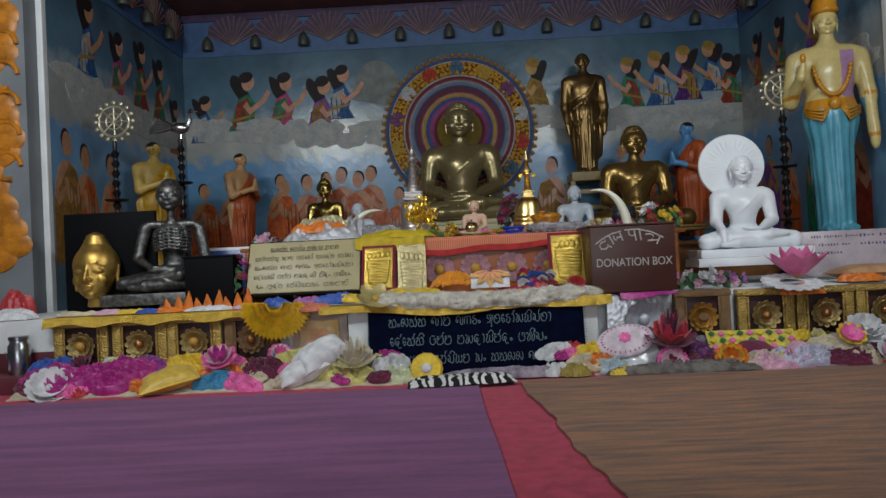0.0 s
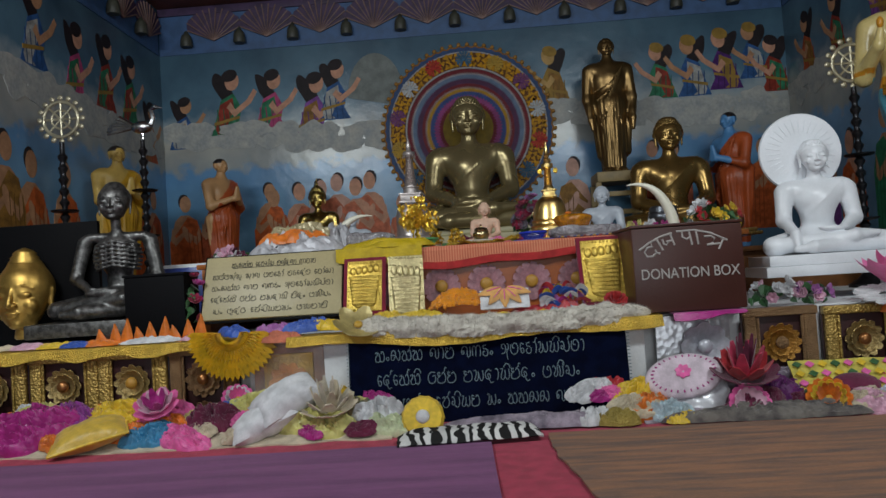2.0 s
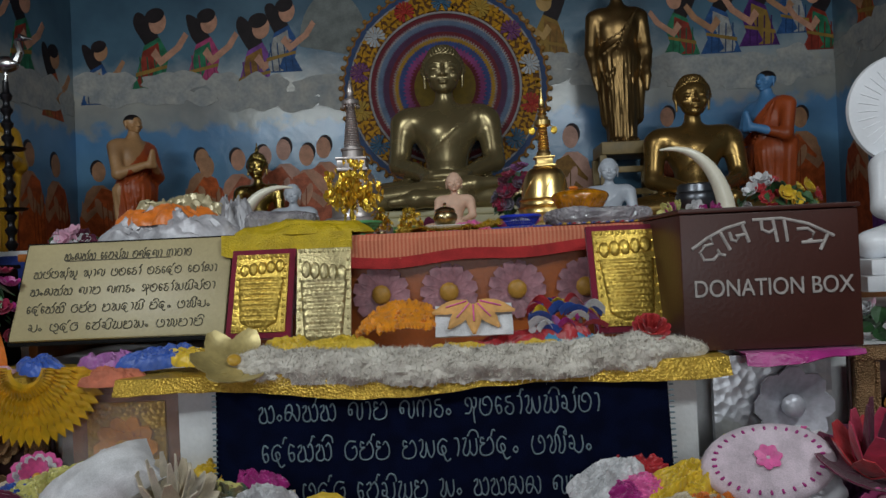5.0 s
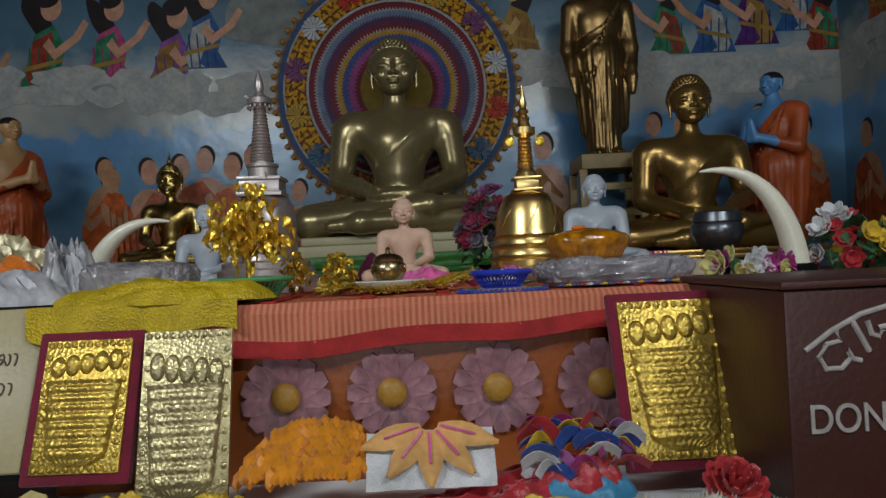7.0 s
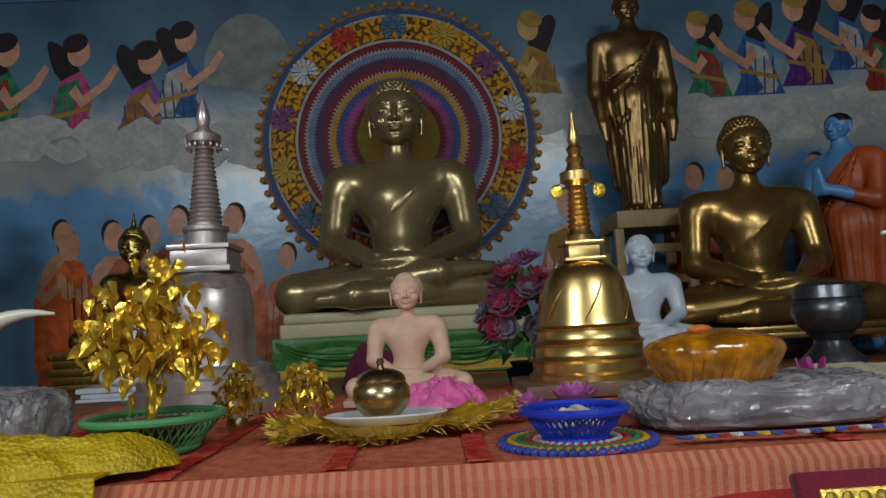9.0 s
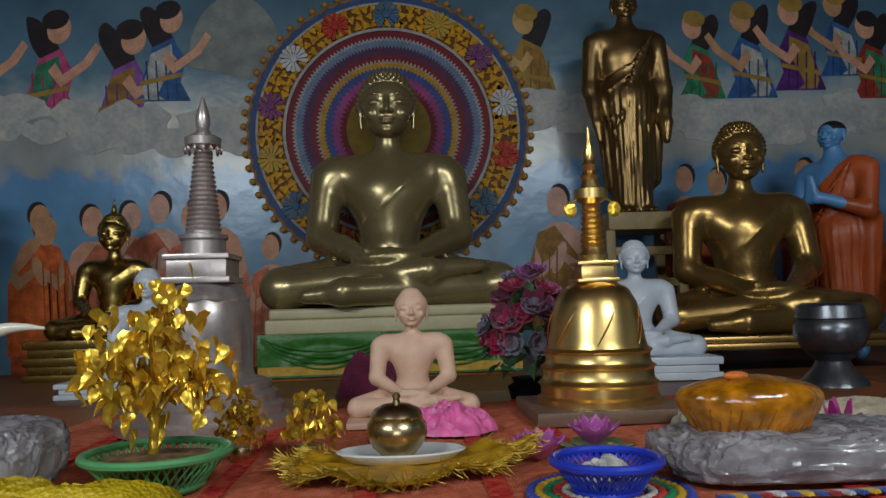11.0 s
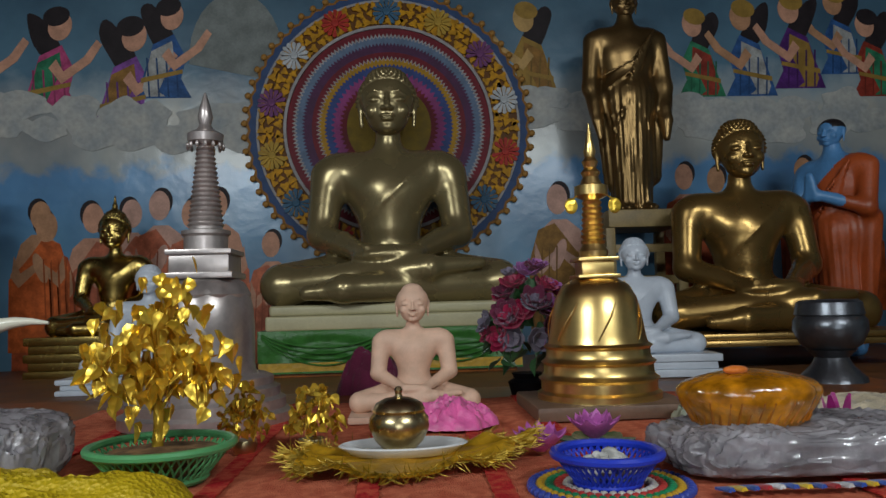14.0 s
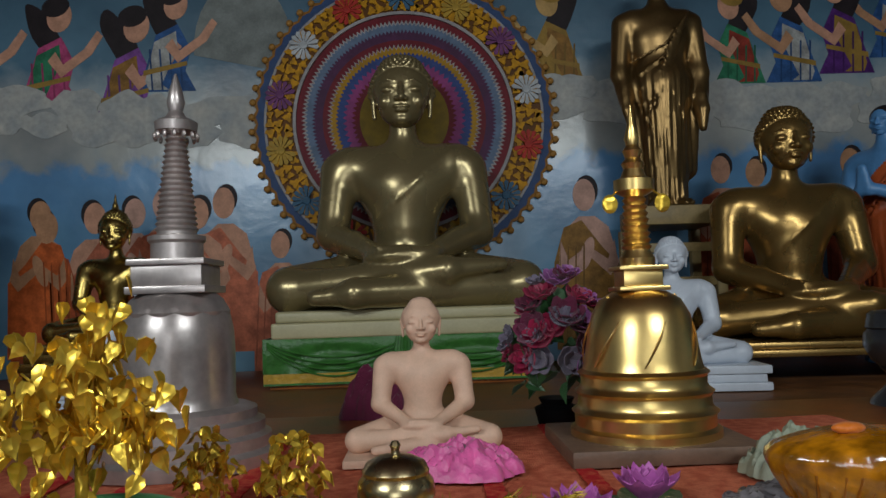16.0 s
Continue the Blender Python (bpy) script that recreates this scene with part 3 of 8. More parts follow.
# ---------------------------------------------------------------- altar steps and tables
def altar():
    a = tagged(new("altar_platform"), "low white plastered altar platform with a maroon skirting", "platform", kind="structure")
    part("west_step", box(XR - XL - 0.02, YB - 3.86, 0.375, ((XL + XR) / 2, (YB + 3.86) / 2, 0), 0.006), WHITE_PAINT, a)
    part("middle_step", box(1.30, 0.16, 0.37, (0.23, 3.795, 0), 0.006), WHITE_PAINT, a)
    part("skirting", box(1.31, 0.012, 0.09, (0.23, 3.708, 0), 0.002), MAROON, a)
    part("skirting", box(0.6, 0.012, 0.2, (-2.33, 3.85, 0), 0.002), MAROON, a)
    return a


altar()
orange_front = mat("orange_panel", (0.36, 0.085, 0.012), 0.4, var=0.15, scale=5)
pinkgrey = mat("mauve_petals", (0.40, 0.19, 0.22), 0.5, var=0.2, scale=30)
ochre = mat("ochre_button", (0.55, 0.28, 0.04), 0.5)


def petal_ring(n, r0, r1, wid, lift, curl, bm=None, thick=0.003, phase=0.0, tip=0.5):
    """A ring of cupped petals about z."""
    bm = bm or bmesh.new()
    for i in range(n):
        th = 2 * math.pi * (i + phase) / n

        def fn(u, v):
            s = (u - 0.5) * 2
            w = wid * (math.sin(math.pi * min(0.98, 0.18 + 0.82 * v)) ** tip)
            r = r0 + (r1 - r0) * v
            z = lift * v ** 1.3 + curl * v * v * v - 0.25 * w * (1 - s * s) * 0.5
            x = s * w
            return (r * math.cos(th) - x * math.sin(th), r * math.sin(th) + x * math.cos(th), z)
        sheet(4, 5, fn, thick, bm)
    return bm


def offering_table():
    t = thing("altar_table", 0.17, 4.14, 0.375, "orange panelled altar table with carved mauve flowers", "table")
    part("front_panel", box(1.25, 0.03, 0.337, (0.055, 0.03, 0), 0.003), orange_front, t)
    part("moulding", box(1.25, 0.05, 0.03, (0.055, 0.02, 0.282), 0.006), WOOD, t)
    part("tabletop", box(2.62, 1.17, 0.025, (0.02, 0.655, 0.322), 0.004), WOOD, t)
    part("side_panel", box(0.03, 1.1, 0.32, (-1.25, 0.62, 0), 0.003), WOOD, t)
    part("side_panel", box(0.03, 1.1, 0.32, (1.27, 0.62, 0), 0.003), WOOD, t)
    flower = petal_ring(13, 0.02, 0.088, 0.0205, 0.018, -0.012, thick=0.006, tip=0.16)
    fm = bpy.data.meshes.new("carved_flower")
    flower.to_mesh(fm)
    flower.free()
    fm.materials.append(pinkgrey)
    bm = ball((0.03, 0.03, 0.014), (0, 0, 0.01))
    cm = bpy.data.meshes.new("flower_button")
    bm.to_mesh(cm)
    bm.free()
    cm.materials.append(ochre)
    for i in range(6):
        o = part("carved_flower", fm, None, t)
        o.matrix_local = pose(-0.53 + 0.209 * i, 0.012, 0.17, 90, 0, 0) @ pose(0, 0, 0, 0, 0, 13 * i)
        part("flower_button", cm, None, o)
    return t


offering_table()
red_stripe = striped("red_striped_cloth", (0.60, 0.16, 0.09), (0.62, 0.24, 0.14), 520)
red_hem = cloth("red_hem", (0.5, 0.035, 0.035))


def table_cloth():
    t = thing("altar_cloth", 0.17, 4.14, 0.725, "coral red striped cotton cloth with a plain red hem", "cloth")

    def top(u, v):
        x = -0.58 + 1.5 * u
        return (x, 0.96 * (1 - v), 0.004 * noise.noise((x * 6, v * 7, 0)) + 0.004)

    def drop(u, v):
        x, d = -0.58 + 1.5 * u, 0.062 * v
        sag = 0.012 * math.sin(u * 3.1 * 2) + 0.006 * math.sin(u * 23)
        return (x, -0.0185 * min(1, v * 4) + 0.006 * math.sin(x * 31) * v, 0.006 - d - sag * v)
    part("top_cloth", sheet(80, 50, top, 0.003), mat("coral_weave", (0.74, 0.22, 0.12), 0.9, 0, 0.18, 60, 0.9, 420, 0.08, (0.58, 0.13, 0.07), 0.5), t)
    for x in (-0.43, -0.30, -0.14, 0.05, 0.21, 0.35, 0.62):
        part("woven_band", sheet(4, 160, lambda u, v: (x + (0.024 + 0.004 * abs(math.sin(v * 90))) * (u - 0.5), 0.95 - 0.94 * v, 0.0085 + 0.004 * noise.noise((x * 6, v * 7, 0))), 0.002), mat("woven_red_band", (0.50, 0.025, 0.03), 0.9, 0, 0.2, 70, 0.8, 300, 0.06, (0.62, 0.10, 0.06), 0.4), t)
    part("front_drop", sheet(90, 8, drop, 0.003), red_stripe, t)

    def hem(u, v):
        x = -0.58 + 1.5 * u
        d = 0.055 + 0.034 * v
        sag = 0.012 * math.sin(u * 3.1 * 2) + 0.006 * math.sin(u * 23)
        return (x, -0.0185 + 0.006 * math.sin(x * 31) * min(1, d / 0.06), 0.004 - d - sag)
    part("hem", sheet(60, 4, hem, 0.004), red_hem, t)
    return t


table_cloth()
bt = thing("back_table", 0.04, 6.35, 0.372, "dark wooden back table behind the offerings", "table")
part("tabletop", box(5.2, 2.0, 0.03, (0.2, 0, 0.255), 0.004), mat("dark_wood", (0.22, 0.085, 0.025), 0.5, var=0.2), bt)
part("front_panel", box(5.2, 0.03, 0.256, (0.2, -0.93, 0), 0.004), mat("dark_wood", (0.22, 0.085, 0.025)), bt)


# ---------------------------------------------------------------- main statue, its seat and halo
def throne():
    t = thing("statue_pedestal", 0.215, 6.88, 0.655, "brown wooden pedestal under a cream moulded plinth", "pedestal")
    part("body", box(1.05, 0.72, 0.19, (0, 0, 0), 0.006), WOOD, t)
    bm = box(1.05, 0.66, 0.062, (0, 0, 0.19), 0.01, 3)
    box(1.02, 0.64, 0.045, (0, 0, 0.252), 0.014, 3, bm)
    part("plinth", bm, CREAM, t, "cream painted moulded plinth")
    return t


throne()
green_satin = satin("green_satin", (0.045, 0.20, 0.03))
yellow_trim = satin("yellow_trim", (0.62, 0.36, 0.03))


def green_cloth():
    t = thing("pedestal_cloth", 0.215, 6.52, 0.848, "green satin cloth with a gold hem swagged round the pedestal", "cloth")

    def fn(u, v):
        x = -0.545 + 1.09 * u
        w = abs((u * 2) % 1.0 - 0.5) * 2
        sag = 0.5 - 0.5 * math.cos(2 * math.pi * (u * 2 + 0.0))
        y = -0.012 - 0.012 * math.sin(3.1 * v * 3 * (0.4 + sag)) * 0.5 - 0.004 * math.sin(u * 90) * (1 - sag) * v
        return (x, y, -0.132 * v)
    part("skirt", sheet(100, 14, fn, 0.003), green_satin, t)
    part("hem", sheet(60, 3, lambda u, v: (-0.545 + 1.09 * u, -0.016 - 0.003 * math.sin(u * 40), -0.132 - 0.036 * v), 0.004), yellow_trim, t)
    part("edging", sheet(60, 2, lambda u, v: (-0.545 + 1.09 * u, -0.018 - 0.003 * math.sin(u * 40), -0.168 - 0.008 * v), 0.004), green_satin, t)
    for e in (-1, 1):
        part("skirt", sheet(6, 20, lambda u, v: (e * 0.55, 0.6 * v, -0.13 * u), 0.003), green_satin, t)
    for s in range(2):
        for k in range(4):
            pts = [(-0.53 + 0.53 * s + 0.52 * i / 16, -0.026, -0.012 - (0.06 + 0.018 * k) * math.sin(math.pi * i / 16) ** 0.8 - 0.006 * k) for i in range(17)]
            part("swag", tube(pts, 0.0035, 6), green_satin, t)
    bm = bmesh.new()
    for k in range(7):
        tube([(-0.03 + 0.01 * k, -0.03, 0.0), (-0.045 + 0.015 * k, -0.032, -0.1)], [0.006, 0.009], 6, bm)
    part("tie", bm, green_satin, t)


green_cloth()
seated_statue("seated_statue", 0.215, 6.83, 0.952, 1.20, BRONZE, "large bronze-painted seated statue with hands in its lap", step=0.0085, hstep=0.0036, tall=1.04, hs=1.1)


def halo():
    """Painted disc with coloured saw-tooth rings and medallions behind the main statue."""
    cx, cz = 0.217, 1.892
    h = thing("halo_disc", cx, YB - 0.012, cz, "round painted halo with saw-toothed rings and flower medallions", "halo")

    def ring(name, r0, r1, color, y, teeth=0, depth=0.02, rough=0.4, metal=0.0):
        n = max(72, teeth * 2)
        bm = bmesh.new()
        f, g = [], []
        for i in range(n):
            a = 2 * math.pi * i / n
            ro = r1 + (depth if teeth and i % 2 else 0)
            f.append([bm.verts.new((r * math.cos(a), -y, r * math.sin(a))) for r in (r0, ro)] + [bm.verts.new((r * math.cos(a), 0, r * math.sin(a))) for r in (r0, ro)])
        for i in range(n):
            a, b = f[i], f[(i + 1) % n]
            bm.faces.new((a[0], a[1], b[1], b[0]))
            bm.faces.new((a[1], a[3], b[3], b[1]))
            bm.faces.new((a[0], b[0], b[2], a[2]))
        bmesh.ops.recalc_face_normals(bm, faces=bm.faces)
        return part(name, bm, mat("halo_" + color[0], color[1], rough, metal, 0.12, 20, 0.1, 90, 0.25), h, "", False)
    A = {"edge": ("edge", (0.26, 0.11, 0.015)), "blue": ("blue", (0.035, 0.07, 0.17)), "dark": ("dark", (0.12, 0.045, 0.006)), "gold": ("gold", (0.42, 0.22, 0.025)),
         "white": ("white", (0.34, 0.32, 0.32)), "red": ("red", (0.15, 0.012, 0.02)), "sky": ("sky", (0.12, 0.17, 0.26)), "plum": ("plum", (0.075, 0.022, 0.065)),
         "yellow": ("yellow", (0.38, 0.20, 0.012)), "navy": ("navy", (0.035, 0.06, 0.20)), "pink": ("pink", (0.26, 0.045, 0.17)), "core": ("core", (0.22, 0.14, 0.01))}
    ring("rim", 0.01, 0.72, A["edge"], 0.008, 64, 0.022)
    ring("blue_line", 0.01, 0.708, A["blue"], 0.012, 64, 0.012)
    ring("band", 0.01, 0.68, A["dark"], 0.016)
    ring("white_line", 0.668, 0.680, A["white"], 0.019)
    ring("white_line", 0.525, 0.540, A["white"], 0.030)
    d = 0.019
    for nm, r, t, dp in (("red", 0.525, 0, 0), ("white", 0.478, 150, 0.020), ("sky", 0.468, 150, 0.014), ("plum", 0.430, 150, 0.018), ("red", 0.395, 0, 0), ("white", 0.352, 110, 0.022), ("yellow", 0.345, 110, 0.018), ("navy", 0.318, 100, 0.014),
                         ("pink", 0.275, 64, 0.022), ("red", 0.235, 64, 0.020), ("core", 0.215, 0, 0)):
        ring(nm + "_ring", 0.01, r, A[nm], d, t, dp)
        d += 0.003
    bead = ball((0.017, 0.012, 0.017), (0, 0, 0), None, 8, 6)
    bm_ = bpy.data.meshes.new("rim_bead")
    bead.to_mesh(bm_)
    bead.free()
    bm_.materials.append(mat("halo_bead", (0.34, 0.17, 0.04), 0.4))
    for i in range(64):
        a = 2 * math.pi * (i + 0.5) / 64
        part("rim_bead", bm_, None, h).location = (0.742 * math.cos(a), -0.01, 0.742 * math.sin(a))
    random.seed(5)
    leafm = mat("halo_leaf", (0.55, 0.26, 0.006), 0.45, 0.0, var=0.2, scale=30)
    bm = bmesh.new()
    for i in range(255):
        a = 2 * math.pi * i / 255 + random.uniform(-0.02, 0.02)
        r = (0.565, 0.61, 0.65)[i % 3]
        x, z, s, q = r * math.cos(a), r * math.sin(a), random.uniform(0.013, 0.020), random.uniform(0, 6.28)
        pts = []
        for k in range(10):
            t = 2 * math.pi * k / 10
            rr = s * (1.2 + 0.45 * math.cos(3 * t + q))
            pts.append((x + rr * math.cos(t), z + rr * math.sin(t)))
        slab(pts, -0.016, 0.008 + 0.002 * (i % 3), bm)
    part("gilt_leaves", bm, leafm, h, "raised gilt leaf scrolls", False)
    cols = [(0.05, 0.13, 0.22), (0.45, 0.28, 0.04), (0.17, 0.05, 0.16), (0.48, 0.50, 0.52), (0.42, 0.03, 0.02)]
    for i in range(14):
        a = math.pi / 2 - 2 * math.pi * i / 14
        x, z = 0.612 * math.cos(a), 0.61 * math.sin(a)
        med = part("medallion", lathe([(0, 0), (0.02, 0), (0.018, 0.006), (0, 0.008)], 14), mat("halo_med_%d" % (i % 5 if i < 8 else (14 - i) * 4 % 5), cols[i % 5] if i < 8 else cols[(14 - i) * 4 % 5], 0.4, var=0.15), h)
        med.matrix_local = pose(x, -0.034, z, 90, 0, 0)
        for k in range(13):
            t = a + radians(-150 + 25 * k)
            o = part("petal", slab([(0, 0), (0.066 * math.cos(t - 0.17), 0.066 * math.sin(t - 0.17)), (0.075 * math.cos(t), 0.075 * math.sin(t)), (0.066 * math.cos(t + 0.17), 0.066 * math.sin(t + 0.17))], 0, 0.010 + 0.003 * (k % 2)), med.data.materials[0], med, "", False)
            o.matrix_local = pose(0, 0, -0.012, -90, 0, 0)
    h.scale = (1.045, 1, 1.045)
    return h


halo()


# ---------------------------------------------------------------- other statues
def plinth(sx, sy, h, tiers=3, depth=0.02, yo=0.0):
    def f(bm):
        for i in range(tiers):
            k = 1 + (0.06 if i % 2 == 0 else 0.0)
            box(sx * k, sy * k, h / tiers, (0, yo, -h + i * h / tiers), 0.012, 2, bm)
    return f


seated_statue("seated_statue", 1.765, 6.47, 0.80, 0.97, GOLD_PAINT, "dark gold-painted seated statue with a mild face", rz=-4, hstep=0.0040, tall=1.05, hs=1.06,
              base=plinth(1.02, 0.66, 0.05, 2))
seated_statue("seated_statue", -1.125, 7.02, 0.84, 0.57, mat("thai_gold", (0.50, 0.36, 0.11), 0.26, 1.0, var=0.08), "small gilded seated statue with a flame on its crown",
              flame=True, base=plinth(1.0, 0.66, 0.295, 5), tall=1.12, hs=1.2)
seated_statue("seated_statue", 1.16, 6.17, 0.742, 0.48, PLASTER_BLUE, "small white marble seated statue", base=plinth(1.0, 0.62, 0.17, 3), rz=-6, hs=1.08)
seated_statue("seated_statue", -0.70, 6.24, 0.715, 0.46, PLASTER_BLUE, "small pale marble seated statue behind the golden tree", base=plinth(1.05, 0.66, 0.125, 3))
seated_statue("seated_statue", 0.286, 4.84, 0.746, 0.262, PEACH, "small peach-coloured clay seated statue", robe=False, knob=True, curls=False, tall=1.0, hs=1.22, base=plinth(0.9, 0.6, 0.05, 1))
seated_statue("seated_statue", 1.925, 4.40, 0.585, 0.62, MARBLE, "white marble seated statue with its hand touching the ground", rz=-6, earth=True, tall=1.02, tx=0.77, hs=1.05,
              base=plinth(1.02, 0.66, 0.16, 2))
dd = thing("halo_disc", 1.895, 4.535, 1.10, "plain white marble disc behind the white statue", "halo", rz=-6)
part("disc", lathe([(0, -0.01), (0.195, -0.01), (0.2, 0), (0.195, 0.012), (0, 0.012)], 56), MARBLE, dd).matrix_local = pose(0, 0, 0, 90, 0, 0)
bm = bmesh.new()
for i in range(32):
    a = 2 * math.pi * i / 32
    tube([(0.1 * math.cos(a), -0.013, 0.1 * math.sin(a)), (0.165 * math.cos(a), -0.013, 0.165 * math.sin(a))], 0.0018, 5, bm)
part("rays", bm, MARBLE, dd)
seated_statue("seated_statue", -1.595, 4.34, 0.485, 0.65, mat("black_silver", (0.20, 0.195, 0.19), 0.42, 0.85, var=0.3, scale=26, bump=0.3), "dark silvered statue of a fasting ascetic with bare ribs",
              thin=True, robe=False, curls=False, tall=1.04, rz=8, base=plinth(1.02, 0.6, 0.1, 1))


def standing_statue(name, x, y, z, h, material, label, rz=0, arms="down", folds=22, bare=False, curls=True, knob=True, paints=(), paint=None):
    """A robed standing figure of one mesh, h tall, facing -y."""
    f = [("cap", 0.03, (0, 0, 0.06), (0, 0, 0.50), 0.088, 0.105), ("ell", 0.05, (0, 0, 0.52), (0.125, 0.085, 0.12)), ("ell", 0.05, (0, 0, 0.70), (0.125, 0.078, 0.12)),
         ("cap", 0.04, (-0.105, 0.01, 0.785), (0.105, 0.01, 0.785), 0.05, 0.05), ("cap", 0.04, (0, 0, 0.80), (0, -0.005, 0.88), 0.038, 0.034),
         ("ell", 0.02, (-0.05, -0.05, 0.012), (0.038, 0.085, 0.022)), ("ell", 0.02, (0.05, -0.05, 0.012), (0.038, 0.085, 0.022))]
    for e in (1, -1):
        if arms == "down":
            f += [("cap", 0.02, (0.145 * e, 0.01, 0.775), (0.165 * e, 0.0, 0.56), 0.042, 0.037), ("cap", 0.02, (0.165 * e, 0.0, 0.56), (0.15 * e, -0.05, 0.40), 0.036, 0.025),
                  ("cap", 0.01, (0.15 * e, -0.055, 0.40), (0.145 * e, -0.065, 0.32), 0.024, 0.012)]
        elif arms == "pray":
            f += [("cap", 0.02, (0.14 * e, 0.01, 0.775), (0.155 * e, -0.04, 0.60), 0.042, 0.036), ("cap", 0.02, (0.155 * e, -0.04, 0.60), (0.02 * e, -0.16, 0.66), 0.033, 0.022),
                  ("cap", 0.01, (0.015 * e, -0.165, 0.65), (0.008 * e, -0.18, 0.745), 0.02, 0.01)]
        else:
            up = e < 0
            f += [("cap", 0.02, (0.15 * e, 0.01, 0.775), (0.18 * e, 0.0, 0.60), 0.044, 0.038)]
            f += [("cap", 0.02, (0.18 * e, 0, 0.60), (0.15 * e, -0.12, 0.68), 0.034, 0.024), ("cap", 0.01, (0.15 * e, -0.125, 0.68), (0.14 * e, -0.13, 0.735), 0.022, 0.014)] if up else \
                 [("cap", 0.02, (0.18 * e, 0, 0.60), (0.185 * e, -0.04, 0.43), 0.035, 0.025), ("ell", 0.01, (0.185 * e, -0.05, 0.40), (0.022, 0.02, 0.045))]
    if not bare:
        f += [("cap", 0.03, (0.15, 0.01, 0.56), (0.10, 0.0, 0.16), 0.035, 0.03), ("cap", 0.03, (-0.12, 0.02, 0.5), (-0.09, 0.02, 0.14), 0.03, 0.025)]
        for k in range(6):
            pts = [(0.11 - 0.03 * k * 0.4, -0.07, 0.80 - 0.03 * k), (0.0 - 0.015 * k, -0.095, 0.66 - 0.055 * k), (-0.12 + 0.01 * k, -0.06, 0.60 - 0.06 * k)]
            f += [("cap", 0.008, p, q, 0.006, 0.006) for p, q in zip(pts, pts[1:])]

    def fold(X, Y, Z):
        th = np.arctan2(Y, X)
        w = np.clip((0.62 - Z) / 0.2, 0, 1) * np.clip(Z / 0.03, 0, 1)
        return 0.0035 * w * (np.sin(th * folds + 5 * Z) + 0.6 * np.sin(th * folds * 0.55 - 9 * Z))
    V = surface(f, (-0.25, -0.24, -0.02), (0.25, 0.14, 0.93), 0.0085, fold)
    hf, lo, hi, hair = head_forms((0, -0.005, 0.935), 0.062, knob, curls)
    me = body_mesh(name, [V, surface(hf, lo, hi, 0.0034, hair)], material)
    for p in paints:
        me.materials.append(p)
    if paint:
        me.polygons.foreach_set("material_index", [paint(*q.center) for q in me.polygons])
    ob = new(name, me)
    ob.matrix_world = pose(x, y, z, 0, 0, rz) @ Matrix.Diagonal((h, h, h, 1))
    return tagged(ob, label, "statue")


standing_statue("standing_statue", 1.425, 7.04, 1.362, 1.14, DARK_BRONZE, "dark bronze standing statue in a clinging pleated robe, on a stool", folds=26)


def robe_paint(x, y, z):
    """0 robe, 1 skin, 2 hair."""
    if z > 0.955 and (y > -0.045 or z > 0.985):
        return 2
    if z > 0.84:
        return 1
    if y < -0.115 and z > 0.5 or (x < -0.128 and 0.3 < z):
        return 1
    if z < 0.045:
        return 1
    if z > 0.62 and x < 0.05 - (0.80 - z) * 0.9 and y < 0.03:
        return 1
    return 0


orange_robe = mat("orange_robe_paint", (0.45, 0.085, 0.02), 0.4, var=0.15, scale=7)
yellow_robe = mat("yellow_robe_paint", (0.55, 0.30, 0.02), 0.4, var=0.15, scale=7)
black_hair = mat("black_hair_paint", (0.02, 0.015, 0.015), 0.4, var=0.1)
standing_statue("standing_statue", -1.83, 6.70, 0.66, 1.015, orange_robe, "painted standing monk statue in an orange robe, palms joined", 62, "pray", 24, False, False, False,
                (mat("tan_skin_paint", (0.52, 0.29, 0.13), 0.4, var=0.08), black_hair), robe_paint)
standing_statue("standing_statue", 2.30, 6.75, 0.66, 1.10, orange_robe, "painted standing monk statue with blue skin and orange robe", -62, "pray", 24, False, False, False,
                (mat("blue_skin_paint", (0.10, 0.28, 0.56), 0.4, var=0.08), black_hair), robe_paint)
standing_statue("standing_statue", -2.33, 5.95, 0.66, 1.03, yellow_robe, "painted standing monk statue in a yellow and red robe", 55, "pray", 24, False, False, False,
                (mat("gold_skin_paint", (0.60, 0.40, 0.10), 0.4, var=0.08), black_hair), robe_paint)


def deity_paint(x, y, z):
    """0 blue dhoti, 1 skin, 2 gold, 3 sash, 4 hair."""
    if z > 0.985 or (z > 0.95 and y > -0.03):
        return 2
    if 0.545 < z < 0.585 and abs(x) < 0.14 or (0.41 < z < 0.43 and x > 0.15) or (0.60 < z < 0.615 and abs(x) > 0.15):
        return 2
    if z > 0.585 or (abs(x) > 0.155 and z > 0.30):
        return 3 if (x > 0.045 and 0.59 < z < 0.80 and x < 0.11) else 1
    return 0


cream_skin = mat("cream_skin_paint", (0.62, 0.49, 0.20), 0.28, var=0.06)
gold_orange = mat("gold_orange_paint", (0.60, 0.26, 0.02), 0.3, var=0.1)
d = standing_statue("standing_statue", 2.76, 5.02, 0.66, 1.54, mat("turquoise_paint", (0.10, 0.36, 0.48), 0.3, var=0.1), "painted standing deity statue in a turquoise dhoti with gold ornaments",
                    -14, "raise", 16, True, False, False, (cream_skin, gold_orange, mat("lilac_paint", (0.50, 0.28, 0.46), 0.4)), deity_paint)
bm = bmesh.new()
bm.from_mesh(d.data)
n0 = len(bm.faces)
lathe([(0.062, 0.975), (0.066, 0.99), (0.058, 1.0), (0.06, 1.02), (0.045, 1.05), (0.03, 1.08), (0.006, 1.10)], 20, (0, 0, 0), bm, 8, 0.06)
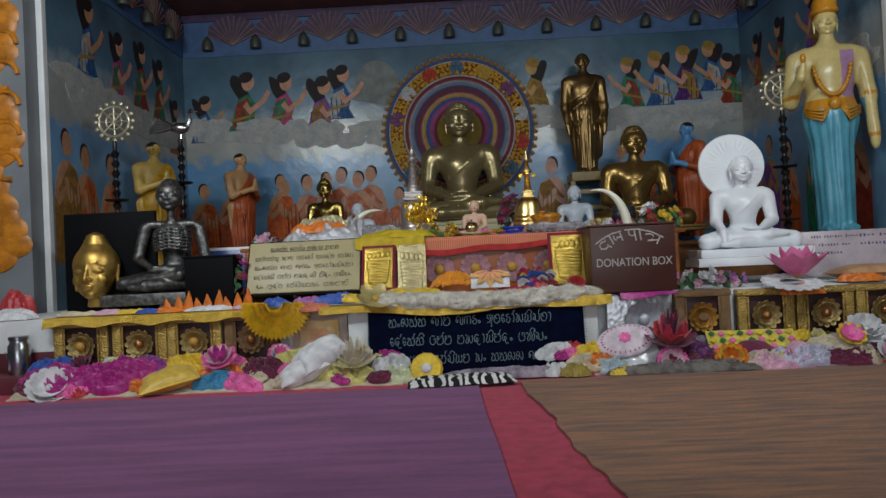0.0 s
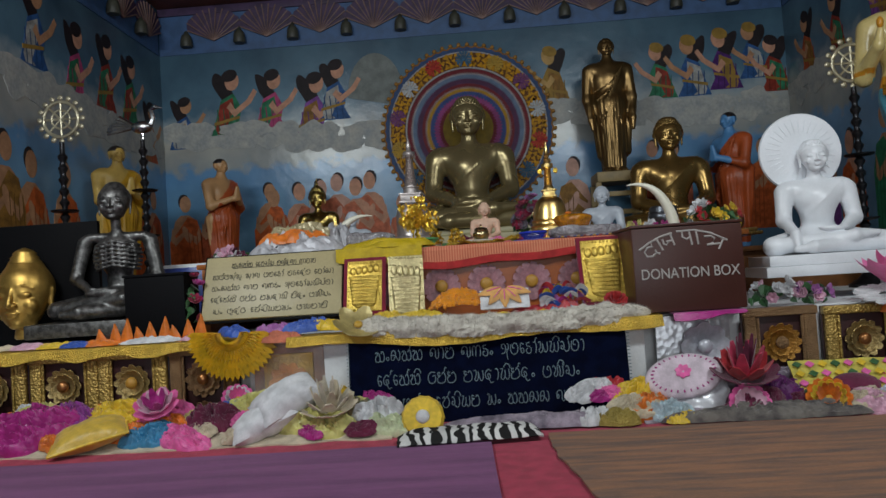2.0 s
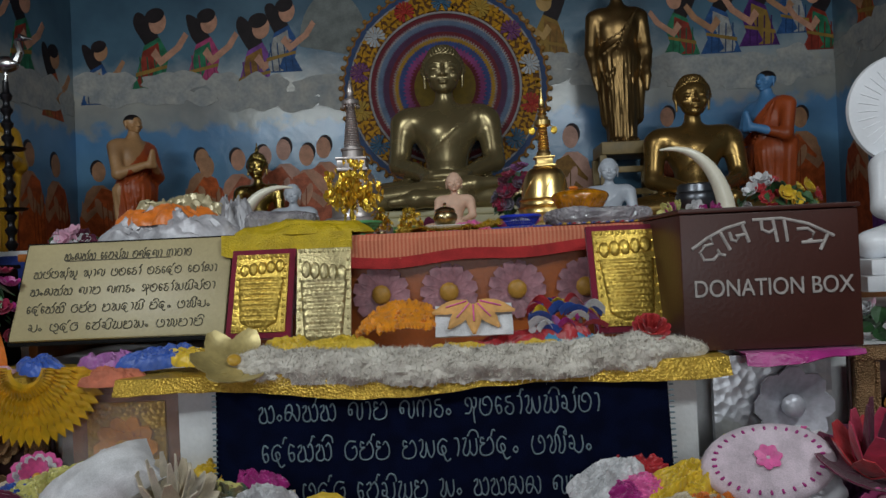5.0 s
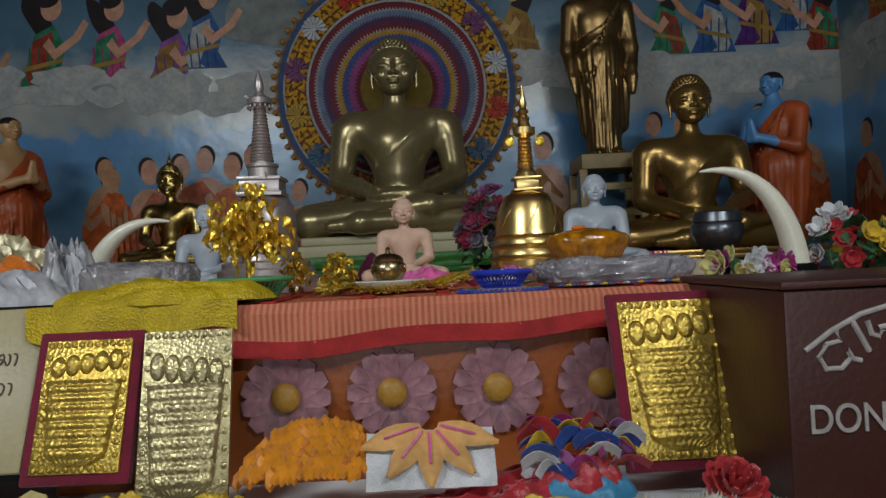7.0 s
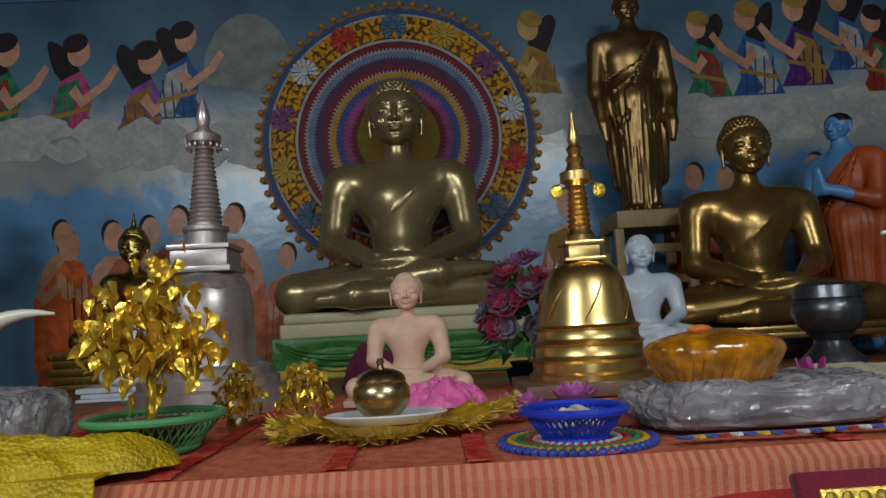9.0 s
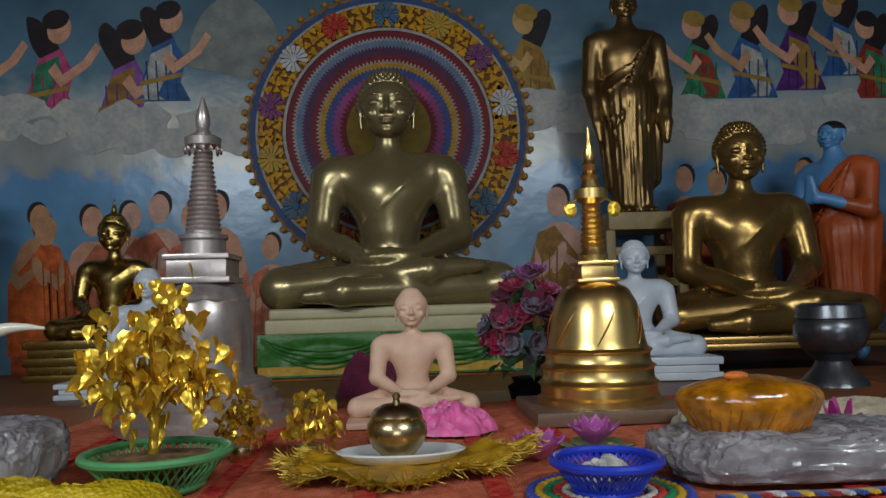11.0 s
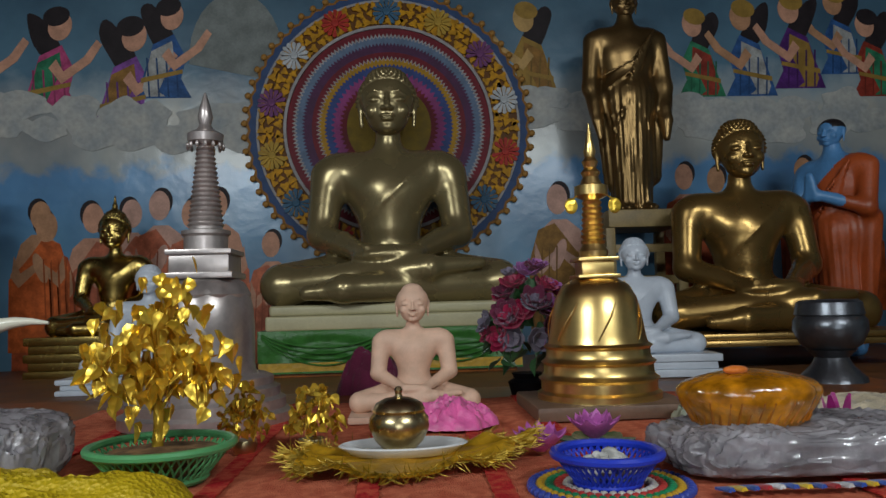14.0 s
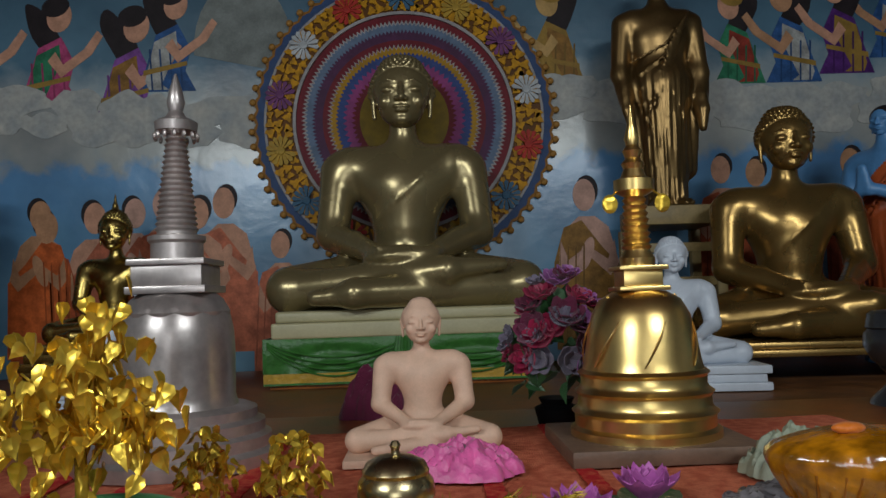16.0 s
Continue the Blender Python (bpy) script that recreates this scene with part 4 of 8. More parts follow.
for i in range(25):
    a = radians(-20 - 140 * i / 24)
    ball(0.012, (0.09 * math.cos(a), -0.075 - 0.02 * math.sin(-a), 0.79 + 0.19 * math.sin(a)), bm, 6, 5)
for k in range(4):
    for e in (-1, 1):
        tube([(0.02 * e, -0.1, 0.55), (0.06 * e, -0.115, 0.53 - 0.015 * k), (0.125 * e, -0.05, 0.55 - 0.01 * k)], 0.006, 6, bm)
ball((0.03, 0.02, 0.03), (0, -0.105, 0.56), bm)
ball((0.014, 0.014, 0.022), (-0.235 * 0.6, -0.135, 0.76), bm)
bm.faces.ensure_lookup_table()
for q in bm.faces[n0:]:
    q.material_index = 2
    q.smooth = True
bm.to_mesh(d.data)
bm.free()
d.scale.x *= 0.88
pb = thing("plinth_block", 2.74, 5.02, 0.375, "plain plinth under the painted deity statue", "plinth")
part("block", box(0.5, 0.42, 0.285, (0, 0, 0), 0.008), WHITE_PAINT, pb)
st = thing("stool", 1.425, 7.02, 0.657, "gilded wooden stool with slatted sides", "stool")
part("seat", box(0.36, 0.36, 0.085, (0, 0, 0.62), 0.01), PALEWOOD, st)
for sx in (-1, 1):
    for sy in (-1, 1):
        part("leg", box(0.045, 0.045, 0.62, (0.17 * sx, 0.15 * sy, 0), 0.006), PALEWOOD, st)
for k in range(3):
    part("slat", box(0.32, 0.018, 0.04, (0, -0.155, 0.2 + 0.15 * k), 0.004), PALEWOOD, st)

# ---------------------------------------------------------------- painted figures of the mural, as plain shapes
def mural_group(wall, figures, label, place):
    """Flat painted shapes on a wall: (x, z, height, robe, skin, hair, sort)."""
    w = bpy.data.objects[wall]
    random.seed(11)

    def oval(x, z, rx, rz, tilt=0.0, n=20, lump=0.0):
        return [(x + rx * (1 + lump * math.sin(3 * t + x * 9)) * math.cos(t) * math.cos(tilt) - rz * math.sin(t) * math.sin(tilt),
                 z + rx * math.cos(t) * math.sin(tilt) + rz * (1 + lump * math.cos(2 * t + x * 7)) * math.sin(t) * math.cos(tilt)) for t in np.linspace(0, 2 * math.pi, n, endpoint=False)]

    def add(name, pts, m, lift):
        o = part(name, slab(pts, -0.0, 0.001 + 0.25 * lift), m, w, "", False)
        o.matrix_world = place
    for k, (x, z, h, robe, skin, hair, sort) in enumerate(figures):
        b = 0.0012 * (k % 4)
        f = h * (1 if sort % 2 == 0 else -1)
        rm = mat("mural_robe_%s" % robe, ROBES[robe], 0.35, var=0.22, scale=16, bump=0.1)
        sm = mat("mural_skin_%s" % skin, SKINS[skin], 0.35, var=0.14, scale=14, bump=0.1)
        hm = mat("mural_hair", (0.022, 0.016, 0.018), 0.35)
        if sort < 2:      # a monk: bare shoulder, robe, joined palms
            add("painted_shape", [(x - 0.30 * h, z - 1.6 * h), (x - 0.34 * h, z - 0.75 * h), (x - 0.22 * h, z - 0.36 * h), (x - 0.09 * h, z - 0.24 * h), (x + 0.09 * h, z - 0.24 * h),
                                  (x + 0.24 * h, z - 0.36 * h), (x + 0.34 * h, z - 0.75 * h), (x + 0.30 * h, z - 1.6 * h)], sm, b)
            add("painted_shape", [(x - 0.36 * f, z - 1.7 * h), (x - 0.36 * f, z - 0.80 * h), (x - 0.16 * f, z - 0.58 * h), (x + 0.06 * f, z - 0.28 * h), (x + 0.26 * f, z - 0.36 * h),
                                  (x + 0.38 * f, z - 0.75 * h), (x + 0.38 * f, z - 1.7 * h)], rm, b + 0.001)
            add("painted_shape", oval(x + 0.02 * f, z - 0.66 * h, 0.07 * h, 0.20 * h, 0.35 if f > 0 else -0.35), sm, b + 0.002)
            for e in (-1, 1):
                add("painted_shape", [(x + e * 0.30 * h, z - 0.50 * h), (x + e * 0.33 * h, z - 0.78 * h), (x + e * 0.24 * h, z - 0.90 * h), (x + e * 0.03 * h, z - 0.70 * h), (x + e * 0.05 * h, z - 0.60 * h), (x + e * 0.22 * h, z - 0.72 * h)], mat("mural_arm_%s" % skin, tuple(0.9 * c for c in SKINS[skin]), 0.35, var=0.14), b + 0.0017)
            for k2 in range(4):
                xx = x + (0.05 + 0.09 * k2) * f
                add("painted_shape", [(xx, z - 0.55 * h - 0.05 * k2 * h), (xx + 0.018 * h, z - 0.55 * h), (xx + 0.05 * f + 0.02 * h, z - 1.6 * h), (xx + 0.05 * f, z - 1.6 * h)], mat("mural_fold_%s" % robe, tuple(0.55 * c for c in ROBES[robe]), 0.35), b + 0.0022)
            add("painted_shape", oval(x - 0.012 * f, z + 0.055 * h, 0.127 * h, 0.165 * h), hm, b + 0.0015)
            add("painted_shape", oval(x + 0.02 * f, z, 0.125 * h, 0.18 * h), sm, b + 0.0025)
        else:             # a draped devotee: leaning body, sash, arm, head and long hair
            add("painted_shape", oval(x - 0.16 * f, z - 0.16 * h, 0.13 * h, 0.36 * h, 0.5 if f > 0 else -0.5, lump=0.1), hm, b)
            add("painted_shape", [(x - 0.42 * f, z - 0.98 * h), (x - 0.36 * f, z - 0.8 * h), (x - 0.22 * f, z - 0.34 * h), (x + 0.02 * f, z - 0.22 * h), (x + 0.16 * f, z - 0.5 * h),
                                  (x + 0.10 * f, z - 0.75 * h), (x + 0.22 * f, z - 0.98 * h)], rm, b + 0.001)
            r2 = mat("mural_robe_%s" % ROBE2[robe], ROBES[ROBE2[robe]], 0.35, var=0.22, scale=16, bump=0.1)
            add("painted_shape", [(x - 0.34 * f, z - 0.86 * h), (x - 0.24 * f, z - 0.42 * h), (x + 0.0 * f, z - 0.30 * h), (x + 0.02 * f, z - 0.5 * h), (x - 0.16 * f, z - 0.9 * h), (x - 0.08 * f, z - 0.96 * h), (x - 0.3 * f, z - 0.96 * h)], r2, b + 0.002)
            add("painted_shape", [(x - 0.12 * f, z - 0.48 * h), (x + 0.02 * f, z - 0.66 * h), (x + 0.34 * f, z - 0.42 * h), (x + 0.46 * f, z - 0.22 * h), (x + 0.40 * f, z - 0.16 * h), (x + 0.26 * f, z - 0.36 * h), (x + 0.04 * f, z - 0.52 * h), (x - 0.04 * f, z - 0.38 * h)], sm, b + 0.003)
            for k2 in range(4):
                xx = x - (0.30 - 0.11 * k2) * f
                add("painted_shape", [(xx, z - 0.5 * h), (xx + 0.02 * h, z - 0.5 * h), (xx + 0.03 * f + 0.02 * h, z - 0.97 * h), (xx + 0.03 * f, z - 0.97 * h)], mat("mural_fold_%s" % robe, tuple(0.55 * c for c in ROBES[robe]), 0.35), b + 0.0026)
            add("painted_shape", [(x - 0.36 * f, z - 0.74 * h), (x + 0.12 * f, z - 0.64 * h), (x + 0.12 * f, z - 0.69 * h), (x - 0.36 * f, z - 0.80 * h)], mat("mural_robe_gold", ROBES["gold"], 0.35), b + 0.0034)
            add("painted_shape", oval(x, z, 0.13 * h, 0.17 * h, -0.2 if f > 0 else 0.2), sm, b + 0.0022)
            add("painted_shape", oval(x - 0.04 * f, z + 0.11 * h, 0.15 * h, 0.11 * h, 0.3 if f > 0 else -0.3), hm if sort < 4 else mat("mural_robe_gold", ROBES["gold"], 0.35), b + 0.003)


ROBES = {"orange": (0.56, 0.115, 0.025), "rust": (0.42, 0.085, 0.028), "coral": (0.56, 0.16, 0.085), "green": (0.03, 0.20, 0.10), "pink": (0.50, 0.07, 0.20), "violet": (0.24, 0.08, 0.34),
         "blue": (0.031, 0.101, 0.281), "gold": (0.312, 0.187, 0.039), "ochre": (0.281, 0.140, 0.031), "purple": (0.094, 0.023, 0.172), "white": (0.390, 0.390, 0.374), "red": (0.296, 0.039, 0.023)}
ROBE2 = {"orange": "green", "rust": "ochre", "green": "red", "pink": "green", "violet": "ochre", "blue": "white", "gold": "ochre", "purple": "gold", "white": "gold", "red": "green", "coral": "orange", "ochre": "red"}
SKINS = {"fair": (0.56, 0.29, 0.19), "pale": (0.56, 0.33, 0.26), "tan": (0.46, 0.24, 0.13), "gold": (0.48, 0.30, 0.11)}
back_figs = [(-2.42, 1.40, 0.42, "orange", "tan", 0, 0), (-2.14, 1.42, 0.40, "rust", "tan", 0, 0), (-1.60, 1.40, 0.45, "rust", "tan", 0, 0), (-1.63, 1.46, 0.42, "orange", "tan", 0, 0),
             (-1.36, 1.44, 0.44, "coral", "fair", 0, 0), (-1.16, 1.46, 0.42, "coral", "pale", 0, 0), (-1.00, 1.50, 0.44, "coral", "pale", 0, 1), (-0.83, 1.45, 0.44, "coral", "fair", 0, 1),
             (-0.70, 1.50, 0.44, "coral", "fair", 0, 1), (-0.42, 1.28, 0.38, "coral", "fair", 0, 1), (1.13, 1.49, 0.46, "ochre", "pale", 0, 1), (1.84, 1.60, 0.40, "rust", "fair", 0, 1),
             (2.02, 1.58, 0.40, "coral", "tan", 0, 1), (2.52, 1.62, 0.42, "rust", "tan", 0, 1), (2.80, 1.55, 0.42, "orange", "tan", 0, 1),
             (-2.36, 2.30, 0.40, "blue", "tan", 0, 2), (-1.92, 2.50, 0.50, "green", "fair", 0, 2), (-1.53, 2.48, 0.48, "pink", "fair", 0, 2), (-1.14, 2.42, 0.50, "violet", "fair", 0, 2),
             (-0.94, 2.53, 0.46, "blue", "fair", 0, 2), (0.97, 2.50, 0.44, "gold", "gold", 0, 5), (1.92, 2.46, 0.42, "green", "fair", 0, 5), (2.20, 2.50, 0.46, "blue", "tan", 0, 5),
             (2.48, 2.54, 0.46, "purple", "fair", 0, 5), (2.74, 2.58, 0.42, "blue", "tan", 0, 5), (2.92, 2.45, 0.42, "red", "fair", 0, 3)]
mural_group("wall_north", back_figs, "", pose(0, YB, 0))
west_figs = [(-0.3, 1.42, 0.46, "rust", "tan", 0, 0), (-0.62, 1.46, 0.46, "orange", "tan", 0, 0), (-0.95, 1.50, 0.50, "rust", "tan", 0, 0), (-1.7, 1.46, 0.50, "orange", "tan", 0, 0), (-2.1, 1.48, 0.5, "orange", "tan", 0, 0),
             (-2.36, 1.55, 0.5, "ochre", "tan", 0, 0), (-0.25, 2.2, 0.45, "rust", "tan", 0, 2), (-0.6, 2.5, 0.5, "green", "fair", 0, 2), (-1.0, 2.55, 0.5, "red", "fair", 0, 2), (-1.45, 2.5, 0.5, "pink", "fair", 0, 2),
             (-1.95, 2.62, 0.5, "blue", "tan", 0, 2)]
mural_group("wall_west", west_figs, "", pose(XL, YB, 0, 0, 0, 90))
east_figs = [(0.25, 1.45, 0.46, "rust", "tan", 0, 1), (0.6, 1.5, 0.5, "violet", "tan", 0, 1), (1.0, 1.4, 0.5, "orange", "fair", 0, 1), (1.5, 1.5, 0.5, "green", "tan", 0, 1), (2.1, 1.45, 0.55, "red", "tan", 0, 1),
             (0.4, 2.5, 0.45, "rust", "tan", 0, 3), (0.9, 2.5, 0.45, "red", "tan", 0, 3), (1.5, 2.6, 0.5, "violet", "tan", 0, 3)]
mural_group("wall_east", east_figs, "", pose(XR, YB, 0, 0, 0, -90))
o = part("painted_shape", slab([(-0.60 + 0.25 * math.cos(t), 2.30 + 0.36 * math.sin(t)) for t in np.linspace(-0.4, math.pi + 0.1, 18)], YB, 0.002), mat("mural_umbrella", (0.20, 0.22, 0.21), 0.4, var=0.15), bpy.data.objects["wall_north"], "", False)

# cloud puffs painted over the feet of the upper figures
random.seed(21)
puff = mat("mural_cloud", (0.46, 0.44, 0.40), 0.35, var=0.2, scale=9, bump=0.3, fine=40, second=(0.24, 0.27, 0.285), mix=1.0)
for wall, n, x0, x1, m in (("wall_north", 46, XL + 0.1, XR - 0.1, pose(0, YB, 0)), ("wall_west", 20, -2.4, -0.1, pose(XL, YB, 0, 0, 0, 90)), ("wall_east", 20, 0.1, 2.4, pose(XR, YB, 0, 0, 0, -90))):
    for i in range(n):
        x = x0 + (x1 - x0) * (i + random.random()) / n
        if wall == "wall_north" and -0.4 < x < 0.9:
            continue
        zc = 2.02 + 0.05 * math.sin(x * 2.1) - (0.11 if i % 2 else 0)
        rx, rz = random.uniform(0.10, 0.20), random.uniform(0.06, 0.095)
        q1, q2 = random.uniform(0, 6), random.uniform(0, 6)
        pts = [(x + rx * (1 + 0.13 * math.sin(5 * t + q1)) * math.cos(t), zc + rz * (1 + 0.16 * math.sin(4 * t + q2)) * math.sin(t)) for t in np.linspace(0, 2 * math.pi, 32, endpoint=False)]
        o = part("painted_cloud", slab(pts, 0, 0.0034 + 0.0003 * (i % 5)), puff, bpy.data.objects[wall], "", False)
        o.matrix_world = m

# orange figure painted on the front wall beside the niche
op = mat("orange_relief_paint", (0.62, 0.22, 0.015), 0.4, var=0.2, scale=12)
bm = bmesh.new()
random.seed(3)
for k in range(22):
    z = 0.75 + 0.085 * k
    x = -2.84 + 0.08 * math.sin(k * 0.8)
    ball((0.13 + 0.04 * math.sin(k * 1.7), 0.018, 0.10), (x, YF - 0.206, z), bm, 12, 8, Matrix.Rotation(random.uniform(-0.6, 0.6), 4, "Y"))
for k in range(5):
    r = 0.09
    tube([(-2.76 + r * math.cos(t), YF - 0.215, 1.35 + 0.2 * k + r * math.sin(t)) for t in np.linspace(0, 5, 14)], 0.016, 8, bm)
tagged(part("wall_relief", bm, op, None), "orange painted relief figure on the grey wall", "relief")


# ---------------------------------------------------------------- tall lamps
def lamp_stand(x, y, z, h, material, top, label):
    t = thing("oil_lamp", x, y, z, label, "lamp")
    pr = [(0.11, 0), (0.11, 0.02), (0.06, 0.05), (0.025, 0.09)]
    k = 0.12
    while k < h - 0.05:
        pr += [(0.016, k), (0.026, k + 0.015), (0.03, k + 0.03), (0.022, k + 0.04), (0.016, k + 0.05)]
        if abs(k - 0.6 * h) < 0.05 or abs(k - 0.3 * h) < 0.04:
            pr += [(0.03, k + 0.052), (0.075, k + 0.058), (0.082, k + 0.068), (0.03, k + 0.064), (0.016, k + 0.07)]
            k += 0.02
        k += 0.07
    pr += [(0.014, h)]
    part("stem", lathe(pr, 20), material, t)
    if top == "wheel":
        bm = bmesh.new()
        tube([(0.085 * math.cos(a), 0, h + 0.11 + 0.085 * math.sin(a)) for a in np.linspace(0, 2 * math.pi, 33)], 0.009, 8, bm)
        tube([(0.045 * math.cos(a), 0, h + 0.11 + 0.045 * math.sin(a)) for a in np.linspace(0, 2 * math.pi, 25)], 0.006, 8, bm)
        for i in range(8):
            a = 2 * math.pi * i / 8
            tube([(0, 0, h + 0.11), (0.085 * math.cos(a), 0, h + 0.11 + 0.085 * math.sin(a))], 0.006, 6, bm)
        for i in range(16):
            a = 2 * math.pi * i / 16
            ball((0.014, 0.008, 0.014), (0.106 * math.cos(a), 0, h + 0.11 + 0.106 * math.sin(a)), bm, 8, 6)
        part("wheel", bm, mat("pale_brass", (0.50, 0.45, 0.32), 0.4, 0.8, var=0.1), t, "pale openwork wheel").matrix_local = Matrix.Translation((0, 0, h)) @ Matrix.Diagonal((1.28, 1, 1.28, 1)) @ Matrix.Translation((0, 0, -h))
    else:
        bm = bmesh.new()
        ball((0.05, 0.03, 0.03), (0.0, 0, h + 0.06), bm)
        tube([(0.03, 0, h + 0.07), (0.055, 0, h + 0.10), (0.045, 0, h + 0.14), (0.065, 0, h + 0.155)], [0.018, 0.012, 0.012, 0.016], 8, bm)
        tube([(0.06, 0, h + 0.155), (0.095, 0, h + 0.145)], [0.01, 0.002], 8, bm)
        for k in range(5):
            a = radians(140 + 12 * k)
            tube([(-0.03, 0, h + 0.065), (-0.03 + 0.09 * math.cos(a), 0, h + 0.06 + 0.08 * math.sin(a)), (-0.04 + 0.12 * math.cos(a), 0, h + 0.045 + 0.06 * math.sin(a))], [0.012, 0.013, 0.004], 8, bm)
        tube([(0, 0, h), (0, 0, h + 0.05)], 0.008, 8, bm)
        part("bird", bm, mat("pale_steel", (0.6, 0.6, 0.6), 0.25, 1.0), t, "shiny metal bird finial").matrix_local = Matrix.Translation((0, 0, h)) @ Matrix.Diagonal((1.5, 1.4, 1.4, 1)) @ Matrix.Translation((0, 0, -h))
    return t


lamp_stand(-2.27, 5.13, 0.375, 1.19, IRON, "wheel", "tall dark oil lamp topped by a brass wheel")
lamp_stand(-1.93, 5.50, 0.66, 0.96, IRON, "bird", "tall dark oil lamp topped by a metal bird")
lamp_stand(2.47, 5.10, 0.375, 1.16, IRON, "wheel", "tall dark oil lamp topped by a brass wheel")


# ---------------------------------------------------------------- stupas and things on the table
TZ = 0.733


def gold_stupa():
    t = thing("stupa_model", 0.648, 4.83, TZ, "polished brass stupa model on a square wooden base", "stupa model")
    part("base", box(0.30, 0.27, 0.028, (0, 0, 0), 0.006), mat("brown_base", (0.20, 0.12, 0.08), 0.5), t)
    part("terrace", lathe([(0, 0.028), (0.124, 0.028), (0.124, 0.04), (0.116, 0.046), (0.116, 0.064), (0.121, 0.070), (0.113, 0.076), (0.110, 0.082), (0.110, 0.098), (0.115, 0.104),
                            (0.107, 0.110), (0.104, 0.116), (0.104, 0.130), (0.109, 0.136), (0.102, 0.142), (0, 0.143)], 48), BRASS, t)
    part("dome", lathe([(0.100, 0.142), (0.098, 0.15), (0.096, 0.16), (0.090, 0.20), (0.082, 0.235), (0.068, 0.262), (0.045, 0.276), (0.0, 0.28)], 48), BRASS, t)
    bm = bmesh.new()
    for i in range(7):
        a = 2 * math.pi * i / 7
        tube([(0.1 * math.cos(a + s * 0.7) * (1 - 0.42 * s * s), 0.1 * math.sin(a + s * 0.7) * (1 - 0.42 * s * s), 0.15 + 0.12 * s) for s in np.linspace(0, 1, 8)], 0.0016, 5, bm)
    part("engraving", bm, BRASS, t)
    bm = box(0.085, 0.085, 0.008, (0, 0, 0.277), 0.002)
    box(0.066, 0.066, 0.028, (0, 0, 0.285), 0.002, 2, bm)
    box(0.082, 0.082, 0.008, (0, 0, 0.313), 0.002, 2, bm)
    part("harmika", bm, BRASS, t)
    pr = [(0.028, 0.32), (0.03, 0.335), (0.024, 0.345)]
    for k in range(8):
        pr += [(0.022 - 0.0006 * k, 0.35 + 0.012 * k), (0.026 - 0.0008 * k, 0.356 + 0.012 * k), (0.02 - 0.0006 * k, 0.361 + 0.012 * k)]
    pr += [(0.026, 0.45), (0.034, 0.455), (0.034, 0.475), (0.022, 0.48), (0.016, 0.495), (0.02, 0.505), (0.012, 0.515), (0.017, 0.528), (0.01, 0.538), (0.013, 0.55), (0.007, 0.575), (0.0015, 0.612)]
    part("spire", lathe(pr, 28), BRASS, t)
    for e in (-1, 1):
        b = ball((0.014, 0.004, 0.017), (0.045 * e, -0.01, 0.432), None, 10, 8)
        tube([(0.03 * e, -0.005, 0.455), (0.044 * e, -0.01, 0.445)], 0.0018, 6, b)
        part("pendant", b, GOLD_FOIL, t)
    t.scale = (0.97, 0.97, 0.93)
    return t


gold_stupa()


def silver_stupa():
    t = thing("stupa_model", -0.118, 4.86, TZ, "tarnished silver stupa model with a tall ringed spire", "stupa model")
    part("terrace", lathe([(0, 0), (0.155, 0), (0.155, 0.02), (0.142, 0.026), (0.142, 0.044), (0.132, 0.05), (0.132, 0.066), (0.12, 0.072), (0.12, 0.086), (0.106, 0.092), (0, 0.093)], 48), SILVER, t).scale = (1.13, 1.05, 1)
    part("dome", lathe([(0.104, 0.09), (0.10, 0.10), (0.098, 0.11), (0.098, 0.18), (0.096, 0.215), (0.088, 0.25), (0.075, 0.268), (0.062, 0.275), (0, 0.277)], 48), SILVER, t)
    part("dome_apron", lathe([(0.0895, 0.24), (0.091, 0.246), (0.079, 0.267), (0.064, 0.278), (0, 0.28)], 48, (0, 0, 0), None, 12, 0.02), SILVER, t)
    bm = box(0.136, 0.136, 0.012, (0, 0, 0.277), 0.002)
    box(0.12, 0.12, 0.034, (0, 0, 0.289), 0.002, 2, bm)
    box(0.132, 0.132, 0.01, (0, 0, 0.323), 0.002, 2, bm)
    part("harmika", bm, SILVER, t)
    pr = [(0.045, 0.333), (0.045, 0.36), (0.05, 0.365), (0.05, 0.372), (0.034, 0.376)]
    for k in range(17):
        r = 0.038 - 0.00115 * k
        pr += [(r - 0.004, 0.38 + 0.0095 * k), (r, 0.384 + 0.0095 * k), (r - 0.004, 0.388 + 0.0095 * k)]
    pr += [(0.018, 0.545), (0.036, 0.55), (0.038, 0.565), (0.03, 0.57), (0.018, 0.575), (0.012, 0.585), (0.016, 0.6), (0.012, 0.62), (0.002, 0.65)]
    part("spire", lathe(pr, 28), SILVER, t)
    bm = bmesh.new()
    for i in range(14):
        a = 2 * math.pi * i / 14
        ball((0.004, 0.004, 0.007), (0.037 * math.cos(a), 0.037 * math.sin(a), 0.541), bm, 6, 5)
    part("bells", bm, SILVER, t)
    t.scale = (0.94, 0.94, 1.0)
    return t


silver_stupa()


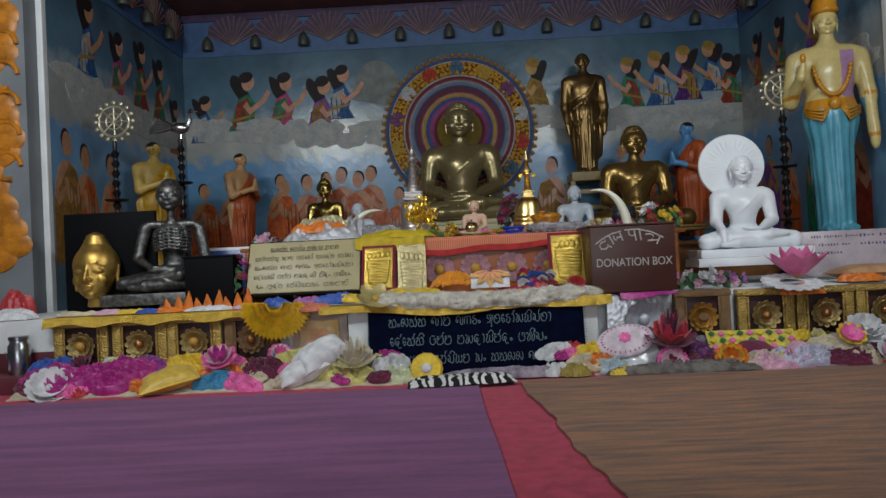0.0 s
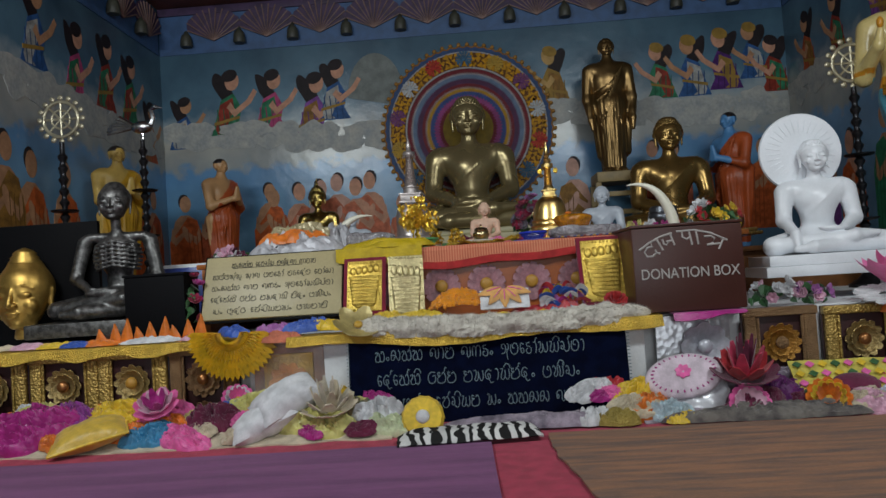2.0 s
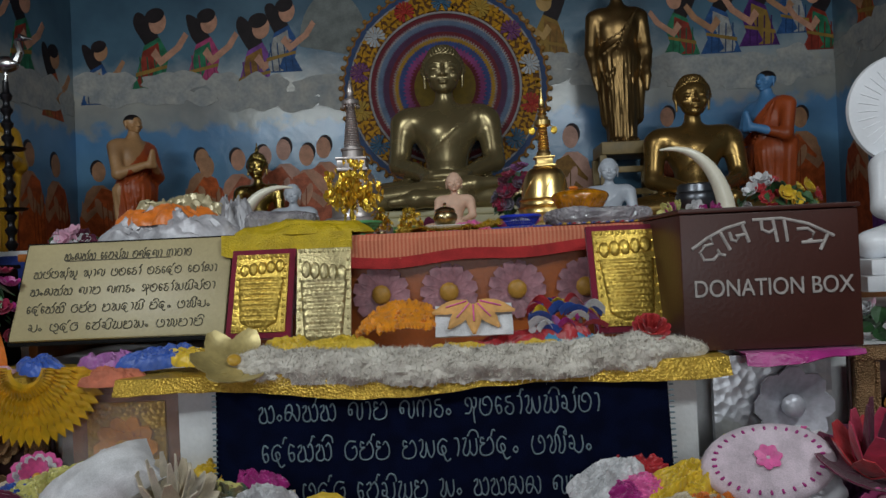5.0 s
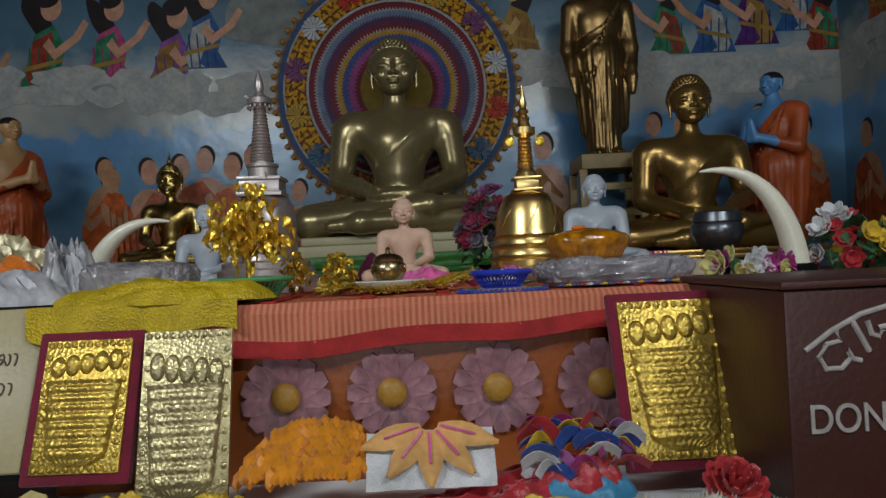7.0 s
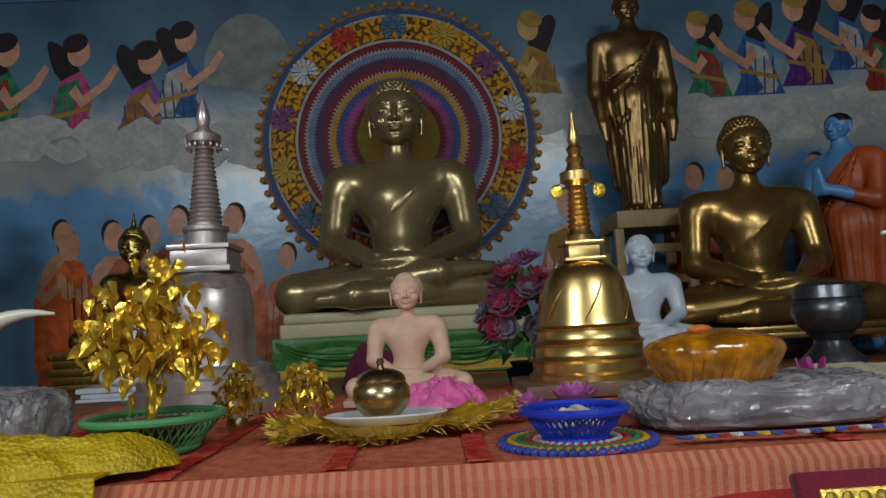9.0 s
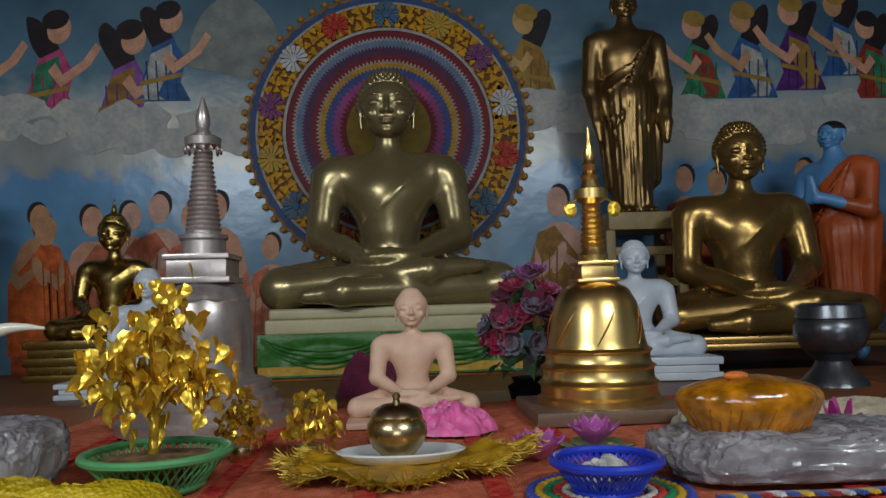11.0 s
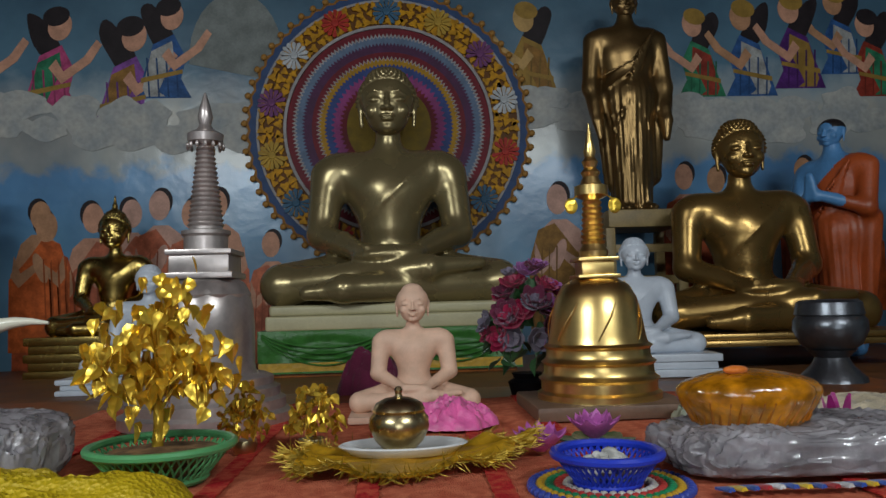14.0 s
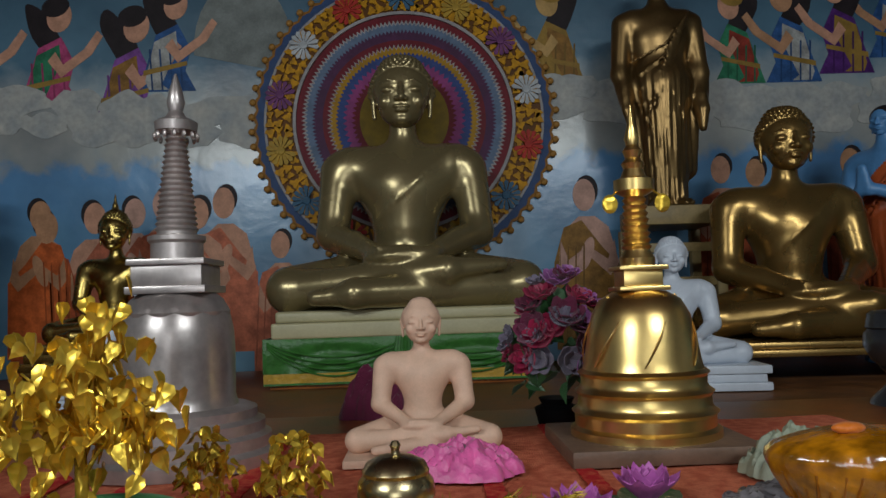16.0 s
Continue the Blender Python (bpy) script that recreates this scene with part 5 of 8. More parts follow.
def woven_basket(x, y, r, h, color, label, rough=0.35):
    t = thing("plastic_basket", x, y, TZ, label, "basket")
    m = mat("plastic_%d" % int(color[1] * 1000), color, rough, var=0.05)
    bm = bmesh.new()
    for i in range(44):
        a = 2 * math.pi * i / 44
        for e in (-1, 1):
            tube([((0.62 + 0.36 * s) * r * math.cos(a + 0.22 * e * s), (0.62 + 0.36 * s) * r * math.sin(a + 0.22 * e * s), 0.006 + (h - 0.008) * s) for s in (0, 0.35, 0.7, 1)], 0.0016, 5, bm)
    part("lattice", bm, m, t)
    part("base", lathe([(0, 0), (0.62 * r, 0), (0.66 * r, 0.004), (0.64 * r, 0.012), (0, 0.010)], 40), m, t)
    part("rim", tube([(r * math.cos(a), r * math.sin(a), h) for a in np.linspace(0, 2 * math.pi, 49)], 0.0055, 8), m, t)
    return t


woven_basket(0.503, 4.245, 0.062, 0.038, (0.02, 0.05, 0.55), "blue plastic lattice basket holding petals")
gb = woven_basket(-0.048, 4.36, 0.090, 0.046, (0.10, 0.36, 0.14), "green plastic lattice basket at the golden tree's foot")
soil = mat("dry_petals", (0.25, 0.14, 0.06), 0.9, var=0.3, scale=60)
part("filling", lathe([(0, 0.012), (0.05, 0.012), (0.074, 0.038), (0.045, 0.042), (0, 0.044)], 30, (0, 0, 0), None, 7, 0.04), soil, gb)
wp = mat("white_petals", (0.75, 0.74, 0.70), 0.8, var=0.2, scale=50)


def heap(bm, n, rx, ry, h, s0, s1, seed):
    random.seed(seed)
    for i in range(n):
        a, q = random.uniform(0, 6.28), math.sqrt(random.random())
        x, y = rx * q * math.cos(a), ry * q * math.sin(a)
        s = random.uniform(s0, s1)
        ball((s, s * random.uniform(0.6, 1), s * random.uniform(0.35, 0.8)), (x, y, h * (1 - q * q) * random.uniform(0.5, 1) + s * 0.3), bm, 7, 5, Matrix.Rotation(random.uniform(0, 3), 4, (random.random(), random.random(), 1)))
    return bm


fl = thing("petals", 0.503, 4.245, TZ + 0.010, "white petals heaped in the blue basket", "petals")
part("heap", heap(bmesh.new(), 60, 0.038, 0.038, 0.026, 0.006, 0.012, 4), wp, fl)
cst = thing("beaded_mat", 0.505, 4.245, TZ - 0.003, "round beaded mat with rainbow rings", "mat")
for k, c in enumerate([(0.05, 0.08, 0.4), (0.6, 0.35, 0.03), (0.02, 0.25, 0.1), (0.5, 0.05, 0.04), (0.6, 0.55, 0.5)]):
    r = 0.092 - 0.0105 * k
    bm = bmesh.new()
    for i in range(52 - 5 * k):
        a = 2 * math.pi * i / (52 - 5 * k)
        ball(0.0062, (r * math.cos(a), r * math.sin(a), 0.003), bm, 6, 5)
    part("bead_ring", bm, mat("bead_%d" % k, c, 0.3), cst)


def leaf_plate(s, bm, m4, bend=0.3):
    """A heart-shaped foil leaf with a drip tip."""
    pts = [(0, 0), (0.32, 0.12), (0.46, 0.4), (0.36, 0.7), (0.14, 0.92), (0, 1.2)]
    b = bmesh.new()
    mid = [b.verts.new((0, -0.0, -s * z)) for z in (0, 0.12, 0.4, 0.7, 0.92, 1.2)]
    for e in (-1, 1):
        side = [b.verts.new((e * s * x, -bend * s * x, -s * (z - (0.1 if x > 0.2 else 0)))) for x, z in pts]
        for k in range(5):
            q = [mid[k], side[k], side[k + 1], mid[k + 1]]
            b.faces.new(q if e > 0 else q[::-1])
    bmesh.ops.remove_doubles(b, verts=b.verts, dist=1e-5)
    r = bmesh.ops.extrude_face_region(b, geom=b.faces[:])
    bmesh.ops.translate(b, vec=(0, 0.0012, 0), verts=[v for v in r["geom"] if isinstance(v, bmesh.types.BMVert)])
    bmesh.ops.transform(b, matrix=m4, verts=b.verts)
    return merge(bm, b)


def gold_tree():
    t = thing("golden_tree", -0.058, 4.37, TZ + 0.022, "small golden foil bodhi tree with heart-shaped leaves", "ornament tree")
    part("trunk", tube([(0, 0, 0), (0.003, 0, 0.05), (0, 0, 0.10), (0.004, 0, 0.15), (0, 0, 0.2)], [0.008, 0.007, 0.006, 0.005, 0.003], 10), GOLD_FOIL, t)
    random.seed(8)
    lm = []
    for k in range(3):
        bm = leaf_plate(0.018 + 0.003 * k, bmesh.new(), Matrix(), 0.2 + 0.25 * k)
        me = bpy.data.meshes.new("leaf")
        bm.to_mesh(me)
        bm.free()
        me.materials.append(GOLD_FOIL)
        lm.append(me)
    for i in range(15):
        a, el = 2 * math.pi * i / 15 * 2.4, radians(random.uniform(-4, 72))
        r = random.uniform(0.05, 0.082)
        e = Vector((r * math.cos(a) * math.cos(el), r * math.sin(a) * math.cos(el), 0.115 + 0.095 * math.sin(el)))
        br = part("branch", tube([(0, 0, 0.06 + 0.006 * i), tuple(e * 0.55 + Vector((0, 0, 0.055))), tuple(e)], [0.0028, 0.002, 0.0012], 6), GOLD_FOIL, t)
        for k in range(20):
            p = e * random.uniform(0.58, 1.08) + Vector((0, 0, random.uniform(0.0, 0.03))) + Vector((random.gauss(0, 0.016), random.gauss(0, 0.016), random.gauss(0, 0.016)))
            o = part("leaf", random.choice(lm), None, br)
            o.matrix_local = Matrix.Translation(p) @ Euler((random.gauss(0, 0.5), random.gauss(0, 0.4), random.uniform(0, 6.28))).to_matrix().to_4x4()
    return t


gold_tree()


def foil_bush(x, y, r, h, label, seed):
    t = thing("tinsel_bush", x, y, TZ, label, "ornament")
    random.seed(seed)
    part("pot", lathe([(0, 0), (0.4 * r, 0), (0.5 * r, 0.012), (0.45 * r, 0.02), (0, 0.02)], 20), OLD_BRASS, t)
    bm = bmesh.new()
    for i in range(90):
        a, el = random.uniform(0, 6.28), math.asin(random.uniform(-0.6, 1))
        q = random.uniform(0.5, 1)
        p = Vector((q * r * math.cos(a) * math.cos(el), q * r * math.sin(a) * math.cos(el), 0.5 * h + q * 0.5 * h * math.sin(el)))
        leaf_plate(random.uniform(0.012, 0.018), bm, Matrix.Translation(p) @ Euler((random.uniform(-1, 1), random.uniform(-1, 1), random.uniform(0, 6.28))).to_matrix().to_4x4(), 0.4)
    part("foil_leaves", bm, GOLD_FOIL, t)


foil_bush(0.125, 4.52, 0.045, 0.105, "bush of crinkled gold foil leaves", 1)
foil_bush(0.022, 4.53, 0.040, 0.11, "bush of crinkled gold foil leaves in a dish", 2)
pl = thing("plate", 0.263, 4.415, TZ + 0.012, "white oblong serving plate", "plate")
part("dish", lathe([(0, 0.002), (0.07, 0.002), (0.085, 0.012), (0.088, 0.014), (0.084, 0.016), (0.07, 0.007), (0, 0.006)], 40), WHITE_PAINT, pl).scale = (1.02, 0.58, 1)
pot = thing("brass_pot", 0.258, 4.41, TZ + 0.018, "round brass relic pot with a knobbed lid", "pot")
part("body", lathe([(0, 0), (0.024, 0.0), (0.026, 0.004), (0.038, 0.016), (0.0475, 0.036), (0.046, 0.052), (0.038, 0.062), (0, 0.062)], 40), OLD_BRASS, pot)
part("lid", lathe([(0.040, 0.060), (0.041, 0.064), (0.036, 0.074), (0.022, 0.081), (0.006, 0.084), (0.005, 0.089), (0.007, 0.094), (0.004, 0.099), (0, 0.10)], 36), OLD_BRASS, pot)
pot.scale = (0.88, 0.88, 0.88)


def tinsel(name, pts, r, n, material, label, category, seed, spike=0.02, w=0.0022):
    """A bristling garland along points."""
    random.seed(seed)
    t = thing(name, 0, 0, 0, label, category)
    bm = tube(pts, r * 0.35, 6)
    P = [Vector(p) for p in pts]
    for i in range(n):
        k = random.random() * (len(P) - 1)
        c = P[int(k)].lerp(P[min(int(k) + 1, len(P) - 1)], k % 1)
        d = Vector((random.gauss(0, 1), random.gauss(0, 1), random.gauss(0.3, 0.8))).normalized()
        u = d.cross(Vector((0.3, 0.5, 0.8))).normalized()
        L = r * random.uniform(0.7, 1.3)
        b = bm
        v = [b.verts.new(c + u * w), b.verts.new(c - u * w), b.verts.new(c + d * L + d.cross(u) * w), b.verts.new(c + d * L * 0.6 + d.cross(u) * 2 * w)]
        for q in ((0, 1, 2), (0, 2, 3), (1, 3, 2), (0, 3, 1)):
            b.faces.new([v[z] for z in q])
    part("strand", bm, material, t, "", False)
    return t


def gold_scarf():
    """A ruffled gold scarf spread under the plate, its edge fringed."""
    t = thing("gold_scarf", 0.262, 4.395, TZ + 0.002, "ruffled gold scarf with a fringed edge under the plate", "scarf")

    def edge(a, q):
        r = 1 + 0.10 * math.sin(3 * a + 1) + 0.06 * math.sin(7 * a)
        lift = 0.010 + (0.016 * max(0.0, math.sin(9 * a + 2 * math.sin(2 * a))) + 0.022 * max(0.0, math.cos(a)) ** 4) * q ** 3
        lift += 0.004 * noise.noise((3 * q * math.cos(a), 3 * q * math.sin(a), 2.0))
        return (0.168 * r * q * math.cos(a), 0.098 * r * q * math.sin(a), lift * (1.0 if q < 0.97 else 0.7))
    part("satin", sheet(120, 14, lambda u, v: edge(2 * math.pi * u, 0.05 + 0.95 * v), 0.0012), mat("gold_satin", (0.66, 0.36, 0.02), 0.32, 0.35, var=0.2, scale=30, bump=0.3, fine=160), t)
    random.seed(61)
    bm = bmesh.new()
    for i in range(1500):
        a = random.uniform(0, 6.283)
        c = Vector(edge(a, random.uniform(0.88, 1.0)))
        d = Vector((math.cos(a) + random.gauss(0, 0.6), math.sin(a) + random.gauss(0, 0.6), random.gauss(0.05, 0.45))).normalized()
        L, w = random.uniform(0.010, 0.024), 0.0007
        u = d.cross(Vector((0.3, 0.5, 0.8))).normalized()
        e = c + d * L
        e.z = max(e.z, 0.001)
        v = [bm.verts.new(c + u * w), bm.verts.new(c - u * w), bm.verts.new(e), bm.verts.new(c + d * L * 0.6 + d.cross(u) * 2 * w)]
        for q in ((0, 1, 2), (0, 2, 3), (1, 3, 2), (0, 3, 1)):
            bm.faces.new([v[z] for z in q])
    part("fringe", bm, mat("gold_fringe", (0.50, 0.32, 0.03), 0.4, 0.5, var=0.2), t, "", False)


gold_scarf()



def crumple(sx, sy, h, seed, amp=0.35, n=34, freq=3.0):
    """A crumpled heap of cloth or wrapped bundle with folds and a ragged outline."""
    def fn(u, v):
        a = 2 * math.pi * u
        q = v
        edge = 1 + 0.25 * noise.noise((math.cos(a) * 1.3, math.sin(a) * 1.3, seed)) + 0.10 * noise.noise((math.cos(a) * 4, math.sin(a) * 4, seed + 3))
        c, s = q * edge * math.cos(a), q * edge * math.sin(a)
        w = Vector((c, s, 0)) + 0.35 * Vector((noise.noise((c * 1.5, s * 1.5, seed + 20)), noise.noise((c * 1.5, s * 1.5, seed + 30)), 0))
        k = 0.8 * noise.noise((w.x * freq * 0.5, w.y * freq * 0.5, seed)) + 0.55 * (1 - 2 * abs(noise.noise((w.x * freq * 0.8, w.y * freq * 0.8, seed + 9)))) - 0.3
        k += 0.34 * (1 - 2 * abs(noise.noise((w.x * freq * 1.9, w.y * freq * 1.9, seed + 5))))
        body = math.sqrt(max(0.0, 1 - q ** 2.6))
        z = 0.8 * h * body * (1 + amp * k)
        return (sx * c, sy * s, max(0.002 + 0.004 * abs(noise.noise((c * 5, s * 5, seed))), z))
    return sheet(2 * n, n // 2, fn, 0.003)


def bundle(name, x, y, z, sx, sy, h, material, label, category, seed, rz=0, amp=0.35, freq=3.0, rx=0):
    t = thing(name, x, y, z, label, category)
    t.matrix_world = pose(x, y, z, rx, 0, 0) @ pose(0, 0, 0, 0, 0, rz)
    part("fabric", crumple(sx, sy, h, seed, amp, 52, freq), material, t)
    return t


def cushion(name, x, y, z, sx, sy, h, material, label, rz=0, rx=0, ry=0, trim=None, category="cushion", power=0.5):
    t = thing(name, x, y, z, label, category, rz=rz, rx=rx, ry=ry)
    b = bmesh.new()
    n = 14
    tops = []
    for side in (1, -1):
        g = []
        for i in range(n + 1):
            g.append([])
            for j in range(n + 1):
                u, v = i / n * 2 - 1, j / n * 2 - 1
                e = max(0.0, (1 - u * u) * (1 - v * v)) ** power
                pin = 1 - 0.06 * (1 - abs(u)) * abs(v) - 0.06 * (1 - abs(v)) * abs(u)
                wr = 0.08 * h * noise.noise((u * 3 + x * 7, v * 3, side))
                g[i].append(b.verts.new((sx / 2 * u * pin, sy / 2 * v * pin, h / 2 + side * (h / 2 * e + wr * e + 0.001))))
        for i in range(n):
            for j in range(n):
                q = (g[i][j], g[i + 1][j], g[i + 1][j + 1], g[i][j + 1])
                b.faces.new(q if side > 0 else q[::-1])
    bmesh.ops.remove_doubles(b, verts=b.verts, dist=0.0025)
    part("cover", b, material, t)
    if trim:
        part("piping", tube([(sx / 2 * p, sy / 2 * q, h / 2) for p, q in ((-1, -1), (0, -0.94), (1, -1), (0.94, 0), (1, 1), (0, 0.94), (-1, 1), (-0.94, 0), (-1, -1))], 0.006, 6), trim, t)
    return t


def lotus(name, x, y, z, r, mats, label, rings=3, rx=0, rz=0, core=None, n=9, lift=0.75, thick=0.003):
    t = thing(name, x, y, z, label, "cloth flower", rx=rx, rz=rz)
    for k in range(rings):
        q = 1 - 0.24 * k
        bm = petal_ring(n - k, 0.12 * r, r * q, 0.40 * r * q, r * (0.12 + lift * 0.35 * k), r * 0.18, None, thick, 0.5 * (k % 2), 0.45)
        part("petals", bm, mats[k % len(mats)], t)
    part("centre", ball((0.18 * r, 0.18 * r, 0.12 * r), (0, 0, 0.10 * r)), core or yellow_trim, t)
    return t


magenta = satin("magenta_cloth", (0.42, 0.015, 0.22))
pinkc = satin("pink_cloth", (0.85, 0.14, 0.42))
palepink = satin("pale_pink_cloth", (0.75, 0.42, 0.55))
lilac = satin("lilac_cloth", (0.42, 0.14, 0.42))
orangec = satin("orange_cloth", (0.80, 0.20, 0.015))
yellowc = satin("yellow_cloth", (0.82, 0.55, 0.03))
paleyellow = satin("pale_yellow_cloth", (0.66, 0.62, 0.20))
whitec = cloth("white_cloth", (0.74, 0.74, 0.76))
creamc = cloth("cream_cloth", (0.66, 0.56, 0.40))
redc = satin("red_cloth", (0.50, 0.025, 0.035))
bluec = satin("blue_cloth", (0.03, 0.10, 0.45))
navyc = mat("navy_velvet", (0.0025, 0.005, 0.022), 0.95, 0, 0.2, 20, 0.4, 320, 0.05)
greenc = satin("green_leaf_cloth", (0.04, 0.13, 0.04))
plumc = cloth("plum_cloth", (0.16, 0.02, 0.06))
greyp = mat("clear_grey_plastic", (0.66, 0.63, 0.67), 0.15, 0, 0.15, 16, 0.6, 60, 0.8, (0.34, 0.31, 0.33), 0.7, coat=0.9)
clearp = mat("clear_plastic_wrap", (0.70, 0.70, 0.74), 0.14, 0, 0.15, 20, 0.5, 50, 0.8, coat=0.6)
amber = mat("amber_cellophane", (0.62, 0.23, 0.006), 0.14, 0, 0.3, 26, 0.5, 60, 0.8, coat=0.7)
bundle("lotus_cushion", 0.335, 4.70, TZ, 0.10, 0.06, 0.04, pinkc, "bright pink petalled cloth under the clay statue", "cloth", 3, amp=0.8, freq=5)


def film_parcel(x, y, z, sx, sy, h, label, seed, rz=0):
    """A soft block in crinkled film: a rounded slab with sharp fine creases."""
    t = thing("wrapped_parcel", x, y, z, label, "parcel", rz=rz)

    def sup(c, p):
        return math.copysign(abs(c) ** p, c)

    def fn(u, v):
        a, b = 2 * math.pi * u, math.pi * (v - 0.5)
        cb = sup(math.cos(b), 0.45)
        p = Vector((sup(math.cos(a), 0.5) * cb, sup(math.sin(a), 0.5) * cb, sup(math.sin(b), 0.6)))
        q = Vector((p.x * sx, p.y * sy, p.z * h * 0.5)) * 48
        w = q + 0.8 * noise.noise_vector(q * 0.5)
        k = 0.010 * (0.45 - abs(noise.noise(w + Vector((seed, 0, 0))))) + 0.006 * (0.4 - abs(noise.noise(w * 2.3 + Vector((0, seed, 0)))))
        k += 0.006 * noise.noise(q * 0.3)
        return (p.x * (sx + k), p.y * (sy + k), max(0.001, h * 0.5 * (1 + p.z) + (k if p.z > -0.6 else 0)))
    part("film", sheet(260, 90, fn, 0.0), greyp, t)
    return t


film_parcel(0.755, 4.31, TZ, 0.165, 0.095, 0.056, "flat parcel wrapped in clear grey plastic", 5)
film_parcel(-0.285, 4.34, TZ + 0.004, 0.115, 0.08, 0.088, "lumpy parcel wrapped in grey plastic film", 12)
gbk = thing("gift_basket", 0.703, 4.30, TZ + 0.050, "boat-shaped gift basket wrapped in amber cellophane", "basket")
part("basket", lathe([(0, 0), (0.075, 0), (0.092, 0.02), (0.108, 0.045), (0.116, 0.066), (0.114, 0.076), (0.104, 0.086), (0.085, 0.093), (0.06, 0.100), (0.03, 0.106), (0, 0.108)], 56, (0, 0, 0), None, 14, 0.018), amber, gbk).scale = (1.08, 0.62, 1)
gbk.scale = (0.74, 0.8, 0.70)
part("bow", ball((0.022, 0.01, 0.008), (-0.03, -0.02, 0.108)), orangec, gbk)
bmw = bmesh.new()
for i in range(40):
    a = 2 * math.pi * i / 40
    tube([(0.098 * math.cos(a), 0.056 * math.sin(a), 0.016), (0.118 * math.cos(a + 0.1), 0.068 * math.sin(a + 0.1), 0.055)], 0.0022, 5, bmw)
part("lattice", bmw, mat("amber_lattice", (0.40, 0.12, 0.004), 0.3), gbk)


def cup_lotus(x, y, z, r, material, label, leaf=None, rz=0):
    """An open lotus of broad cupped petals in three rings."""
    t = thing("cloth_lotus", x, y, z, label, "cloth flower", rz=rz)
    if leaf:
        part("leaf", petal_ring(6, 0.1 * r, 1.25 * r, 0.5 * r, 0.05 * r, 0.05 * r, None, 0.0016, 0.0, 0.5), leaf, t)
    for k, (n, tilt, s) in enumerate(((9, 28, 1.0), (7, 52, 0.9), (5, 72, 0.75))):
        for i in range(n):
            a = 2 * math.pi * (i + 0.5 * (k % 2)) / n
            ct, st = math.cos(radians(tilt)), math.sin(radians(tilt))

            def fn(u, v):
                w = 0.36 * r * s * math.sin(math.pi * (0.08 + 0.92 * v) ** 0.85) * (u - 0.5) * 2 if v < 0.999 else 0.0
                d = r * s * v
                up = 0.9 * (w * w) / r + 0.22 * r * v * v
                rad, hz = 0.08 * r + d * ct - up * st, 0.10 * r + d * st + up * ct
                return (rad * math.cos(a) - w * math.sin(a), rad * math.sin(a) + w * math.cos(a), hz)
            part("petal", sheet(6, 8, fn, 0.0014), material, t)
    part("centre", ball((0.16 * r, 0.16 * r, 0.12 * r), (0, 0, 0.16 * r)), yellow_trim, t)
    return t


lotuspink = mat("lotus_pink", (0.66, 0.20, 0.55), 0.45, 0, 0.12, 30, 0.2, 200, 0.4, (0.48, 0.10, 0.42), 0.8)
cup_lotus(0.458, 4.435, TZ, 0.047, lotuspink, "lilac-pink open lotus flower", None, 10)
cup_lotus(0.553, 4.50, TZ + 0.004, 0.048, lotuspink, "lilac-pink open lotus on green leaves", greenc, 40)
lotus("cloth_lotus", 0.905, 4.45, TZ + 0.02, 0.04, [magenta, palepink], "magenta cloth lotus bud", 3, 0, 0, None, 7, 1.3, 0.0016)
bundle("scarf", 1.05, 4.62, TZ, 0.18, 0.10, 0.04, creamc, "cream and yellow folded scarves", "scarf", 22, amp=0.6)
bundle("scarf", 0.80, 4.62, TZ, 0.08, 0.06, 0.05, mat("pale_green_leaf", (0.42, 0.46, 0.34), 0.6), "pale green paper leaves", "paper leaves", 23, amp=0.8, freq=5)
bw = thing("alms_bowl", 1.365, 5.25, TZ, "dark steel alms bowl on a turned stand", "bowl")
part("stand", lathe([(0, -0.02), (0.085, -0.02), (0.08, 0.0), (0.05, 0.03), (0.04, 0.05), (0.06, 0.07), (0, 0.07)], 32), STEEL, bw)
part("bowl", lathe([(0, 0.06), (0.045, 0.062), (0.074, 0.085), (0.090, 0.12), (0.088, 0.145), (0.078, 0.158), (0, 0.158)], 40), STEEL, bw)
part("lid", lathe([(0.080, 0.156), (0.084, 0.16), (0.078, 0.19), (0.068, 0.197), (0, 0.199)], 40), STEEL, bw)
bundle("scarf", 0.185, 5.35, 0.66, 0.10, 0.08, 0.17, plumc, "plum red wrapped bundle behind the statue", "bundle", 31)


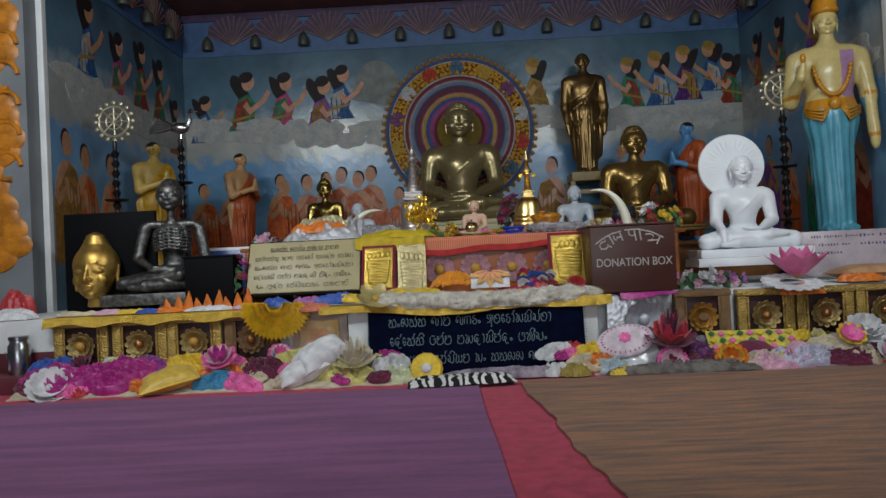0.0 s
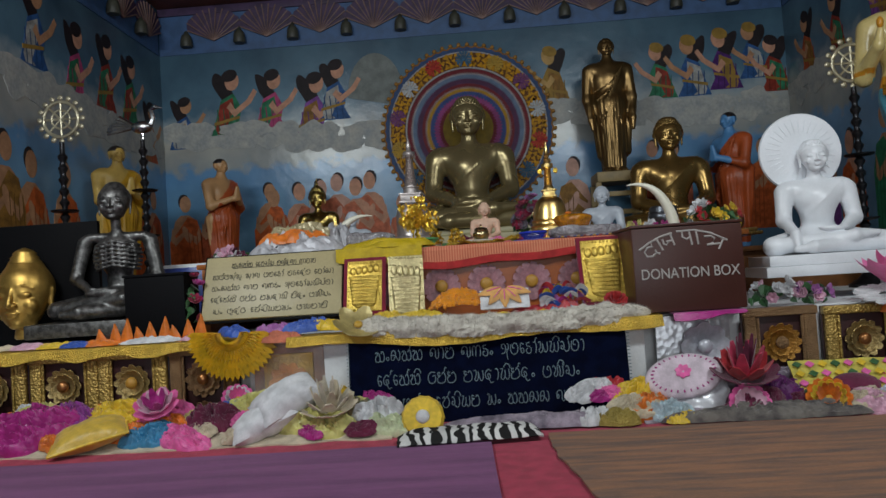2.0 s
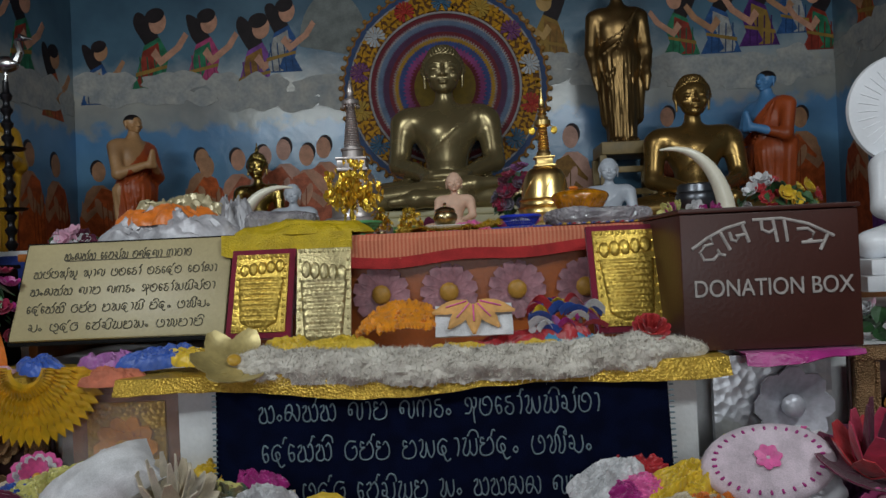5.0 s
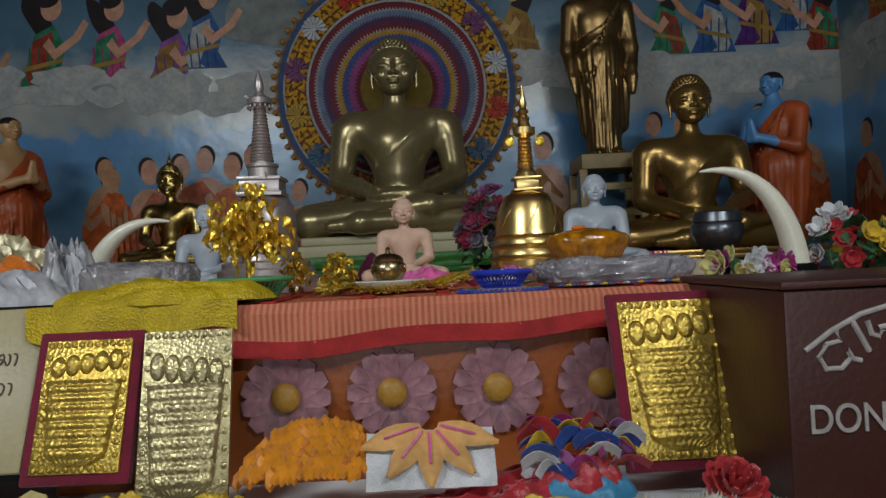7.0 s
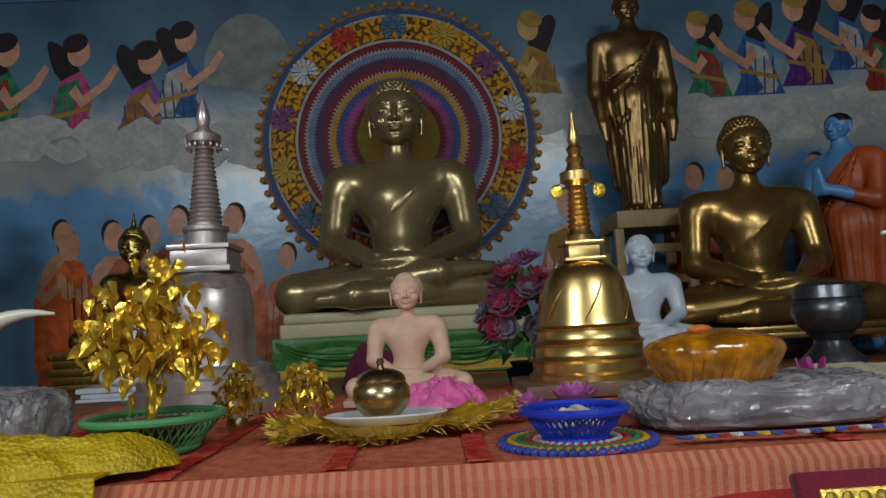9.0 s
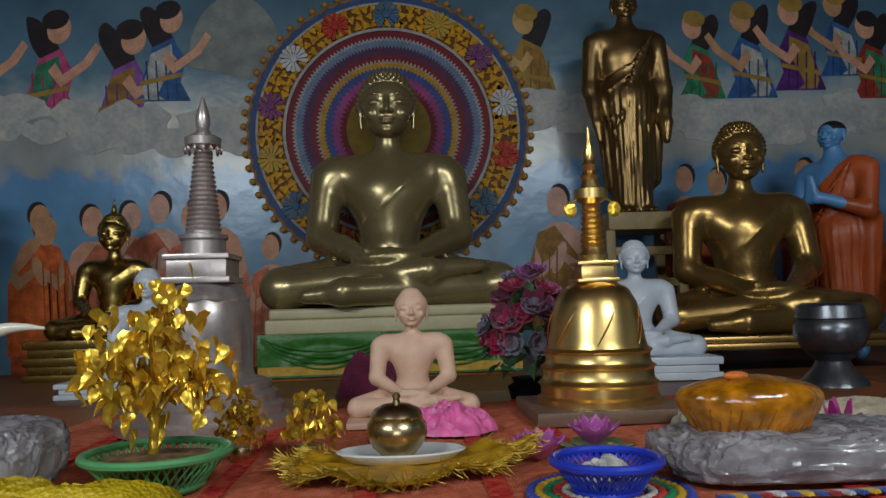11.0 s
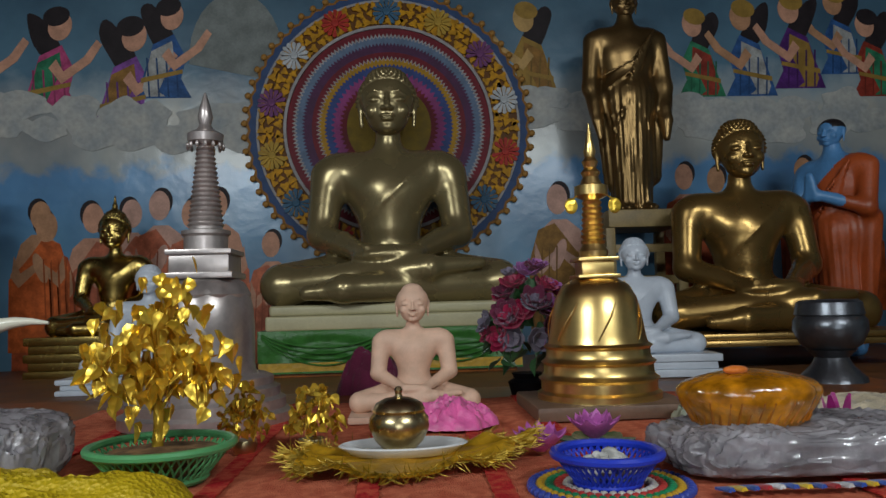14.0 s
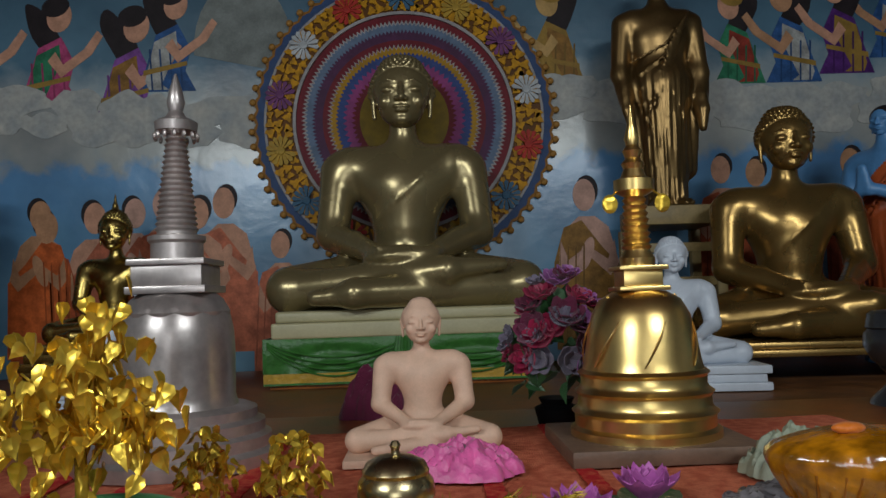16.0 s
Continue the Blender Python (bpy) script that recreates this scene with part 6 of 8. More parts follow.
def bouquet(x, y, z, r, h, cols, label, seed, vase=None, n=60, stem=0.12, flat=1.0):
    t = thing("bouquet", x, y, z, label, "flowers")
    random.seed(seed)
    if vase:
        part("vase", lathe([(0, 0), (0.035, 0), (0.045, 0.04), (0.03, stem * 0.8), (0.036, stem), (0, stem)], 24), vase, t)
    bm = bmesh.new()
    for i in range(n):
        a, el = random.uniform(0, 6.28), math.asin(random.uniform(-0.5, 1))
        p = Vector((r * math.cos(a) * math.cos(el), r * flat * math.sin(a) * math.cos(el), stem + h * 0.4 + h * 0.5 * math.sin(el))) 
        leaf_plate(random.uniform(0.03, 0.05), bm, Matrix.Translation(p * random.uniform(0.75, 1)) @ Euler((random.uniform(-1, 1), random.uniform(-1, 1), random.uniform(0, 6.28))).to_matrix().to_4x4(), 0.4)
    part("leaves", bm, greenc, t)
    for k, c in enumerate(cols):
        for i in range(max(4, n // 7)):
            a, el = random.uniform(3.3, 6.1) if i % 3 else random.uniform(0, 6.28), math.asin(random.uniform(-0.45, 1))
            q = random.uniform(0.85, 1.05)
            p = Vector((q * r * math.cos(a) * math.cos(el), q * r * flat * math.sin(a) * math.cos(el), stem + h * 0.4 + q * h * 0.55 * math.sin(el)))
            s = random.uniform(0.6, 1.2) * 0.03
            b = petal_ring(6, 0.1 * s, s, 0.5 * s, 0.4 * s, 0.2 * s, None, 0.0016, 0, 0.5)
            b = petal_ring(5, 0.05 * s, 0.6 * s, 0.4 * s, 0.7 * s, 0, b, 0.0016, 0.5, 0.5)
            d = Vector((p.x, p.y * 1.0 - 0.02, p.z - stem - 0.3 * h)).normalized()
            b.transform(Matrix.Translation(p) @ d.to_track_quat("Z", "Y").to_matrix().to_4x4())
            part("flower", b, c, t)
    return t


greyfl = cloth("grey_lilac_flower", (0.22, 0.19, 0.26))
crimson = satin("crimson_flower", (0.35, 0.01, 0.06))
bouquet(0.553, 5.12, 0.722, 0.088, 0.27, [crimson, greyfl, crimson, plumc, lilac], "bouquet of crimson roses and grey-lilac silk flowers", 3, BLACK, 60, 0.06)
bouquet(1.42, 4.55, 0.70, 0.15, 0.17, [whitec, yellowc, redc], "silk bouquet of white, yellow and red flowers", 4, None, 70, 0.02, 0.6)
bouquet(-0.98, 4.35, 0.70, 0.11, 0.10, [whitec, palepink, plumc], "low arrangement of white and mauve silk flowers", 5, None, 40, 0.0, 0.6)
bouquet(-1.10, 4.07, 0.375, 0.05, 0.26, [crimson, magenta], "spray of dark pink silk orchids", 6, None, 24, 0.05)


def tusk(x, y, z, pts, label):
    t = thing("tusk", x, y, z, label, "tusk")
    n = len(pts)
    part("ivory", tube(pts, [0.027 * (1 - (i / (n - 1)) ** 1.6) + 0.0025 for i in range(n)], 18), IVORY, t)
    part("mount", lathe([(0, -0.0), (0.045, 0), (0.045, 0.018), (0.036, 0.024), (0, 0.024)], 24), BLACK, t)


tusk(-0.53, 4.63, TZ, [(0.0 + 0.215 * (s ** 1.7), 0, 0.012 + 0.195 * math.sin(s * 1.75)) for s in np.linspace(0, 1, 14)], "curved ivory-coloured tusk on a small mount")
tusk(1.20, 4.37, TZ, [(0.0 - 0.215 * (s ** 1.8), 0, 0.012 + 0.235 * math.sin(s * 1.72)) for s in np.linspace(0, 1, 14)], "curved ivory-coloured tusk on a small mount")

# ---------------------------------------------------------------- the front of the altar
def glyph_bars(bm, x0, x1, z, h, y, seed, words):
    """Unreadable lettering as plain bars, word by word."""
    random.seed(seed)
    tot = sum(words) + 0.9 * (len(words) - 1)
    u = (x1 - x0) / tot
    x = x0
    for w in words:
        for k in range(w):
            hh = h * random.choice((0.45, 0.6, 0.75, 1.0))
            box(u * 0.5, 0.003, hh, (x + u * 0.5, y, z - hh / 2), 0.001, 1, bm)
            x += u
        x += 0.9 * u
    return bm


# strokes of the round script, in a unit of the letter's height: each word of a line becomes one part
STROKES = {
    "s": "5,75 28,88 30,60 8,38 12,8 42,0 62,14 60,50 46,84|62,14 90,0 114,22 112,70 94,94 78,74", "0": "20,8 38,24 22,42 4,26 20,8", "k": "5,50 22,88 52,92 60,55 36,12 10,15 10,45 36,55 70,38 94,5 114,30 112,80 94,96",
    "n": "10,52 30,58 30,30 10,32 10,74 44,96 74,76 70,22 90,0 110,30 108,92", ")": "6,95 32,92 40,45 28,0", "m": "36,84 14,95 10,66 40,64 6,45 10,6 54,-2 94,15 100,60 76,95 56,76",
    "g": "8,8 5,60 24,95 48,72 44,4|48,72 70,98 98,86 104,32 94,0", "r": "52,96 16,90 20,66 52,60 70,34 54,2 20,5 8,30 30,45", "A": "34,50 14,70 22,95 52,90 62,55 44,15 10,12|62,48 88,42 96,88 76,96|78,44 74,10 80,-42",
    "v": "12,90 5,32 34,0 78,10 95,60 70,97 36,90 30,60 56,52", "h": "5,90 30,95 30,50 10,20 34,0 55,30 55,86 68,30 90,0 114,30 110,90", "y": "10,90 34,92 20,50 10,15 38,0 60,34 60,82|60,22 84,0 110,24 106,90",
    "t": "36,45 14,50 15,25 42,22 48,60 30,90 10,80|42,22 62,4 86,0 110,30 104,90", "d": "76,80 45,96 10,70 10,26 40,10 66,30 54,56 34,50 48,10 70,-24 100,-12", "e": "50,80 20,95 8,50 26,5 50,20 40,50 14,45",
    "D": "90,95 40,98 8,60 20,10 64,0 95,30 86,70 60,60", "p": "20,95 5,50 20,5 60,0 95,20 95,70 70,95 55,70 72,55", "N": "5,80 24,95 40,60 20,20 40,0 64,30 60,86 80,95 95,50 86,10 110,0 130,34 124,90",
    "b": "30,84 10,90 8,20 50,0 96,16 98,66 70,96 50,70 72,52", "c": "10,80 34,95 40,66 10,40 30,2 76,6 98,50 74,95 50,80", "l": "40,50 16,60 20,88 60,95 90,60 84,15 44,0 8,20 10,60", "j": "5,60 24,92 44,60 20,20 44,2 66,40 60,90|66,40 92,6 116,40 110,90|92,6 100,-28",
    "T": "40,60 20,70 20,94 60,96 92,60 84,10 40,0 8,30 14,70", "^": "-34,100 -20,134 -4,128", "i": "-84,104 -56,136 -16,126 -6,94", "I": "-84,104 -56,140 -16,130 -6,98 -24,104 -12,120", "u": "-60,-8 -40,-34 -10,-26"}


def script_line(parent, line, x0, x1, z, h, at, material, weight=0.05):
    """One line of the round script between x0 and x1; at(x, z) gives the surface's y."""
    wide = {c: max(int(p.split(",")[0]) for p in STROKES[c].replace("|", " ").split()) / 100 + 0.2 for c in STROKES}
    words = line.split()
    total = sum(wide[c] for w in words for c in w if c not in "^iIu") + 0.75 * (len(words) - 1)
    k = (x1 - x0) / total
    x = x0
    for w in words:
        bm = bmesh.new()
        for c in w:
            for stroke in STROKES[c].split("|"):
                q = [tuple(int(v) / 100 for v in p.split(",")) for p in stroke.split()]
                pts = []
                for i in range(len(q) - 1):
                    a, b, c0, d = q[max(i - 1, 0)], q[i], q[i + 1], q[min(i + 2, len(q) - 1)]
                    for t in (0, 0.34, 0.67):
                        f = [0.5 * (2 * b[n] + (c0[n] - a[n]) * t + (2 * a[n] - 5 * b[n] + 4 * c0[n] - d[n]) * t * t + (3 * b[n] - a[n] - 3 * c0[n] + d[n]) * t ** 3) for n in (0, 1)]
                        pts.append(f)
                pts.append(q[-1])
                tube([(x + k * f[0], at(x + k * f[0], z + h * f[1]), z + h * f[1]) for f in pts], weight * h, 5, bm)
            if c not in "^iIu":
                x += k * wide[c]
        part("lettering", bm, material, parent)
        x += 0.75 * k


def rosette_panel(x, y, w, h, label, gilt, centre, pet, rz=0):
    t = thing("rosette_panel", x, y, 0.0, label, "panel", "rosette panels along the altar front", rz=rz)
    part("backing", box(w, 0.012, h, (0, 0.012, 0), 0.002), mat("dark_maroon_board", (0.05, 0.012, 0.012), 0.5), t)
    for e in (-1, 1):
        part("pillar", box(0.05, 0.03, h - 0.03, (e * (w / 2 - 0.03), -0.006, 0), 0.010, 3), gilt, t)
        part("cord", tube([(e * (w / 2 - 0.062), -0.014, 0.01), (e * (w / 2 - 0.062), -0.014, h - 0.04)], 0.006, 8), gilt, t)
    part("lintel", box(w, 0.034, 0.035, (0, -0.008, h - 0.036), 0.008, 3), gilt, t)
    for z, s in ((h * 0.62, 1.0), (h * 0.20, 0.75)):
        bm = petal_ring(12, 0.025 * s, 0.078 * s, 0.021 * s, 0.012, 0.008, None, 0.003, 0, 0.4)
        bm = petal_ring(12, 0.02 * s, 0.055 * s, 0.018 * s, 0.02, 0.006, bm, 0.003, 0.5, 0.4)
        o = part("rosette", bm, pet, t)
        o.matrix_local = pose(0, -0.004, z, 90, 0, 0)
        b = part("boss", ball((0.026 * s, 0.026 * s, 0.02), (0, 0, 0.022)), centre, o)


copper = mat("copper_boss", (0.45, 0.2, 0.07), 0.3, 0.8)
palegold = emboss("pale_gold_petal", (0.52, 0.38, 0.16), 0.4, 140, 0.5, 0.7)
fuzzy = emboss("copper_tinsel", (0.40, 0.24, 0.12), 0.5, 220, 1.0, 0.6)
for i, x in enumerate((-1.89, -1.57, -1.27)):
    rosette_panel(x, 3.825, 0.31, 0.36, "old gold panel with a petalled rosette boss", OLD_GOLD, copper if i == 1 else ochre, palegold)
rosette_panel(-0.96, 3.825, 0.30, 0.36, "dull copper-gold rosette panel under plastic film", fuzzy, copper, fuzzy)
for i, x in enumerate((1.78, 2.09, 2.40, 2.71)):
    rosette_panel(x, 3.82, 0.31, 0.37, "old gold panel with a petalled rosette boss", OLD_GOLD, copper, palegold)
rosette_panel(1.44, 3.79, 0.30, 0.38, "furry copper tinsel panel with a large flower", fuzzy, fuzzy, emboss("orange_gold_petal", (0.5, 0.25, 0.05), 0.45, 150, 0.6, 0.6))
# the orange rosette under film, and the silver one
pf = thing("framed_rosette", -0.585, 3.80, 0.0, "orange flower board wrapped in clear plastic", "panel")
part("board", box(0.30, 0.02, 0.36, (0, 0.0, 0), 0.004), mat("peach_board", (0.45, 0.22, 0.14), 0.35, var=0.2), pf)
part("inset", box(0.21, 0.012, 0.26, (0.0, -0.014, 0.05), 0.004), emboss("yellow_foil", (0.62, 0.36, 0.05), 0.35, 90, 0.4, 0.4), pf)
for r0, h0 in ((0.085, 0.012), (0.05, 0.02)):
    o = part("flower", petal_ring(10, 0.01, r0, 0.026 * r0 / 0.085, h0, -0.004, None, 0.004, 0, 0.4), mat("orange_petal_board", (0.70, 0.26, 0.03), 0.4), pf)
    o.matrix_local = pose(0, -0.02, 0.19, 90, 0, 0)
part("boss", ball((0.026, 0.018, 0.026), (0, -0.04, 0.19)), ochre, pf)
part("film", sheet(20, 24, lambda u, v: (-0.155 + 0.31 * u, -0.052 - 0.008 * noise.noise((u * 7, v * 8, 2)), 0.0 + 0.375 * v), 0.001),
     mat("film", (0.9, 0.9, 0.9), 0.08, 0, 0.02, 10, 0.3, 30, 0.5, None, 0.5, 0, 0.0, 0.07), pf)
sp = thing("framed_rosette", 1.09, 3.79, 0.0, "silver foil flower board", "panel")
silverfoil = emboss("silver_foil", (0.66, 0.67, 0.71), 0.36, 45, 0.35, 0.6)
part("board", box(0.30, 0.02, 0.37, (0, 0, 0), 0.004), silverfoil, sp)
o = part("flower", petal_ring(8, 0.02, 0.10, 0.04, 0.03, 0.0, None, 0.004, 0, 0.4), mat("silver_petal", (0.58, 0.58, 0.64), 0.4, 0.3), sp)
o.matrix_local = pose(0.04, -0.014, 0.24, 90, 0, 0)
part("boss", ball((0.03, 0.02, 0.03), (0.04, -0.035, 0.24)), mat("silver_petal", (0.3, 0.3, 0.33)), sp)


def trim_cloth(name, x0, x1, yf, z, drop, waves, material, label, sag=0.0, depth=0.2, seed=1):
    """A cloth on a ledge whose front edge hangs in scallops."""
    t = thing(name, 0, 0, 0, label, "cloth")

    def fn(u, v):
        x = x0 + (x1 - x0) * u
        sg = sag * math.sin(math.pi * u)
        if v < 0.5:
            return (x, yf + depth * (1 - 2 * v), z + 0.006 + 0.004 * noise.noise((x * 9, v * 9, seed)))
        d = (v - 0.5) * 2
        return (x, yf - 0.012 - 0.010 * math.sin(x * waves * 6.28) * d - 0.012 * d - sg * 0.1, z + 0.006 - d * (drop + 0.010 * math.sin(x * waves * 6.28 + 1) + 0.006 * noise.noise((x * 13, seed, 0))) - sg * min(1, d * 2))
    part("cloth", sheet(120, 14, fn, 0.003), material, t)
    return t


trim_cloth("gold_trim_cloth", -2.08, -0.70, 3.80, 0.375, 0.045, 3.3, GOLD_CLOTH, "shiny gold brocade strip along the ledge", 0.0, 0.25)
trim_cloth("gold_trim_cloth", -0.56, 0.95, 3.69, 0.376, 0.035, 1.3, GOLD_CLOTH, "shiny gold brocade cloth sagging over the step", 0.022, 0.17, 4)
trim_cloth("magenta_strip", 1.0, 1.29, 3.72, 0.377, 0.02, 2.0, magenta, "magenta cloth strip under the donation box", 0.0, 0.3, 7)


def fur_roll():
    t = thing("fur_garland", 0, 0, 0, "fluffy greyish white fur garland", "garland")
    random.seed(14)

    def skin(u, v, out=0.0):
        a = -0.5 + 4.0 * v
        x = -0.33 + 1.25 * u
        p = Vector((x * 17, a * 1.4, 0))
        r = 0.050 + 0.013 * noise.noise(p) + 0.010 * abs(noise.noise(p * 2.1)) + 0.004 * noise.noise(p * 5) + out
        end = min(1.0, 9 * u, 9 * (1 - u)) ** 0.5
        return (x, 3.742 - 0.03 * math.sin(math.pi * u) - 1.15 * r * end * math.cos(a), 0.392 - 0.020 * math.sin(math.pi * u) + r * end * math.sin(a))
    fur = cloth("white_fur", (0.74, 0.70, 0.62), (0.50, 0.46, 0.40))
    part("roll", sheet(260, 26, skin, 0.002), fur, t)
    bm = bmesh.new()
    for i in range(26000):
        u, v = random.random(), random.random()
        c, e = Vector(skin(u, v)), Vector(skin(u, v, 0.01))
        d = ((e - c) * 60 + Vector((random.gauss(0, 0.7), random.gauss(0, 0.5), random.gauss(0, 0.6)))).normalized()
        w = d.cross(Vector((0.2, 0.1, 1))).normalized() * 0.0012
        bm.faces.new([bm.verts.new(c + w), bm.verts.new(c - w), bm.verts.new(c + d * random.uniform(0.005, 0.013))])
    tagged(part("fur", bm, fur, t), kind="stuff")


fur_roll()


def banner():
    t = thing("embroidered_banner", 0.245, 3.698, 0.0, "dark navy velvet banner with silver embroidered lines", "banner")

    def fn(u, v):
        x = -0.555 + 1.11 * u
        return (x * (1 + 0.015 * v), -0.012 - 0.006 * math.sin(u * 19) * v - 0.015 * v * v - 0.004 * noise.noise((u * 5, v * 4, 3)), 0.37 - 0.36 * v)
    part("velvet", sheet(60, 24, fn, 0.004), navyc, t)
    thread = mat("silver_thread", (0.20, 0.28, 0.32), 0.6, 0.2)
    for z, x0, x1, line in ((0.262, -0.45, 0.395, "s0ks^s n)m ngr0 Aver)^hyit^v)"), (0.165, -0.445, 0.37, "ed^es^si Dm^m mhd)yim^d0 pNIt0"), (0.068, -0.43, 0.38, "t0 bud^D ec^tiym h0 sskk nmv")):
        script_line(t, line, x0, x1, z, 0.045, lambda x, zz: fn((x + 0.555) / 1.11, (0.37 - zz) / 0.36)[1] - 0.0035, thread, 0.045)
    bm = bmesh.new()
    for e in (-0.558, 0.562):
        for k in range(26):
            box(0.012, 0.004, 0.004, (e, -0.02 - 0.0006 * k, 0.36 - 0.0135 * k), 0.001, 1, bm)
    part("stitching", bm, thread, t)


banner()


def script_board():
    t = thing("script_board", -0.715, 4.02, 0.455, "cream notice board with dark lines of script", "notice board", rx=-24)
    part("panel", box(0.645, 0.02, 0.315, (0, 0, 0), 0.006), mat("cream_board", (0.43, 0.36, 0.19), 0.4, var=0.08, scale=4), t)
    part("frame", box(0.665, 0.014, 0.335, (0, 0.008, -0.01), 0.005), BLACK, t)
    ink = mat("dark_ink", (0.10, 0.09, 0.06), 0.6)
    for k, (x0, x1, line) in enumerate(((-0.20, 0.20, "s0ks^s eect^y vn^dn) g)T)v"), (-0.285, 0.285, "sb^bj^ju j)n pver)^ vred^v el)^k)"), (-0.285, 0.285, "s0ks^s n)m ngr0 Aver)^hyit^v)"),
                                        (-0.285, 0.275, "ed^es^si Dm^m mhd)yi mid0 pNIt0"), (-0.27, 0.26, "t0 bud^D ec^tiymh0 pNm)mi"))):
        script_line(t, line, x0, x1, 0.256 - 0.057 * k, 0.024, lambda x, z: -0.0115, ink, 0.07)
    part("underline", box(0.33, 0.003, 0.003, (-0.03, -0.0105, 0.252), 0.001, 1), ink, t)


script_board()


def foot_plate(x, y, z, w, h, frame, foil, label, rx, rz=0):
    t = thing("footprint_plaque", x, y, z, label, "plaque", "embossed footprint plaques", rx=rx, rz=rz)
    if frame:
        part("frame", box(w, 0.018, h, (0, 0.004, 0), 0.004), frame, t)
    iw, ih = (w - 0.035, h - 0.035) if frame else (w, h)
    z0 = (h - ih) / 2
    part("foil", box(iw, 0.012, ih, (0, -0.004, z0), 0.003), foil, t)
    bm = bmesh.new()
    for k in range(5):
        ball((iw * 0.093, 0.009, ih * 0.085), (-iw * 0.33 + iw * 0.165 * k, -0.009, z0 + ih * (0.79 + 0.02 * k * (1 if frame else -1) * 0.6)), bm, 12, 8)

    def sole(u, v):
        w = iw * (0.42 - 0.10 * (1 - v)) * min(1, (v + 0.02) / 0.14) ** 0.5
        x1 = (u - 0.5) * 2 * w
        return (x1, -0.012 - 0.010 * math.sqrt(max(0, 1 - ((u - 0.5) * 2) ** 4)) * min(1, v / 0.1 + 0.1) - 0.002 * math.sin(v * 58) * (1 - abs(u - 0.5)) - 0.0007 * math.sin(u * 60 + 2 * math.sin(v * 40)), z0 + ih * (0.06 + 0.62 * v))
    sheet(40, 70, sole, 0.004, bm)
    part("footprint", bm, foil, t, "embossed footprint relief")
    bm = bmesh.new()
    for s in range(40):
        u = s / 40 * 4
        k, q = int(u), u % 1
        x1, z1 = ((-1 + 2 * q, -1), (1, -1 + 2 * q), (1 - 2 * q, 1), (-1, 1 - 2 * q))[k]
        ball((0.006, 0.004, 0.006), (x1 * (iw / 2 - 0.009), -0.011, z0 + ih / 2 + z1 * (ih / 2 - 0.009)), bm, 6, 5)
    part("beading", bm, foil, t)


red_frame = cloth("red_velvet_frame", (0.22, 0.015, 0.04))
goldleaf = emboss("beaten_gold_leaf", (0.72, 0.50, 0.10), 0.38, 150, 0.22, 0.8)
palefoil = emboss("beaten_pale_gold", (0.60, 0.51, 0.27), 0.38, 150, 0.22, 0.8)
foot_plate(-0.285, 3.985, 0.44, 0.195, 0.275, red_frame, goldleaf, "gold footprint plaque in a red velvet frame", -20, -3)
foot_plate(-0.090, 3.955, 0.398, 0.158, 0.31, None, palefoil, "unframed pale gold footprint plaque", -18, 2)
foot_plate(0.782, 3.945, 0.42, 0.215, 0.32, red_frame, goldleaf, "large gold footprint plaque in a red velvet frame", -19, 0)


def donation_box():
    t = thing("donation_box", 1.085, 3.74, 0.388, "brown enamelled donation box with white lettering", "box")
    part("body", box(0.442, 0.42, 0.345, (0, 0.21, 0), 0.006), BOXBROWN, t)
    part("lid", box(0.452, 0.43, 0.012, (0, 0.21, 0.346), 0.004), BOXBROWN, t)
    white = mat("white_lettering", (0.42, 0.39, 0.37), 0.6, var=0.12, scale=60)

    def text(body, size, x, z, rot=0.0, sx=1.0):
        c = bpy.data.curves.new("text", "FONT")
        c.body, c.size, c.extrude, c.align_x, c.align_y = body, size, 0.0012, "CENTER", "BOTTOM_BASELINE"
        c.offset = 0.0003
        ob = bpy.data.objects.new("text", c)
        me = bpy.data.meshes.new_from_object(ob)
        bpy.data.objects.remove(ob)
        me.materials.clear()
        o = part("lettering", me, white, t, "white painted lettering", False)
        o.matrix_local = pose(x, -0.0022, z, 90, rot, 0)
        o.scale = (sx, 1, 1)
        return o
    text("DONATION BOX", 0.060, 0.003, 0.136, 0, 0.84)
    # the arched heading in its own script, one stroke after another under a curved head line
    for stroke in ("250,230 330,175 420,130 520,105", "555,95 700,92 830,125 955,190", "345,172 356,205 312,214 290,250 310,285 355,285 385,256 374,232 388,258 415,266", "392,146 440,240", "502,108 535,205",
                   "438,150 450,190 472,198 484,182 470,172 520,164", "598,98 602,145 634,162 664,146", "656,95 675,210", "712,94 725,210", "772,150 826,148 856,172 846,205 790,218 896,214", "928,172 885,258"):
        pts = [tuple(int(v) for v in p.split(",")) for p in stroke.split()]
        part("lettering", tube([((x - 637) * 0.0005, 0.0005, 0.326 - (z - 90) * 0.0005) for x, z in pts], 0.0045, 8), white, t)


donation_box()


# ---- the ledge west of the middle
bp = thing("black_panel", -2.01, 4.46, 0.375, "black backing board behind the golden head", "board")
part("board", box(0.58, 0.03, 0.62, (0, 0, 0), 0.004), BLACK, bp)
hf, lo, hi, hair = head_forms((0, 0, 0), 1.0, True, False)
hm_ = body_mesh("statue_head", [surface(hf, lo, hi, 0.036, hair)], mat("matt_gold_leaf", (0.58, 0.36, 0.09), 0.4, 0.85, var=0.12, scale=3, bump=0.1, fine=20))
bm = bmesh.new()
bm.from_mesh(hm_)
lathe([(0.5, 0.9), (0.52, 1.0), (0.44, 1.06), (0.46, 1.12), (0.36, 1.2), (0.38, 1.26), (0.26, 1.34), (0.05, 1.42)], 24, (0, 0.1, 0), bm)
